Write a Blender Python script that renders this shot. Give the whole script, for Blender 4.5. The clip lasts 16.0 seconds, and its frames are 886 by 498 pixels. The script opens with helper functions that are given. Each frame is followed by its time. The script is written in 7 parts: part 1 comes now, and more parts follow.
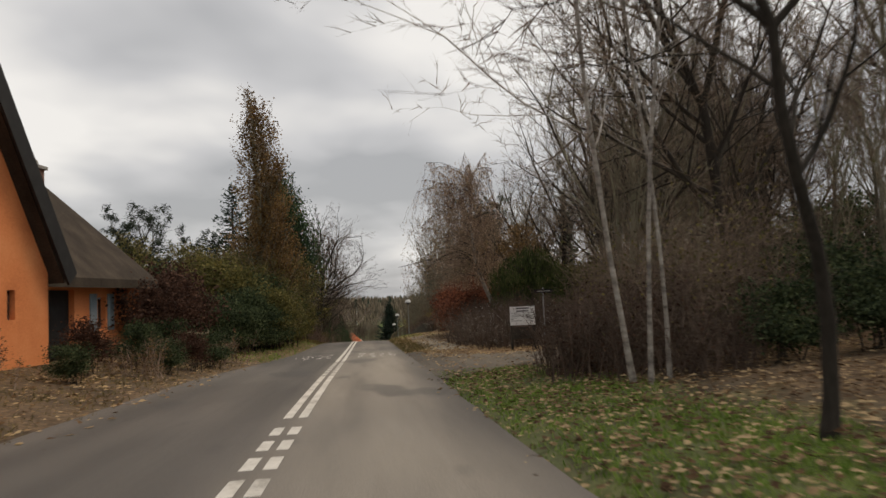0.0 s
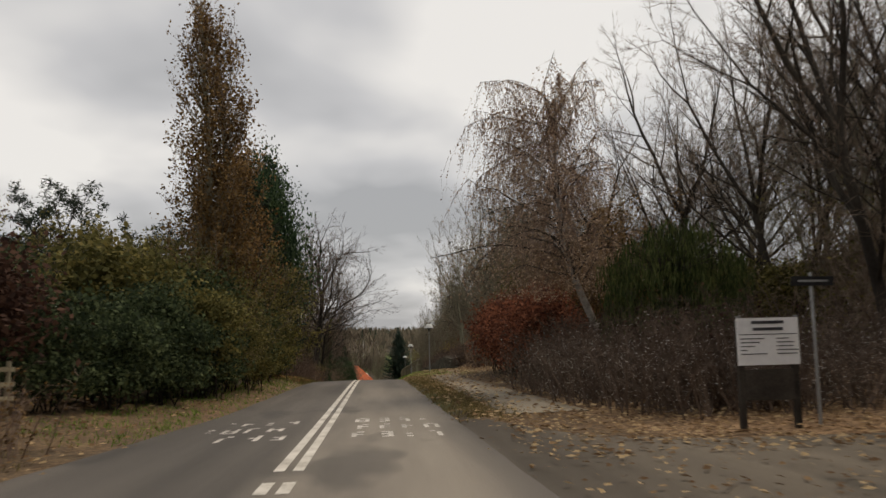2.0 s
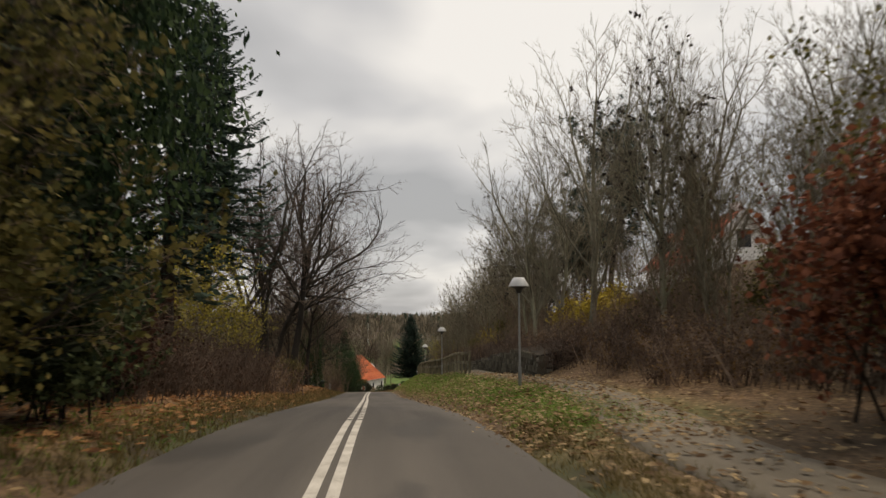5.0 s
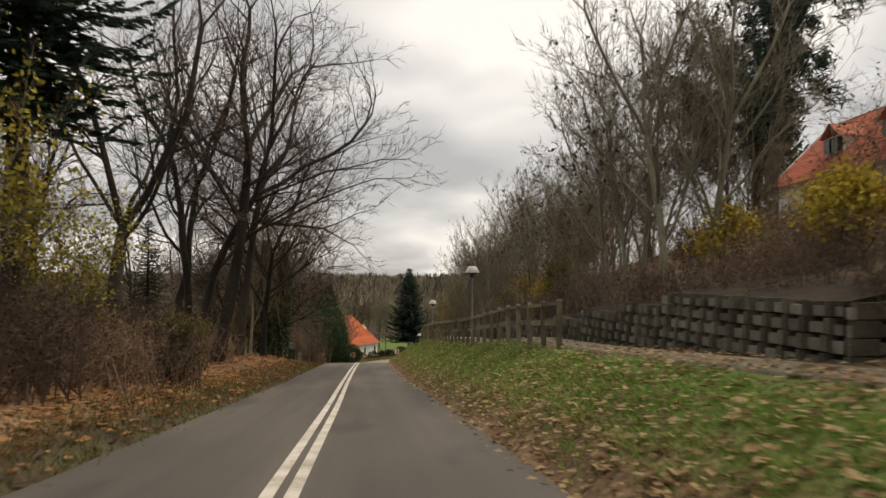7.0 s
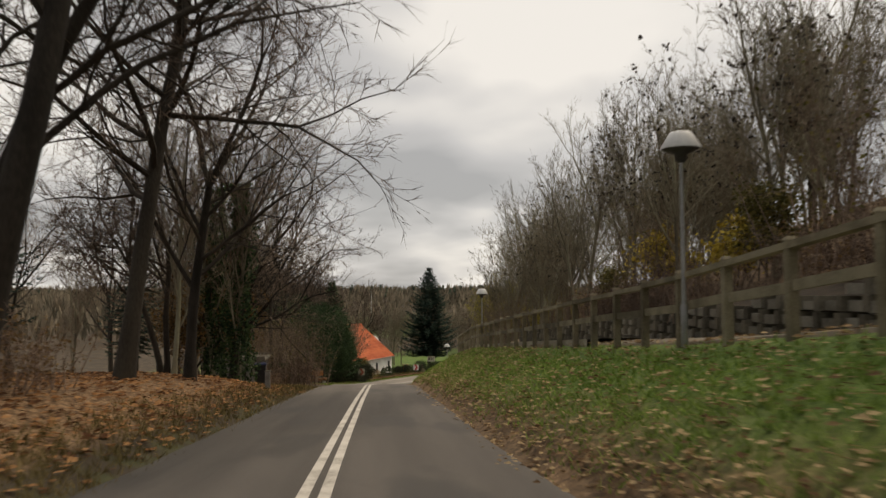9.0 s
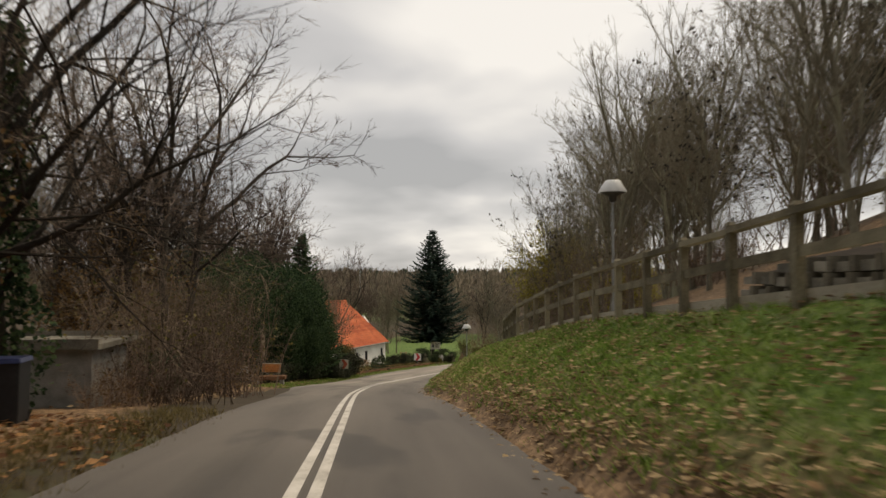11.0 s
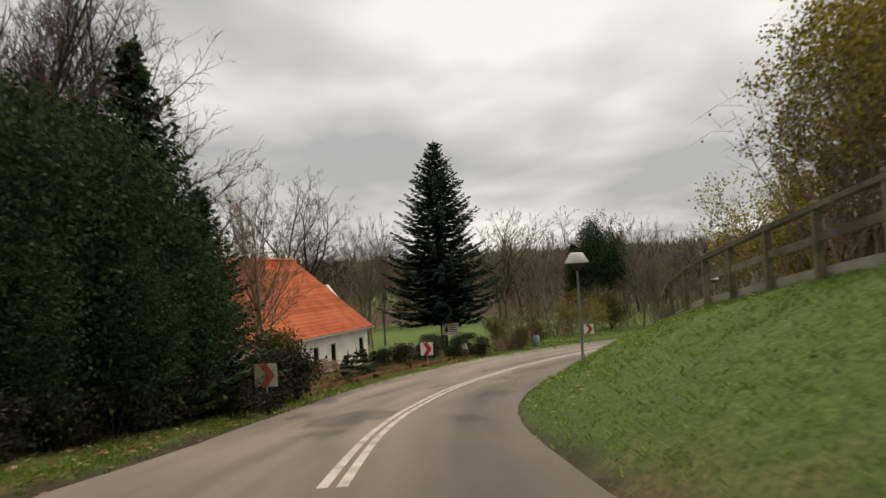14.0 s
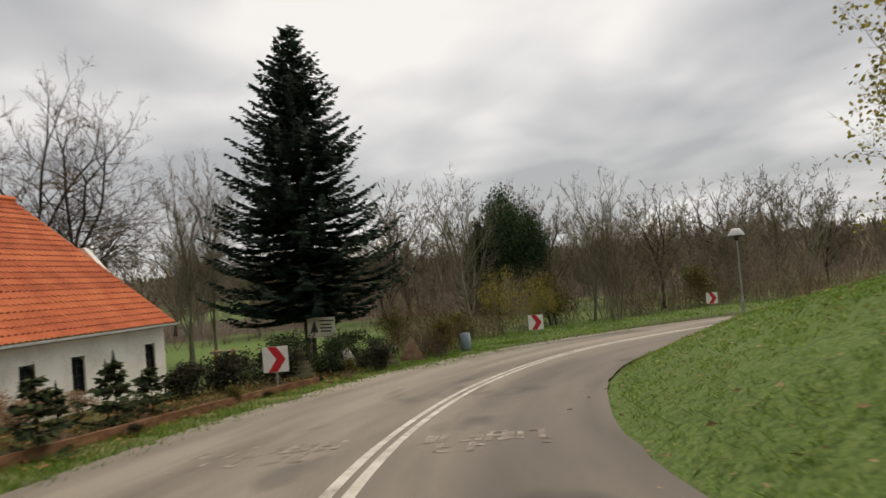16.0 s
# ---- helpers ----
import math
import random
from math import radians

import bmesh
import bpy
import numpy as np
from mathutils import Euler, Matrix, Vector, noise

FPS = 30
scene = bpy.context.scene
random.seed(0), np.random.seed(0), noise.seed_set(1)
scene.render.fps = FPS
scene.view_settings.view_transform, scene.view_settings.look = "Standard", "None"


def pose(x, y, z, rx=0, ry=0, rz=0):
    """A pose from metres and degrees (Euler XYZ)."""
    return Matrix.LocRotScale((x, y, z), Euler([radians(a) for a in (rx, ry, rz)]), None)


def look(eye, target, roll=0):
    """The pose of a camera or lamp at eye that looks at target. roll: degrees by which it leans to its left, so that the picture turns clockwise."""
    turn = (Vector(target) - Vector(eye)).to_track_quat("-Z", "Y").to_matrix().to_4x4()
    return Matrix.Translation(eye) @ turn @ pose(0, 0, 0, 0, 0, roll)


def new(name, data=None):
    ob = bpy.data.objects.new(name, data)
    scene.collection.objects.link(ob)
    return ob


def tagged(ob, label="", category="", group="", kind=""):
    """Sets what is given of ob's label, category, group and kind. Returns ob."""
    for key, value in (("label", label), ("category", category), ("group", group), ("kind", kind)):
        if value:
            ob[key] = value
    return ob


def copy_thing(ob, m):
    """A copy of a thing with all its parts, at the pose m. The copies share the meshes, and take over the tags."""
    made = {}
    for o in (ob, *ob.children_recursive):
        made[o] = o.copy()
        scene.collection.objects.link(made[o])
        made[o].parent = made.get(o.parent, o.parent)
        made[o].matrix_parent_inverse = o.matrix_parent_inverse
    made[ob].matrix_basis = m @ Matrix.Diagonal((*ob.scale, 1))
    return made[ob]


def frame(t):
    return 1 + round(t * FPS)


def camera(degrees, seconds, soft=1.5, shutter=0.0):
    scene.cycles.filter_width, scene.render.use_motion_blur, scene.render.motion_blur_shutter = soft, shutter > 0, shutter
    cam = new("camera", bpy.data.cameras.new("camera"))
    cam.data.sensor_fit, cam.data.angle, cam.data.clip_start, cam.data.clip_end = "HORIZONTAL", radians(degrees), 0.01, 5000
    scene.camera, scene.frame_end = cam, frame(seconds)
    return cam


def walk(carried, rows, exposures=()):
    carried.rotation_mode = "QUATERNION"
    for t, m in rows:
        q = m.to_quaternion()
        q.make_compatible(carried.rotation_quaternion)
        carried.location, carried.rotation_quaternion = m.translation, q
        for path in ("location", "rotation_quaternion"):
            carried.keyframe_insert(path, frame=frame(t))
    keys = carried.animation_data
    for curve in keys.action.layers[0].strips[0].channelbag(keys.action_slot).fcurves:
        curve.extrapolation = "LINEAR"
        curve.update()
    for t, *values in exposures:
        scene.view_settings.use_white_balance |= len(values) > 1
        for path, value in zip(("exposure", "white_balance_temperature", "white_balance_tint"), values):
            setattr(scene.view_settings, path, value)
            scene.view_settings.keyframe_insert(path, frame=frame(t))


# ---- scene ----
cam = camera(61.19, 16.0, 1.5, 0.25)
PATH = [
    (0.0, pose(0.001, 0.000, 1.300, 93.327, 2.301, -0.173)),
    (0.5, pose(-0.425, 4.501, 1.057, 94.527, 1.683, -0.347)),
    (1.0, pose(-0.936, 9.237, 0.897, 95.360, 1.387, -0.309)),
    (1.5, pose(-1.412, 13.977, 0.746, 95.686, 1.464, 0.165)),
    (2.0, pose(-1.891, 18.802, 0.577, 95.854, 1.301, 0.396)),
    (2.5, pose(-2.383, 23.672, 0.374, 96.355, 1.110, 0.387)),
    (3.0, pose(-2.936, 28.589, 0.183, 96.483, 0.674, 0.284)),
    (3.5, pose(-3.589, 33.613, -0.006, 95.736, 0.382, 0.991)),
    (6.0, pose(-6.635, 63.450, -1.037, 94.099, -0.310, 0.158)),
    (6.5, pose(-7.086, 68.970, -1.504, 92.829, -1.046, 0.025)),
    (7.0, pose(-7.618, 74.437, -2.029, 92.142, -0.246, 0.355)),
    (7.5, pose(-8.239, 79.824, -2.556, 92.245, -0.683, 1.075)),
    (8.0, pose(-8.889, 85.395, -3.089, 92.792, -0.136, 1.427)),
    (8.5, pose(-9.571, 91.109, -3.646, 93.000, 0.322, 1.327)),
    (9.0, pose(-10.265, 96.982, -4.227, 93.276, 0.198, 1.132)),
    (9.5, pose(-10.933, 103.028, -4.829, 93.098, 0.210, 0.785)),
    (10.0, pose(-11.587, 109.161, -5.438, 92.991, 0.102, 0.488)),
    (12.5, pose(-14.626, 139.978, -8.089, 91.323, 0.660, -0.264)),
    (13.0, pose(-15.073, 145.723, -8.866, 91.499, 2.097, -0.668)),
    (13.5, pose(-15.467, 151.204, -9.554, 91.471, 2.627, -0.910)),
    (14.0, pose(-15.787, 156.678, -10.158, 91.762, 3.475, -1.305)),
    (14.5, pose(-16.028, 162.044, -10.790, 92.120, 3.742, -2.591)),
    (15.0, pose(-16.035, 167.180, -11.494, 92.668, 3.615, -4.740)),
    (15.5, pose(-15.863, 172.458, -12.100, 92.761, 3.715, -7.705)),
    (16.0, pose(-15.464, 177.655, -12.612, 92.326, 4.774, -11.562)),
]
walk(cam, PATH, [(0.0, 0.18, 7350, 11.5), (1.0, 0.1, 7350, 11.5), (2.2, 0.1, 7350, 11.5), (3.2, 0.27, 7400, 11.5), (6.0, 0.16, 7650, 11.5), (6.5, 0.18, 7700, 11.5), (7.1, 0.42, 7750, 11.5), (9.2, 0.15, 7700, 11.5), (12.5, 0.3, 7650, 11.5), (14.0, 0.27, 7600, 11.5), (16.0, 0.25, 7350, 11.5)])

# ---- world and light ----
world = bpy.data.worlds.new("overcast_sky")
scene.world = world
world.use_nodes = True
wn, wl = world.node_tree.nodes, world.node_tree.links
wn.clear()
w_out = wn.new("ShaderNodeOutputWorld")
w_bg = wn.new("ShaderNodeBackground")
w_sky = wn.new("ShaderNodeTexSky")
w_sky.sky_type = "NISHITA"
w_sky.sun_disc = False
w_sky.sun_elevation, w_sky.sun_rotation = radians(60), radians(55)
w_tc = wn.new("ShaderNodeTexCoord")
w_sep = wn.new("ShaderNodeSeparateXYZ")
wl.new(w_tc.outputs["Generated"], w_sep.inputs[0])


def wmath(op, a, b=None, c=None):
    n = wn.new("ShaderNodeMath")
    n.operation = op
    for k, v in enumerate((a, b, c)):
        if v is None:
            continue
        if isinstance(v, (int, float)):
            n.inputs[k].default_value = v
        else:
            wl.new(v, n.inputs[k])
    return n.outputs[0]


w_den = wmath("ADD", wmath("MAXIMUM", w_sep.outputs[2], 0.0), 0.16)
w_com = wn.new("ShaderNodeCombineXYZ")
wl.new(wmath("DIVIDE", w_sep.outputs[0], w_den), w_com.inputs[0])
wl.new(wmath("DIVIDE", w_sep.outputs[1], w_den), w_com.inputs[1])


def wnoise(scale, detail, rough, dist=0.0, off=0.0):
    m = wn.new("ShaderNodeMapping")
    m.inputs["Scale"].default_value = (scale, scale * 0.75, 1)
    m.inputs["Location"].default_value = (off, off * 0.37, off)
    wl.new(w_com.outputs[0], m.inputs[0])
    n = wn.new("ShaderNodeTexNoise")
    n.inputs["Scale"].default_value = 1.0
    n.inputs["Detail"].default_value = detail
    n.inputs["Roughness"].default_value = rough
    n.inputs["Distortion"].default_value = dist
    wl.new(m.outputs[0], n.inputs["Vector"])
    return n.outputs["Fac"]


w_clouds = wmath("ADD", wmath("MULTIPLY", wnoise(0.9, 3.0, 0.45, 0.3, 3.1), 0.8), wmath("MULTIPLY", wnoise(2.4, 3.0, 0.45, 0.3, 9.7), 0.2))
w_ramp = wn.new("ShaderNodeValToRGB")
w_ramp.color_ramp.elements[0].position, w_ramp.color_ramp.elements[0].color = 0.39, (0.355, 0.383, 0.428, 1)
w_ramp.color_ramp.elements[1].position, w_ramp.color_ramp.elements[1].color = 0.60, (0.76, 0.79, 0.828, 1)
e = w_ramp.color_ramp.elements.new(0.49)
e.color = (0.508, 0.54, 0.595, 1)
wl.new(w_clouds, w_ramp.inputs[0])
w_mix = wn.new("ShaderNodeMixRGB")
w_mix.inputs[0].default_value = 0.93
w_gain = wn.new("ShaderNodeMixRGB")
w_gain.blend_type = "MULTIPLY"
w_gain.inputs[0].default_value = 1.0
w_gain.inputs[2].default_value = (0.1, 0.1, 0.1, 1)
wl.new(w_sky.outputs[0], w_gain.inputs[1])
wl.new(w_gain.outputs[0], w_mix.inputs[1])
wl.new(w_ramp.outputs[0], w_mix.inputs[2])
wl.new(w_mix.outputs[0], w_bg.inputs[0])
w_bg.inputs[1].default_value = 1.0
wl.new(w_bg.outputs[0], w_out.inputs[0])

sun = new("sun", bpy.data.lights.new("sun", "SUN"))
sun.data.energy, sun.data.angle, sun.data.color = 1.5, radians(32), (1.0, 0.87, 0.68)
sun.matrix_world = look((0, 0, 60), (-0.4 * 50, -0.28 * 50, 60 - 0.87 * 50))

# ---- helpers for things ----
rng = random.Random(7)


class Geo:
    """Collects vertices and faces of one mesh."""

    def __init__(self):
        self.v, self.f = [], []

    def add(self, verts, faces):
        n = len(self.v)
        self.v.extend(verts)
        self.f.extend([tuple(i + n for i in q) for q in faces])

    def box(self, c, size, rz=0.0, taper=1.0):
        x, y, z = (s / 2 for s in size)
        ca, sa = math.cos(rz), math.sin(rz)
        vs = []
        for dz, k in ((-z, 1.0), (z, taper)):
            for dx, dy in ((-x, -y), (x, -y), (x, y), (-x, y)):
                px, py = dx * k, dy * k
                vs.append((c[0] + px * ca - py * sa, c[1] + px * sa + py * ca, c[2] + dz))
        self.add(vs, [(3, 2, 1, 0), (4, 5, 6, 7), (0, 1, 5, 4), (1, 2, 6, 5), (2, 3, 7, 6), (3, 0, 4, 7)])

    def bar(self, a, b, w, h):
        """A squared timber from a to b, w across and h high."""
        a, b = Vector(a), Vector(b)
        d = (b - a).normalized()
        s = d.cross(Vector((0, 0, 1)))
        s = s.normalized() if s.length > 1e-4 else Vector((1, 0, 0))
        t = s.cross(d)
        vs = []
        for p in (a, b):
            for i, j in ((-1, -1), (1, -1), (1, 1), (-1, 1)):
                vs.append(tuple(p + s * (i * w / 2) + t * (j * h / 2)))
        self.add(vs, [(3, 2, 1, 0), (4, 5, 6, 7), (0, 1, 5, 4), (1, 2, 6, 5), (2, 3, 7, 6), (3, 0, 4, 7)])

    def tube(self, pts, radii, sides):
        pts = [Vector(p) for p in pts]
        vs, fs = [], []
        for k, p in enumerate(pts):
            d = (pts[min(k + 1, len(pts) - 1)] - pts[max(k - 1, 0)]).normalized()
            s = d.cross(Vector((0.31, 0.95, 0.05))).normalized()
            t = d.cross(s)
            for j in range(sides):
                a = 2 * math.pi * j / sides
                vs.append(tuple(p + (s * math.cos(a) + t * math.sin(a)) * radii[k]))
        for k in range(len(pts) - 1):
            for j in range(sides):
                i = (j + 1) % sides
                fs.append((k * sides + j, k * sides + i, (k + 1) * sides + i, (k + 1) * sides + j))
        self.add(vs, fs)

    def lathe(self, profile, c, sides=16):
        """A turned form from (radius, height) pairs about the upright through c."""
        vs, fs = [], []
        for r, z in profile:
            for j in range(sides):
                a = 2 * math.pi * j / sides
                vs.append((c[0] + r * math.cos(a), c[1] + r * math.sin(a), c[2] + z))
        for k in range(len(profile) - 1):
            for j in range(sides):
                i = (j + 1) % sides
                fs.append((k * sides + j, k * sides + i, (k + 1) * sides + i, (k + 1) * sides + j))
        self.add(vs, fs)

    def card(self, c, size, r, stretch=1.5):
        """A single leaf: a bent diamond of two triangles, turned at random."""
        d = Vector((r.gauss(0, 1), r.gauss(0, 1), r.gauss(0, 0.8))).normalized()
        s = d.cross(Vector((r.gauss(0, 1), r.gauss(0, 1), r.gauss(0, 1)))).normalized()
        c, l, w = Vector(c), size * stretch / 2, size / 2
        self.add([tuple(c - d * l), tuple(c + s * w), tuple(c + d * l), tuple(c - s * w)], [(0, 1, 2, 3)])

    def spray(self, a, b, w, r):
        """A leafy or needled spray: a narrow kite from a to b."""
        a, b = Vector(a), Vector(b)
        d = b - a
        s = d.cross(Vector((r.gauss(0, 0.5), r.gauss(0, 0.5), 1))).normalized() * w
        m = a + d * 0.45
        self.add([tuple(a), tuple(m + s), tuple(b), tuple(m - s)], [(0, 1, 2, 3)])

    def ribbon(self, a, b, w, r):
        """A twig: one long thin triangle."""
        a, b = Vector(a), Vector(b)
        s = (b - a).cross(Vector((r.gauss(0, 1), r.gauss(0, 1), r.gauss(0, 1)))).normalized() * w
        self.add([tuple(a - s), tuple(a + s), tuple(b)], [(0, 1, 2)])

    def mesh(self, name, smooth=False):
        me = bpy.data.meshes.new(name)
        me.from_pydata(self.v, [], self.f)
        if smooth:
            me.polygons.foreach_set("use_smooth", [True] * len(me.polygons))
        me.update()
        return me


def thing(name, label, category, group="", kind="", at=(0, 0, 0)):
    ob = new(name)
    ob.empty_display_size = 0.2
    ob.location = at
    return tagged(ob, label, category, group, kind)


def part(name, geo, material, parent=None, label="", smooth=False):
    ob = new(name, geo.mesh(name, smooth))
    ob.data.materials.append(material)
    ob.parent = parent
    return tagged(ob, label)


def single(name, geo, material, label, category, group="", kind="", smooth=False):
    ob = part(name, geo, material, None, label, smooth)
    return tagged(ob, "", category, group, kind)


# ---- materials ----
def material(name, colors, scale=3.0, rough=0.9, bump=0.3, fine=40.0, per_piece=0.0, stretch=(1, 1, 1), metal=0.0, coord="Object", island=False):
    """A surface with two scales of mottling between the given colours, a fine relief and a little change from piece to piece."""
    m = bpy.data.materials.new(name)
    m.use_nodes = True
    nt = m.node_tree
    bsdf = nt.nodes["Principled BSDF"]
    bsdf.inputs["Roughness"].default_value = rough
    bsdf.inputs["Metallic"].default_value = metal
    bsdf.inputs["Specular IOR Level"].default_value = 0.3
    tc = nt.nodes.new("ShaderNodeTexCoord")
    mp = nt.nodes.new("ShaderNodeMapping")
    mp.inputs["Scale"].default_value = stretch
    nt.links.new(tc.outputs[coord], mp.inputs[0])
    big = nt.nodes.new("ShaderNodeTexNoise")
    big.inputs["Scale"].default_value, big.inputs["Detail"].default_value = scale, 4
    small = nt.nodes.new("ShaderNodeTexNoise")
    small.inputs["Scale"].default_value, small.inputs["Detail"].default_value = fine, 3
    for n in (big, small):
        nt.links.new(mp.outputs[0], n.inputs["Vector"])
    mix = nt.nodes.new("ShaderNodeMath")
    mix.operation = "MULTIPLY_ADD"
    mix.inputs[1].default_value = 0.65
    half = nt.nodes.new("ShaderNodeMath")
    half.operation = "MULTIPLY"
    half.inputs[1].default_value = 0.35
    nt.links.new(small.outputs["Fac"], half.inputs[0])
    nt.links.new(big.outputs["Fac"], mix.inputs[0])
    nt.links.new(half.outputs[0], mix.inputs[2])
    value = mix.outputs[0]
    if per_piece:
        src = nt.nodes.new("ShaderNodeNewGeometry").outputs["Random Per Island"] if island else nt.nodes.new("ShaderNodeObjectInfo").outputs["Random"]
        off = nt.nodes.new("ShaderNodeMath")
        off.operation = "MULTIPLY_ADD"
        off.inputs[1].default_value, off.inputs[2].default_value = per_piece, -per_piece / 2
        nt.links.new(src, off.inputs[0])
        add = nt.nodes.new("ShaderNodeMath")
        nt.links.new(value, add.inputs[0])
        nt.links.new(off.outputs[0], add.inputs[1])
        value = add.outputs[0]
    ramp = nt.nodes.new("ShaderNodeValToRGB")
    lo, hi = 0.33, 0.67
    els = ramp.color_ramp.elements
    els[0].position, els[0].color = lo, (*colors[0], 1)
    els[1].position, els[1].color = hi, (*colors[-1], 1)
    for k, c in enumerate(colors[1:-1]):
        el = els.new(lo + (hi - lo) * (k + 1) / (len(colors) - 1))
        el.color = (*c, 1)
    nt.links.new(value, ramp.inputs[0])
    nt.links.new(ramp.outputs[0], bsdf.inputs["Base Color"])
    if bump:
        b = nt.nodes.new("ShaderNodeBump")
        b.inputs["Strength"].default_value = bump
        b.inputs["Distance"].default_value = 0.02
        nt.links.new(value, b.inputs["Height"])
        nt.links.new(b.outputs[0], bsdf.inputs["Normal"])
    return m


def foliage(name, colors, spread=1.0):
    """Leaves: a colour of its own for each leaf, lit a little from behind."""
    m = material(name, colors, 0.6, 0.75, 0.0, 6.0, 0.45 * spread, island=True)
    nt = m.node_tree
    bsdf, out = nt.nodes["Principled BSDF"], nt.nodes["Material Output"]
    bsdf.inputs["Specular IOR Level"].default_value = 0.12
    tr = nt.nodes.new("ShaderNodeBsdfTranslucent")
    nt.links.new(bsdf.inputs["Base Color"].links[0].from_socket, tr.inputs[0])
    mx = nt.nodes.new("ShaderNodeMixShader")
    mx.inputs[0].default_value = 0.3
    nt.links.new(bsdf.outputs[0], mx.inputs[1])
    nt.links.new(tr.outputs[0], mx.inputs[2])
    nt.links.new(mx.outputs[0], out.inputs[0])
    return m


M_BARK = material("dark_bark", [(0.016, 0.013, 0.01), (0.036, 0.03, 0.024), (0.066, 0.057, 0.044)], 1.5, 0.95, 0.6, 30, 0.15, (1, 1, 0.25))
M_BARKG = material("grey_green_bark", [(0.108, 0.099, 0.072), (0.215, 0.197, 0.144), (0.305, 0.305, 0.204)], 1.5, 0.95, 0.5, 25, 0.15, (1, 1, 0.25))
M_BIRCH = material("birch_bark", [(0.075, 0.062, 0.056), (0.275, 0.250, 0.219), (0.425, 0.400, 0.362)], 2.5, 0.85, 0.3, 9, 0.1, (1, 1, 1.6))
M_TWIG = material("bare_twigs", [(0.100, 0.073, 0.055), (0.192, 0.144, 0.109), (0.283, 0.221, 0.165)], 0.6, 0.95, 0, 5, 0.2)
M_TWIGP = material("reddish_twigs", [(0.124, 0.083, 0.066), (0.229, 0.166, 0.131), (0.334, 0.257, 0.202)], 0.6, 0.95, 0, 5, 0.2)
M_TWIGD = material("dark_reddish_twigs", [(0.06, 0.042, 0.033), (0.115, 0.083, 0.064), (0.175, 0.13, 0.1)], 0.6, 0.95, 0, 5, 0.2)
M_TWIGG = material("grey_olive_twigs", [(0.105, 0.088, 0.062), (0.19, 0.163, 0.118), (0.285, 0.25, 0.185)], 0.6, 0.95, 0, 5, 0.2)
M_TWIGY = material("straw_twigs", [(0.117, 0.091, 0.058), (0.195, 0.156, 0.104), (0.286, 0.234, 0.156)], 0.6, 0.95, 0, 5, 0.2)
M_NEEDLE = foliage("dark_needles", [(0.017, 0.032, 0.027), (0.038, 0.065, 0.051), (0.074, 0.112, 0.084)])
M_YEW = foliage("yew_needles", [(0.018, 0.034, 0.018), (0.038, 0.068, 0.032), (0.078, 0.122, 0.052)])
M_HEDGE = foliage("clipped_hedge_leaves", [(0.022, 0.025, 0.017), (0.047, 0.05, 0.033), (0.09, 0.09, 0.06)])
M_PINE = foliage("pine_needles", [(0.014, 0.022, 0.016), (0.03, 0.043, 0.03), (0.055, 0.07, 0.046)])
M_GREEN = foliage("evergreen_leaves", [(0.022, 0.034, 0.018), (0.05, 0.072, 0.035), (0.112, 0.142, 0.068)])
M_OLIVE = foliage("fading_leaves", [(0.065, 0.064, 0.022), (0.13, 0.122, 0.042), (0.22, 0.185, 0.065)])
M_AUTUMN = foliage("brown_autumn_leaves", [(0.085, 0.05, 0.02), (0.17, 0.10, 0.04), (0.28, 0.18, 0.075)])
M_YELLOW = foliage("yellow_autumn_leaves", [(0.25, 0.18, 0.03), (0.46, 0.35, 0.055), (0.64, 0.52, 0.1)])
M_OLIVEY = foliage("olive_yellow_leaves", [(0.155, 0.135, 0.022), (0.3, 0.265, 0.045), (0.45, 0.39, 0.08)])
M_RED = foliage("copper_beech_leaves", [(0.09, 0.034, 0.022), (0.19, 0.07, 0.043), (0.33, 0.13, 0.072)])
M_PLUM = foliage("dark_red_leaves", [(0.034, 0.018, 0.014), (0.07, 0.036, 0.026), (0.118, 0.064, 0.044)])
M_PALE = foliage("pale_drooping_leaves", [(0.24, 0.155, 0.1), (0.4, 0.285, 0.195), (0.54, 0.42, 0.31)])
M_WILLOW = foliage("weeping_green_leaves", [(0.028, 0.042, 0.016), (0.058, 0.076, 0.026), (0.11, 0.13, 0.046)])
M_LITTER = foliage("fallen_leaves", [(0.1, 0.045, 0.022), (0.255, 0.122, 0.052), (0.46, 0.255, 0.12)], 1.3)
M_LITTERP = foliage("pale_fallen_leaves", [(0.12, 0.07, 0.036), (0.265, 0.172, 0.092), (0.47, 0.352, 0.205)], 1.3)
M_LITTERD = foliage("brown_and_pale_fallen_leaves", [(0.06, 0.034, 0.018), (0.15, 0.092, 0.05), (0.4, 0.3, 0.18)], 1.3)
M_GRASS = foliage("grass_blades", [(0.095, 0.17, 0.03), (0.175, 0.28, 0.055), (0.26, 0.37, 0.095)])
M_DRYGRASS = foliage("dry_grass_blades", [(0.09, 0.075, 0.03), (0.16, 0.13, 0.055), (0.25, 0.20, 0.09)])
M_TIMBER = material("weathered_timber", [(0.105, 0.09, 0.06), (0.195, 0.17, 0.116), (0.3, 0.268, 0.188)], 2.0, 0.9, 0.4, 30, 0.25, (1, 1, 1))
M_DARKTIMBER = material("dark_timber", [(0.02, 0.017, 0.014), (0.045, 0.038, 0.03), (0.07, 0.06, 0.05)], 2.0, 0.9, 0.4, 30, 0.2)
M_CONCRETE = material("weathered_concrete", [(0.095, 0.09, 0.075), (0.185, 0.174, 0.146), (0.28, 0.265, 0.225)], 1.6, 0.95, 0.4, 25, 0.25)
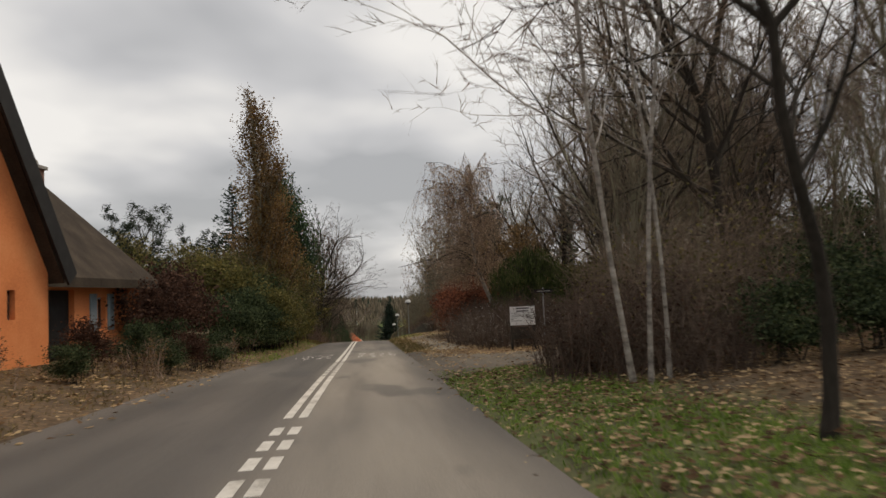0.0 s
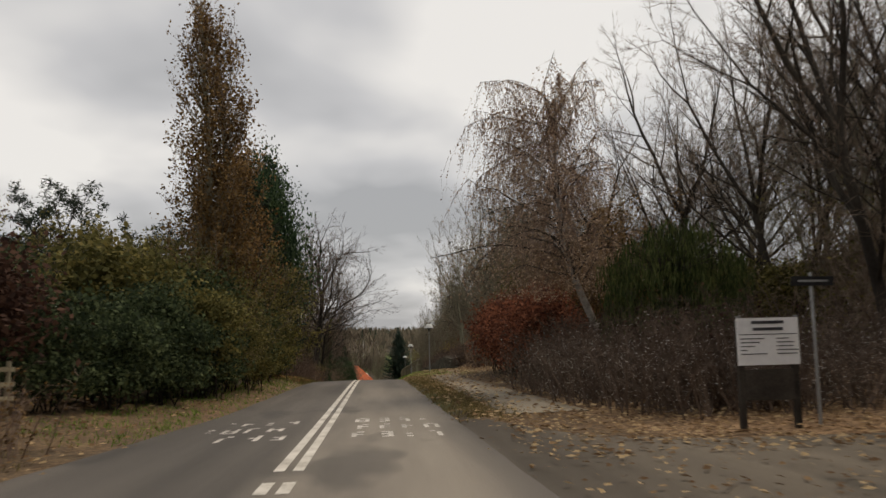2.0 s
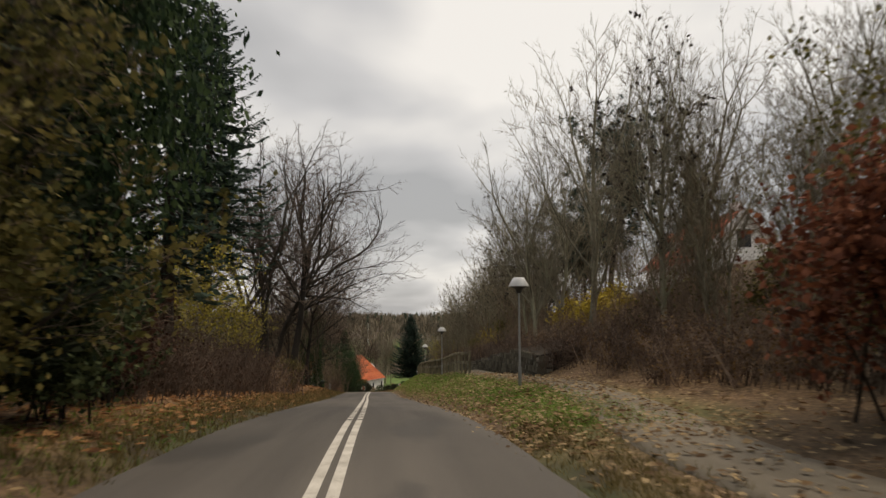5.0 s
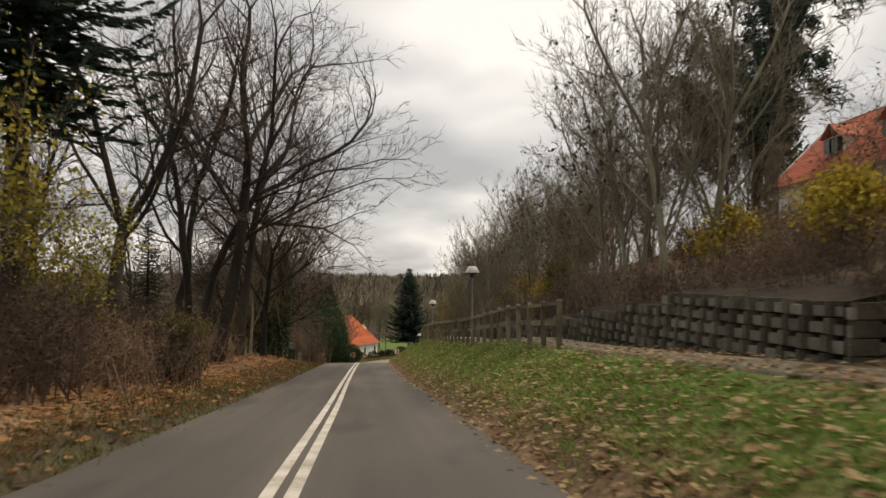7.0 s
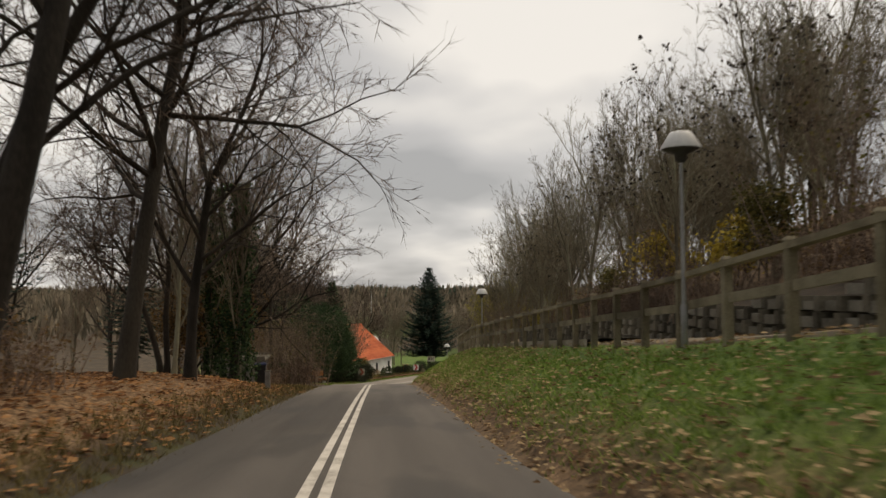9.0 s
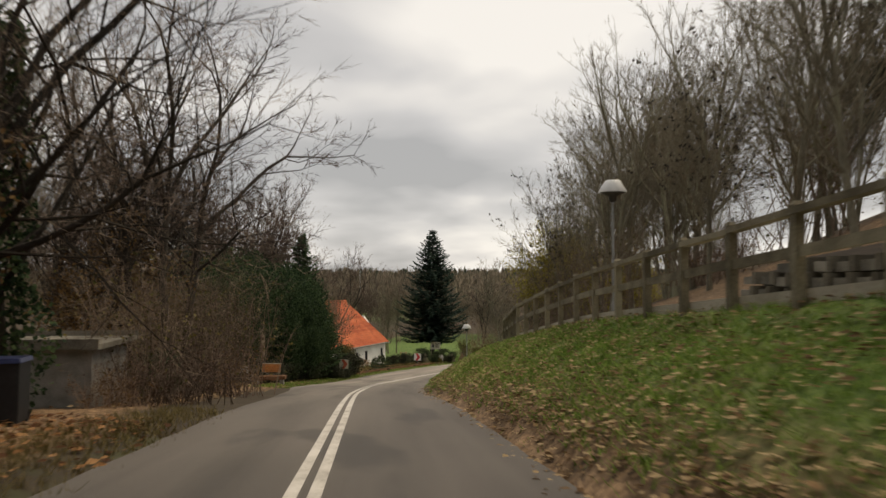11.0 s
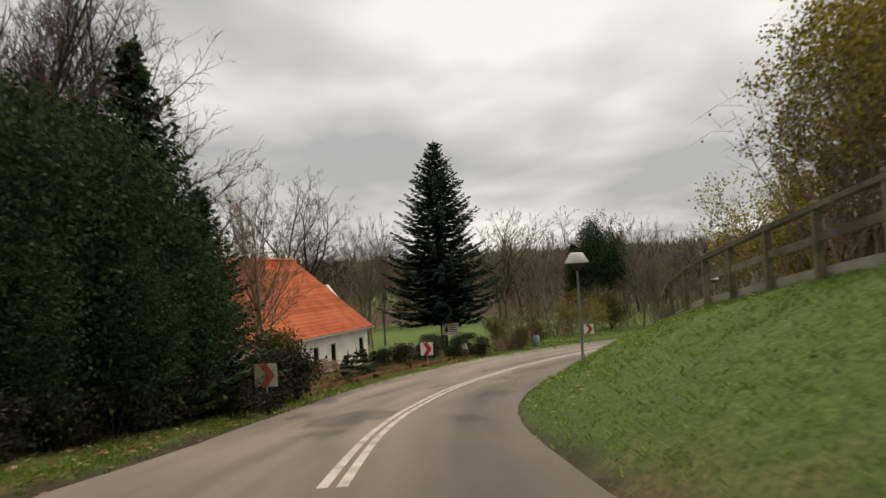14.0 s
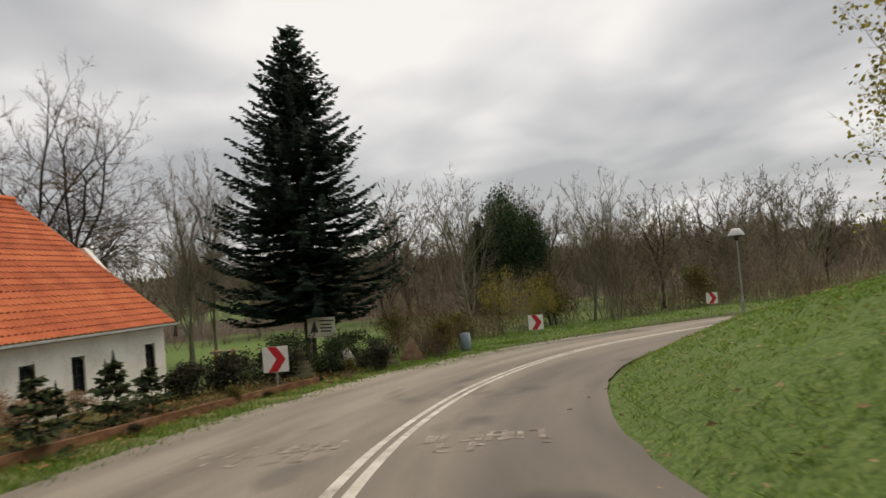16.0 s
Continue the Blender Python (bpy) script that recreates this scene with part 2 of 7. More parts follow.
M_MOSSC = material("mossy_concrete", [(0.06, 0.054, 0.042), (0.115, 0.104, 0.08), (0.19, 0.172, 0.135)], 1.2, 0.95, 0.4, 25, 0.25)
M_STEEL = material("galvanised_steel", [(0.24, 0.25, 0.25), (0.32, 0.33, 0.33), (0.38, 0.39, 0.39)], 2.0, 0.5, 0.1, 20, 0.1, metal=0.5)
M_LAMPW = material("white_lamp_shade", [(0.55, 0.56, 0.56), (0.68, 0.69, 0.69), (0.75, 0.76, 0.76)], 2.0, 0.45, 0.05, 14, 0.05)
M_LAMPD = material("dark_lamp_metal", [(0.03, 0.03, 0.03), (0.05, 0.05, 0.05), (0.07, 0.07, 0.07)], 3.0, 0.5, 0.05, 14)
M_WHITEP = material("road_paint", [(0.33, 0.31, 0.28), (0.58, 0.56, 0.52), (0.72, 0.70, 0.66)], 1.8, 0.8, 0.2, 22)
M_FADEDP = material("worn_road_paint", [(0.225, 0.213, 0.200), (0.500, 0.475, 0.450), (0.775, 0.750, 0.712)], 2.5, 0.85, 0.2, 16)
M_FAINTP = material("faint_road_paint", [(0.16, 0.14, 0.12), (0.24, 0.215, 0.19), (0.42, 0.39, 0.36)], 4.0, 0.85, 0.2, 16)
M_SIGNW = material("white_sign_face", [(0.707, 0.707, 0.707), (0.821, 0.821, 0.821), (0.889, 0.889, 0.878)], 1.5, 0.4, 0.0, 9)
M_SIGNR = material("red_sign_face", [(0.45, 0.02, 0.03), (0.58, 0.03, 0.045), (0.65, 0.05, 0.06)], 1.5, 0.4, 0.0, 9)
M_FADER = material("faded_red_sign_face", [(0.390, 0.078, 0.048), (0.495, 0.117, 0.066), (0.600, 0.169, 0.096)], 1.5, 0.5, 0.0, 9)
M_FADEW = material("weathered_sign_face", [(0.442, 0.403, 0.325), (0.585, 0.546, 0.455), (0.715, 0.676, 0.585)], 2.5, 0.6, 0.0, 12)
M_TEXT = material("dark_print", [(0.03, 0.03, 0.035), (0.05, 0.05, 0.055), (0.07, 0.07, 0.075)], 4, 0.6, 0.0, 20)
M_ORANGE = material("orange_limewash", [(0.60, 0.19, 0.07), (0.73, 0.25, 0.095), (0.80, 0.31, 0.13)], 0.8, 0.9, 0.25, 18)
M_WHITEWALL = material("whitewashed_wall", [(0.650, 0.638, 0.605), (0.829, 0.818, 0.784), (0.900, 0.900, 0.874)], 0.9, 0.9, 0.3, 14)
M_TILE = material("red_roof_tile", [(0.34, 0.075, 0.03), (0.47, 0.11, 0.045), (0.58, 0.16, 0.065)], 1.2, 0.75, 0.2, 14, 0.22)
M_TILED = material("weathered_red_tile", [(0.33, 0.085, 0.05), (0.46, 0.125, 0.075), (0.56, 0.18, 0.11)], 1.2, 0.8, 0.2, 14, 0.22)
M_THATCH = material("dark_thatch", [(0.022, 0.016, 0.012), (0.043, 0.033, 0.025), (0.074, 0.057, 0.044)], 1.4, 1.0, 0.9, 28, 0.0, (1, 1, 0.5))
M_BLACK = material("black_painted_boards", [(0.008, 0.008, 0.009), (0.014, 0.014, 0.015), (0.022, 0.022, 0.022)], 3, 0.7, 0.2, 20)
M_MOSSPOST = material("mossy_dark_post", [(0.02, 0.022, 0.014), (0.04, 0.042, 0.026), (0.07, 0.07, 0.045)], 3, 0.95, 0.4, 25)
M_SLAB = material("brown_timber_slab", [(0.10, 0.045, 0.022), (0.19, 0.095, 0.05), (0.30, 0.17, 0.10)], 2.5, 0.8, 0.4, 18, 0.1, (0.5, 1, 3))
M_TOTEM = material("worn_carved_wood", [(0.06, 0.035, 0.02), (0.20, 0.15, 0.10), (0.42, 0.38, 0.31)], 5, 0.85, 0.4, 18)
M_BLUELID = material("dark_blue_plastic", [(0.012, 0.016, 0.05), (0.02, 0.028, 0.085), (0.035, 0.045, 0.12)], 3, 0.45, 0.05, 20)
M_BERRY = material("white_berries", [(0.6, 0.58, 0.54), (0.72, 0.70, 0.66), (0.8, 0.78, 0.75)], 3, 0.6, 0.0, 10)
M_PLANKTREE = material("pale_brown_planks", [(0.16, 0.10, 0.065), (0.26, 0.17, 0.115), (0.36, 0.25, 0.18)], 3, 0.85, 0.3, 20, 0.2)
# Earth fill of the crib wall; its colour carries the slits' shade too.
M_SOIL = material("slit_shade_earth", [(0.018, 0.014, 0.01), (0.035, 0.027, 0.02), (0.06, 0.045, 0.032)], 2.0, 1.0, 0.6, 18)
M_KERB = material("pale_concrete_edging", [(0.27, 0.245, 0.19), (0.41, 0.375, 0.3), (0.54, 0.5, 0.41)], 0.9, 0.9, 0.3, 20)
M_GLASS = material("dark_window_glass", [(0.012, 0.013, 0.015), (0.02, 0.022, 0.025), (0.03, 0.032, 0.035)], 2, 0.08, 0.0, 5)
M_BLUE = material("grey_blue_shutter_paint", [(0.16, 0.21, 0.25), (0.22, 0.28, 0.32), (0.28, 0.33, 0.37)], 2, 0.7, 0.1, 20)
M_FRESHWOOD = material("orange_stained_wood", [(0.351, 0.125, 0.039), (0.513, 0.200, 0.066), (0.675, 0.300, 0.110)], 2.0, 0.7, 0.3, 25, 0.2, (1, 1, 4))
M_BRICK = material("red_brown_brick", [(0.13, 0.06, 0.045), (0.20, 0.10, 0.075), (0.27, 0.15, 0.11)], 4, 0.9, 0.4, 25)
M_STONE = material("grey_granite", [(0.16, 0.155, 0.145), (0.24, 0.235, 0.22), (0.33, 0.32, 0.30)], 3, 0.85, 0.5, 30)
M_PLASTIC = material("black_plastic", [(0.012, 0.013, 0.016), (0.02, 0.022, 0.026), (0.03, 0.032, 0.036)], 3, 0.45, 0.05, 20)
# Haze over the far woods is put into this colour by lightening it.
M_FARWOOD = material("haze_lightened_woods", [(0.106, 0.095, 0.066), (0.203, 0.166, 0.119), (0.285, 0.237, 0.166)], 0.05, 1.0, 0, 0.7, 0.35, island=True)
M_FARFIR = material("distant_firs", [(0.029, 0.047, 0.033), (0.058, 0.082, 0.056), (0.094, 0.117, 0.079)], 0.05, 1.0, 0, 0.7, 0.35, island=True)

# ---- the road's line and the lie of the land ----
CENTRE = [(1.1, -20), (-1.05, 0), (-2.3, 11.7), (-4.2, 31.7), (-6.6, 56), (-8.1, 71.6), (-10.4, 92.9), (-12.2, 108.5), (-13.6, 122), (-15.3, 139), (-16.45, 150),
          (-16.85, 158), (-17.0, 165), (-17.02, 172), (-16.5, 178), (-15.45, 184), (-13.92, 189.5), (-11.6, 195), (-8.5, 200.3), (-4.4, 204.8), (0.5, 208), (6, 210.5), (14, 213), (25, 215), (60, 218), (140, 222)]
PROFILE = [(-60, 2.6), (-20, 0.85), (0, -0.06), (9.2, -0.46), (18.8, -0.78), (28.6, -1.18), (38, -1.55), (50, -1.98), (60, -2.36), (65, -2.62), (69, -2.92), (74.4, -3.41), (85.4, -4.47), (97, -5.61), (109, -6.81),
           (125, -8.18), (140, -9.55), (151.2, -10.9), (162, -12.15), (172.5, -13.42), (180, -14.2), (190, -15.0), (199, -15.5), (212, -15.9), (235, -16.2), (300, -16.3), (2000, -16.3)]
SMOOTH = 9


def eased(points, step):
    p = np.array(points, float)
    d = np.r_[0, np.cumsum(np.hypot(*np.diff(p, axis=0).T))]
    s = np.arange(0, d[-1], step)
    q = np.stack([np.interp(s, d, p[:, k]) for k in (0, 1)], 1)
    for _ in range(SMOOTH):
        q[1:-1] = 0.25 * q[:-2] + 0.5 * q[1:-1] + 0.25 * q[2:]
    return q


LINE = eased(CENTRE, 1.0)
LTAN = np.gradient(LINE, axis=0)
LTAN /= np.linalg.norm(LTAN, axis=1, keepdims=True)
LNRM = np.stack([LTAN[:, 1], -LTAN[:, 0]], 1)
PY = np.arange(-60, 320, 1.0)
PZ = np.interp(PY, *np.array(PROFILE).T)
for _ in range(6):
    PZ[1:-1] = 0.25 * PZ[:-2] + 0.5 * PZ[1:-1] + 0.25 * PZ[2:]


def road_z(y):
    return np.interp(y, PY, PZ)


def near_road(x, y):
    """For places: the station's y on the centre line, and the offset to its right."""
    x, y = np.atleast_1d(np.asarray(x, float)), np.atleast_1d(np.asarray(y, float))
    sy, off = np.empty(len(x)), np.empty(len(x))
    for a in range(0, len(x), 4000):
        b = slice(a, a + 4000)
        dx, dy = x[b, None] - LINE[None, :, 0], y[b, None] - LINE[None, :, 1]
        i = (dx * dx + dy * dy).argmin(1)
        k = np.arange(len(i))
        along = dx[k, i] * LTAN[i, 0] + dy[k, i] * LTAN[i, 1]
        sy[b] = LINE[i, 1] + along * LTAN[i, 1]
        side = dx[k, i] * LNRM[i, 0] + dy[k, i] * LNRM[i, 1]
        off[b] = np.where(np.abs(along) > 1.0, np.sign(side) * np.hypot(along, side), side)
    return sy, off


UR = [0, 2.85, 3.15, 3.6, 4.5, 6, 8, 11, 16, 25, 45]
RIGHT = {-20: [-.12, -.07, 0.05, .1, .2, .35, .6, 1, 1.6, 2.6, 4], 16: [-.12, -.07, 0.02, .05, .1, .2, .4, .7, 1.2, 2.2, 4], 22: [-.12, -.07, -0.01, -.02, -.02, -.01, 0, .1, .3, 1.2, 3],
         33: [-.12, -.07, -0.01, -.02, -.02, 0, .05, .2, .4, 1, 3], 40: [-.12, -.07, 0.01, .02, .02, .03, .15, .5, 1, 2, 4], 60: [-.12, -.07, 0.01, .02, .03, .05, .2, .6, 1.3, 3, 6],
         75: [-.12, -.07, 0.16, .3, .55, .75, .8, 1.4, 3, 7, 10], 88: [-.12, -.07, 0.22, .42, .82, 1.2, 1.25, 2.9, 4.4, 8, 11], 94: [-.12, -.07, 0.24, .48, .95, 1.42, 1.45, 3.1, 4.6, 8.5, 11],
         101: [-.12, -.07, 0.26, .52, 1.06, 1.7, 1.84, 3.3, 4.8, 8.8, 11], 110: [-.12, -.07, 0.26, .52, 1.06, 1.7, 1.86, 3.3, 5, 9, 11], 140: [-.12, -.07, 0.34, .65, 1.25, 2.05, 2.3, 3.2, 5, 9, 11], 165: [-.12, -.07, 0.31, .6, 1.2, 1.98, 2.4, 3.1, 4.6, 8, 10],
         178: [-.12, -.07, 0.27, .5, 1.05, 1.85, 2.55, 2.9, 4.2, 7, 9], 186: [-.12, -.07, 0.23, .43, .93, 1.6, 2.2, 2.6, 3.6, 6, 8], 194: [-.12, -.07, 0.19, .36, .8, 1.4, 1.9, 2.3, 3.2, 5, 7], 205: [-.12, -.07, 0.13, .25, .6, 1.1, 1.6, 2.0, 2.8, 4, 6], 216: [-.12, -.07, 0.07, .15, .3, .6, 1.2, 1.8, 2.4, 4, 6]}
UL = [0, 2.85, 4, 5.5, 8, 12, 20, 40]
LEFT = {-20: [-.12, -.07, -.03, .25, .65, .75, .8, 0], 28: [-.12, -.07, -.03, .25, .65, .75, .7, -1], 45: [-.12, -.07, .15, .3, .4, .4, .2, -1], 62: [-.12, -.07, .25, .4, .5, .4, 0, -2],
        75: [-.12, -.07, .3, .55, .8, .7, 0, -2.5], 104: [-.12, -.07, .36, .62, .9, .8, .3, -1.5], 113: [-.12, -.07, .45, .9, 1.15, 1.15, .8, -.5], 126: [-.12, -.07, .42, .8, 1.0, 1.0, .7, -.8], 138: [-.12, -.07, .05, .1, .1, 0, 0, -1],
        158: [-.12, -.07, -.04, .05, .1, .1, 0, -1], 180: [-.12, -.07, -.04, .0, 0, -.2, -.4, -1], 205: [-.12, -.07, -.03, 0, -.1, -.2, -.3, -.4], 220: [-.12, -.07, .05, .1, .1, 0, 0, 0]}


# the road widens on the inner side of the bend
WIDER = [(162, 0), (172, 0.2), (180, 0.35), (186, 0.45), (192, 0.55), (200, 0.35), (212, 0.1), (220, 0)]


def section(table, knots, sy, off):
    keys = sorted(table)
    rows = np.array([table[k] for k in keys])
    wide = np.stack([np.interp(sy, keys, rows[:, j]) for j in range(len(knots))], 1)
    off = np.clip(off, 0, knots[-1])
    j = np.clip(np.searchsorted(knots, off) - 1, 0, len(knots) - 2)
    k = np.array(knots)
    f = (off - k[j]) / (k[j + 1] - k[j])
    n = np.arange(len(off))
    return wide[n, j] * (1 - f) + wide[n, j + 1] * f


def ground(x, y):
    """The height of the land, without its small bumps."""
    x, y = np.atleast_1d(np.asarray(x, float)), np.atleast_1d(np.asarray(y, float))
    sy, off = near_road(x, y)
    inner = off - np.interp(sy, *np.array(WIDER).T) * np.clip((off - 1) / 1.85, 0, 1)
    z = road_z(sy) + np.where(off > 0, section(RIGHT, UR, sy, inner), section(LEFT, UL, sy, -off))
    far = np.clip((np.abs(off) - 40) / 60, 0, 1)
    far = far * far * (3 - 2 * far)
    rise = np.clip((y - 300) / 330, 0, 1)
    hill = -16.3 + 8.0 * rise * rise * (3 - 2 * rise)
    bank = np.clip((x - 10) / 80, 0, 1) * np.clip((260 - y) / 60, 0, 1)
    valley = np.where(off > 0, hill + 20 * bank, np.maximum(hill, -16.3 + np.clip((150 - y) / 150, 0, 1) * 12))
    ahead = np.clip((y - 235) / 40, 0, 1)
    return z * (1 - far) + valley * far + ahead * (hill + 16.3) * (1 - far)


def gz(x, y):
    return float(ground(x, y)[0])


def beside(y, off):
    """A place off metres to the right of the centre line at its station y."""
    i = int(np.abs(LINE[:, 1] - y).argmin())
    return LINE[i] + LNRM[i] * off

# ---- ground, road, path ----
def ground_material():
    m = material("turf_soil_and_leaf_litter", [(0.036, 0.028, 0.02), (0.056, 0.044, 0.03), (0.085, 0.068, 0.045)], 0.8, 0.95, 0.6, 14)
    nt = m.node_tree
    bsdf = nt.nodes["Principled BSDF"]
    soil = bsdf.inputs["Base Color"].links[0].from_socket
    at = nt.nodes.new("ShaderNodeAttribute")
    at.attribute_name = "cover"
    sep = nt.nodes.new("ShaderNodeSeparateColor")
    nt.links.new(at.outputs["Color"], sep.inputs[0])
    tc = nt.nodes.new("ShaderNodeTexCoord")

    def layer(below, weight, colors, scale, fine):
        n = nt.nodes.new("ShaderNodeTexNoise")
        n.inputs["Scale"].default_value, n.inputs["Detail"].default_value, n.inputs["Roughness"].default_value = fine, 5, 0.7
        v = nt.nodes.new("ShaderNodeTexVoronoi")
        v.inputs["Scale"].default_value = scale
        nt.links.new(tc.outputs["Object"], n.inputs["Vector"])
        nt.links.new(tc.outputs["Object"], v.inputs["Vector"])
        s = nt.nodes.new("ShaderNodeSeparateColor")
        nt.links.new(v.outputs["Color"], s.inputs[0])
        av = nt.nodes.new("ShaderNodeMath")
        av.operation = "MULTIPLY_ADD"
        av.inputs[1].default_value = 0.45
        hf = nt.nodes.new("ShaderNodeMath")
        hf.operation = "MULTIPLY"
        hf.inputs[1].default_value = 0.55
        nt.links.new(n.outputs["Fac"], hf.inputs[0])
        nt.links.new(s.outputs[0], av.inputs[0])
        nt.links.new(hf.outputs[0], av.inputs[2])
        r = nt.nodes.new("ShaderNodeValToRGB")
        r.color_ramp.elements[0].position, r.color_ramp.elements[0].color = 0.25, (*colors[0], 1)
        r.color_ramp.elements[1].position, r.color_ramp.elements[1].color = 0.75, (*colors[2], 1)
        r.color_ramp.elements.new(0.5).color = (*colors[1], 1)
        nt.links.new(av.outputs[0], r.inputs[0])
        edge = nt.nodes.new("ShaderNodeMath")
        edge.operation = "MULTIPLY_ADD"
        edge.inputs[1].default_value, edge.inputs[2].default_value = 1.6, -0.3
        big = nt.nodes.new("ShaderNodeTexNoise")
        big.inputs["Scale"].default_value, big.inputs["Detail"].default_value = 0.9, 5
        nt.links.new(tc.outputs["Object"], big.inputs["Vector"])
        sub = nt.nodes.new("ShaderNodeMath")
        sub.operation = "MULTIPLY_ADD"
        sub.inputs[1].default_value, sub.inputs[2].default_value = 1.1, -0.55
        nt.links.new(big.outputs["Fac"], sub.inputs[0])
        add = nt.nodes.new("ShaderNodeMath")
        nt.links.new(weight, edge.inputs[0])
        nt.links.new(edge.outputs[0], add.inputs[0])
        nt.links.new(sub.outputs[0], add.inputs[1])
        add.use_clamp = True
        mx = nt.nodes.new("ShaderNodeMixRGB")
        nt.links.new(add.outputs[0], mx.inputs[0])
        nt.links.new(below, mx.inputs[1])
        nt.links.new(r.outputs[0], mx.inputs[2])
        return mx.outputs[0]

    grass = layer(soil, sep.outputs[1], [(0.05, 0.098, 0.022), (0.098, 0.165, 0.037), (0.17, 0.238, 0.07)], 24, 7)
    both = layer(grass, sep.outputs[0], [(0.08, 0.05, 0.03), (0.21, 0.13, 0.072), (0.4, 0.265, 0.155)], 14, 9)
    nt.links.new(both, bsdf.inputs["Base Color"])
    return m


def asphalt_material(name, dark, pale, wear, dry=None):
    m = bpy.data.materials.new(name)
    m.use_nodes = True
    nt = m.node_tree
    bsdf = nt.nodes["Principled BSDF"]
    bsdf.inputs["Specular IOR Level"].default_value = 0.35
    uv = nt.nodes.new("ShaderNodeUVMap")
    uv.uv_map = "road"

    def noise_at(scale, sx, sy, detail=4):
        mp = nt.nodes.new("ShaderNodeMapping")
        mp.inputs["Scale"].default_value = (sx, sy, 1)
        nt.links.new(uv.outputs[0], mp.inputs[0])
        n = nt.nodes.new("ShaderNodeTexNoise")
        n.inputs["Scale"].default_value, n.inputs["Detail"].default_value = scale, detail
        nt.links.new(mp.outputs[0], n.inputs["Vector"])
        return n.outputs["Fac"]

    def ramp(src, stops):
        r = nt.nodes.new("ShaderNodeValToRGB")
        r.color_ramp.elements[0].position, r.color_ramp.elements[0].color = stops[0][0], (*[stops[0][1]] * 3, 1)
        r.color_ramp.elements[1].position, r.color_ramp.elements[1].color = stops[-1][0], (*[stops[-1][1]] * 3, 1)
        for p, v in stops[1:-1]:
            r.color_ramp.elements.new(p).color = (v, v, v, 1)
        nt.links.new(src, r.inputs[0])
        return r.outputs[0]

    def mixed(fac, a, b, blend="MIX"):
        x = nt.nodes.new("ShaderNodeMixRGB")
        x.blend_type = blend
        for k, v in enumerate((fac, a, b)):
            if isinstance(v, tuple):
                x.inputs[k].default_value = (*v, 1)
            elif isinstance(v, float):
                x.inputs[k].default_value = v
            else:
                nt.links.new(v, x.inputs[k])
        return x.outputs[0]

    streak = ramp(noise_at(1.0, 1.3, 0.045, 5), [(0.38, 0.0), (0.62, 1.0)])
    blot = ramp(noise_at(1.0, 0.45, 0.16, 3), [(0.585, 0.0), (0.64, 1.0)])
    patch = ramp(noise_at(1.0, 0.22, 0.06, 3), [(0.42, 0.0), (0.58, 1.0)])
    grain = noise_at(70.0, 1, 1, 2)
    col = mixed(streak, dark, pale)
    col = mixed(0.55, col, mixed(patch, dark, pale))
    # The dry colour is a paler tone, mixed in by distance and by lane.
    if dry:
        sp = nt.nodes.new("ShaderNodeSeparateXYZ")
        nt.links.new(uv.outputs[0], sp.inputs[0])
        length = nt.nodes.new("ShaderNodeMapRange")
        length.inputs[1].default_value, length.inputs[2].default_value = 0.0, 260.0
        nt.links.new(sp.outputs[1], length.inputs[0])
        side = nt.nodes.new("ShaderNodeMapRange")
        side.inputs[1].default_value, side.inputs[2].default_value = -4.0, 4.0
        nt.links.new(sp.outputs[0], side.inputs[0])
        early = mixed(1.0, ramp(length.outputs[0], [(0.0, 0.9), (0.19, 0.85), (0.25, 0.6), (0.31, 0.15), (0.36, 0.0)]), ramp(side.outputs[0], [(0.44, 0.06), (0.53, 0.8), (0.60, 0.95), (0.76, 0.9), (0.84, 0.2)]), "MULTIPLY")
        late = mixed(1.0, ramp(length.outputs[0], [(0.555, 0.0), (0.62, 0.35), (0.69, 0.55), (0.735, 0.95), (0.82, 1.0)]), ramp(side.outputs[0], [(0.06, 0.95), (0.50, 0.9), (0.60, 0.62), (0.72, 0.45)]), "MULTIPLY")
        stretchy = mixed(1.0, early, late, "ADD")
        ragged = nt.nodes.new("ShaderNodeMath")
        ragged.operation = "MULTIPLY"
        nt.links.new(stretchy, ragged.inputs[0])
        nt.links.new(ramp(noise_at(1.0, 0.9, 0.08, 5), [(0.3, 0.35), (0.62, 1.0)]), ragged.inputs[1])
        col = mixed(ragged.outputs[0], col, dry)
    dim = nt.nodes.new("ShaderNodeMath")
    dim.operation = "MULTIPLY"
    dim.inputs[1].default_value = wear
    nt.links.new(blot, dim.inputs[0])
    col = mixed(dim.outputs[0], col, tuple(v * 0.45 for v in dark))
    col = mixed(0.5, col, ramp(grain, [(0.3, 0.25), (0.7, 0.9)]), "OVERLAY")
    nt.links.new(col, bsdf.inputs["Base Color"])
    rough = nt.nodes.new("ShaderNodeMath")
    rough.operation = "MULTIPLY_ADD"
    rough.inputs[1].default_value, rough.inputs[2].default_value = -0.22, 0.85
    nt.links.new(dim.outputs[0], rough.inputs[0])
    nt.links.new(rough.outputs[0], bsdf.inputs["Roughness"])
    b = nt.nodes.new("ShaderNodeBump")
    b.inputs["Strength"].default_value, b.inputs["Distance"].default_value = 0.35, 0.01
    nt.links.new(grain, b.inputs["Height"])
    nt.links.new(b.outputs[0], bsdf.inputs["Normal"])
    return m


M_ASPHALT = asphalt_material("worn_asphalt", (0.056, 0.052, 0.05), (0.115, 0.105, 0.097), 0.5, (0.30, 0.27, 0.232))
M_PATH = asphalt_material("pale_path_asphalt", (0.14, 0.12, 0.092), (0.27, 0.236, 0.186), 0.4)
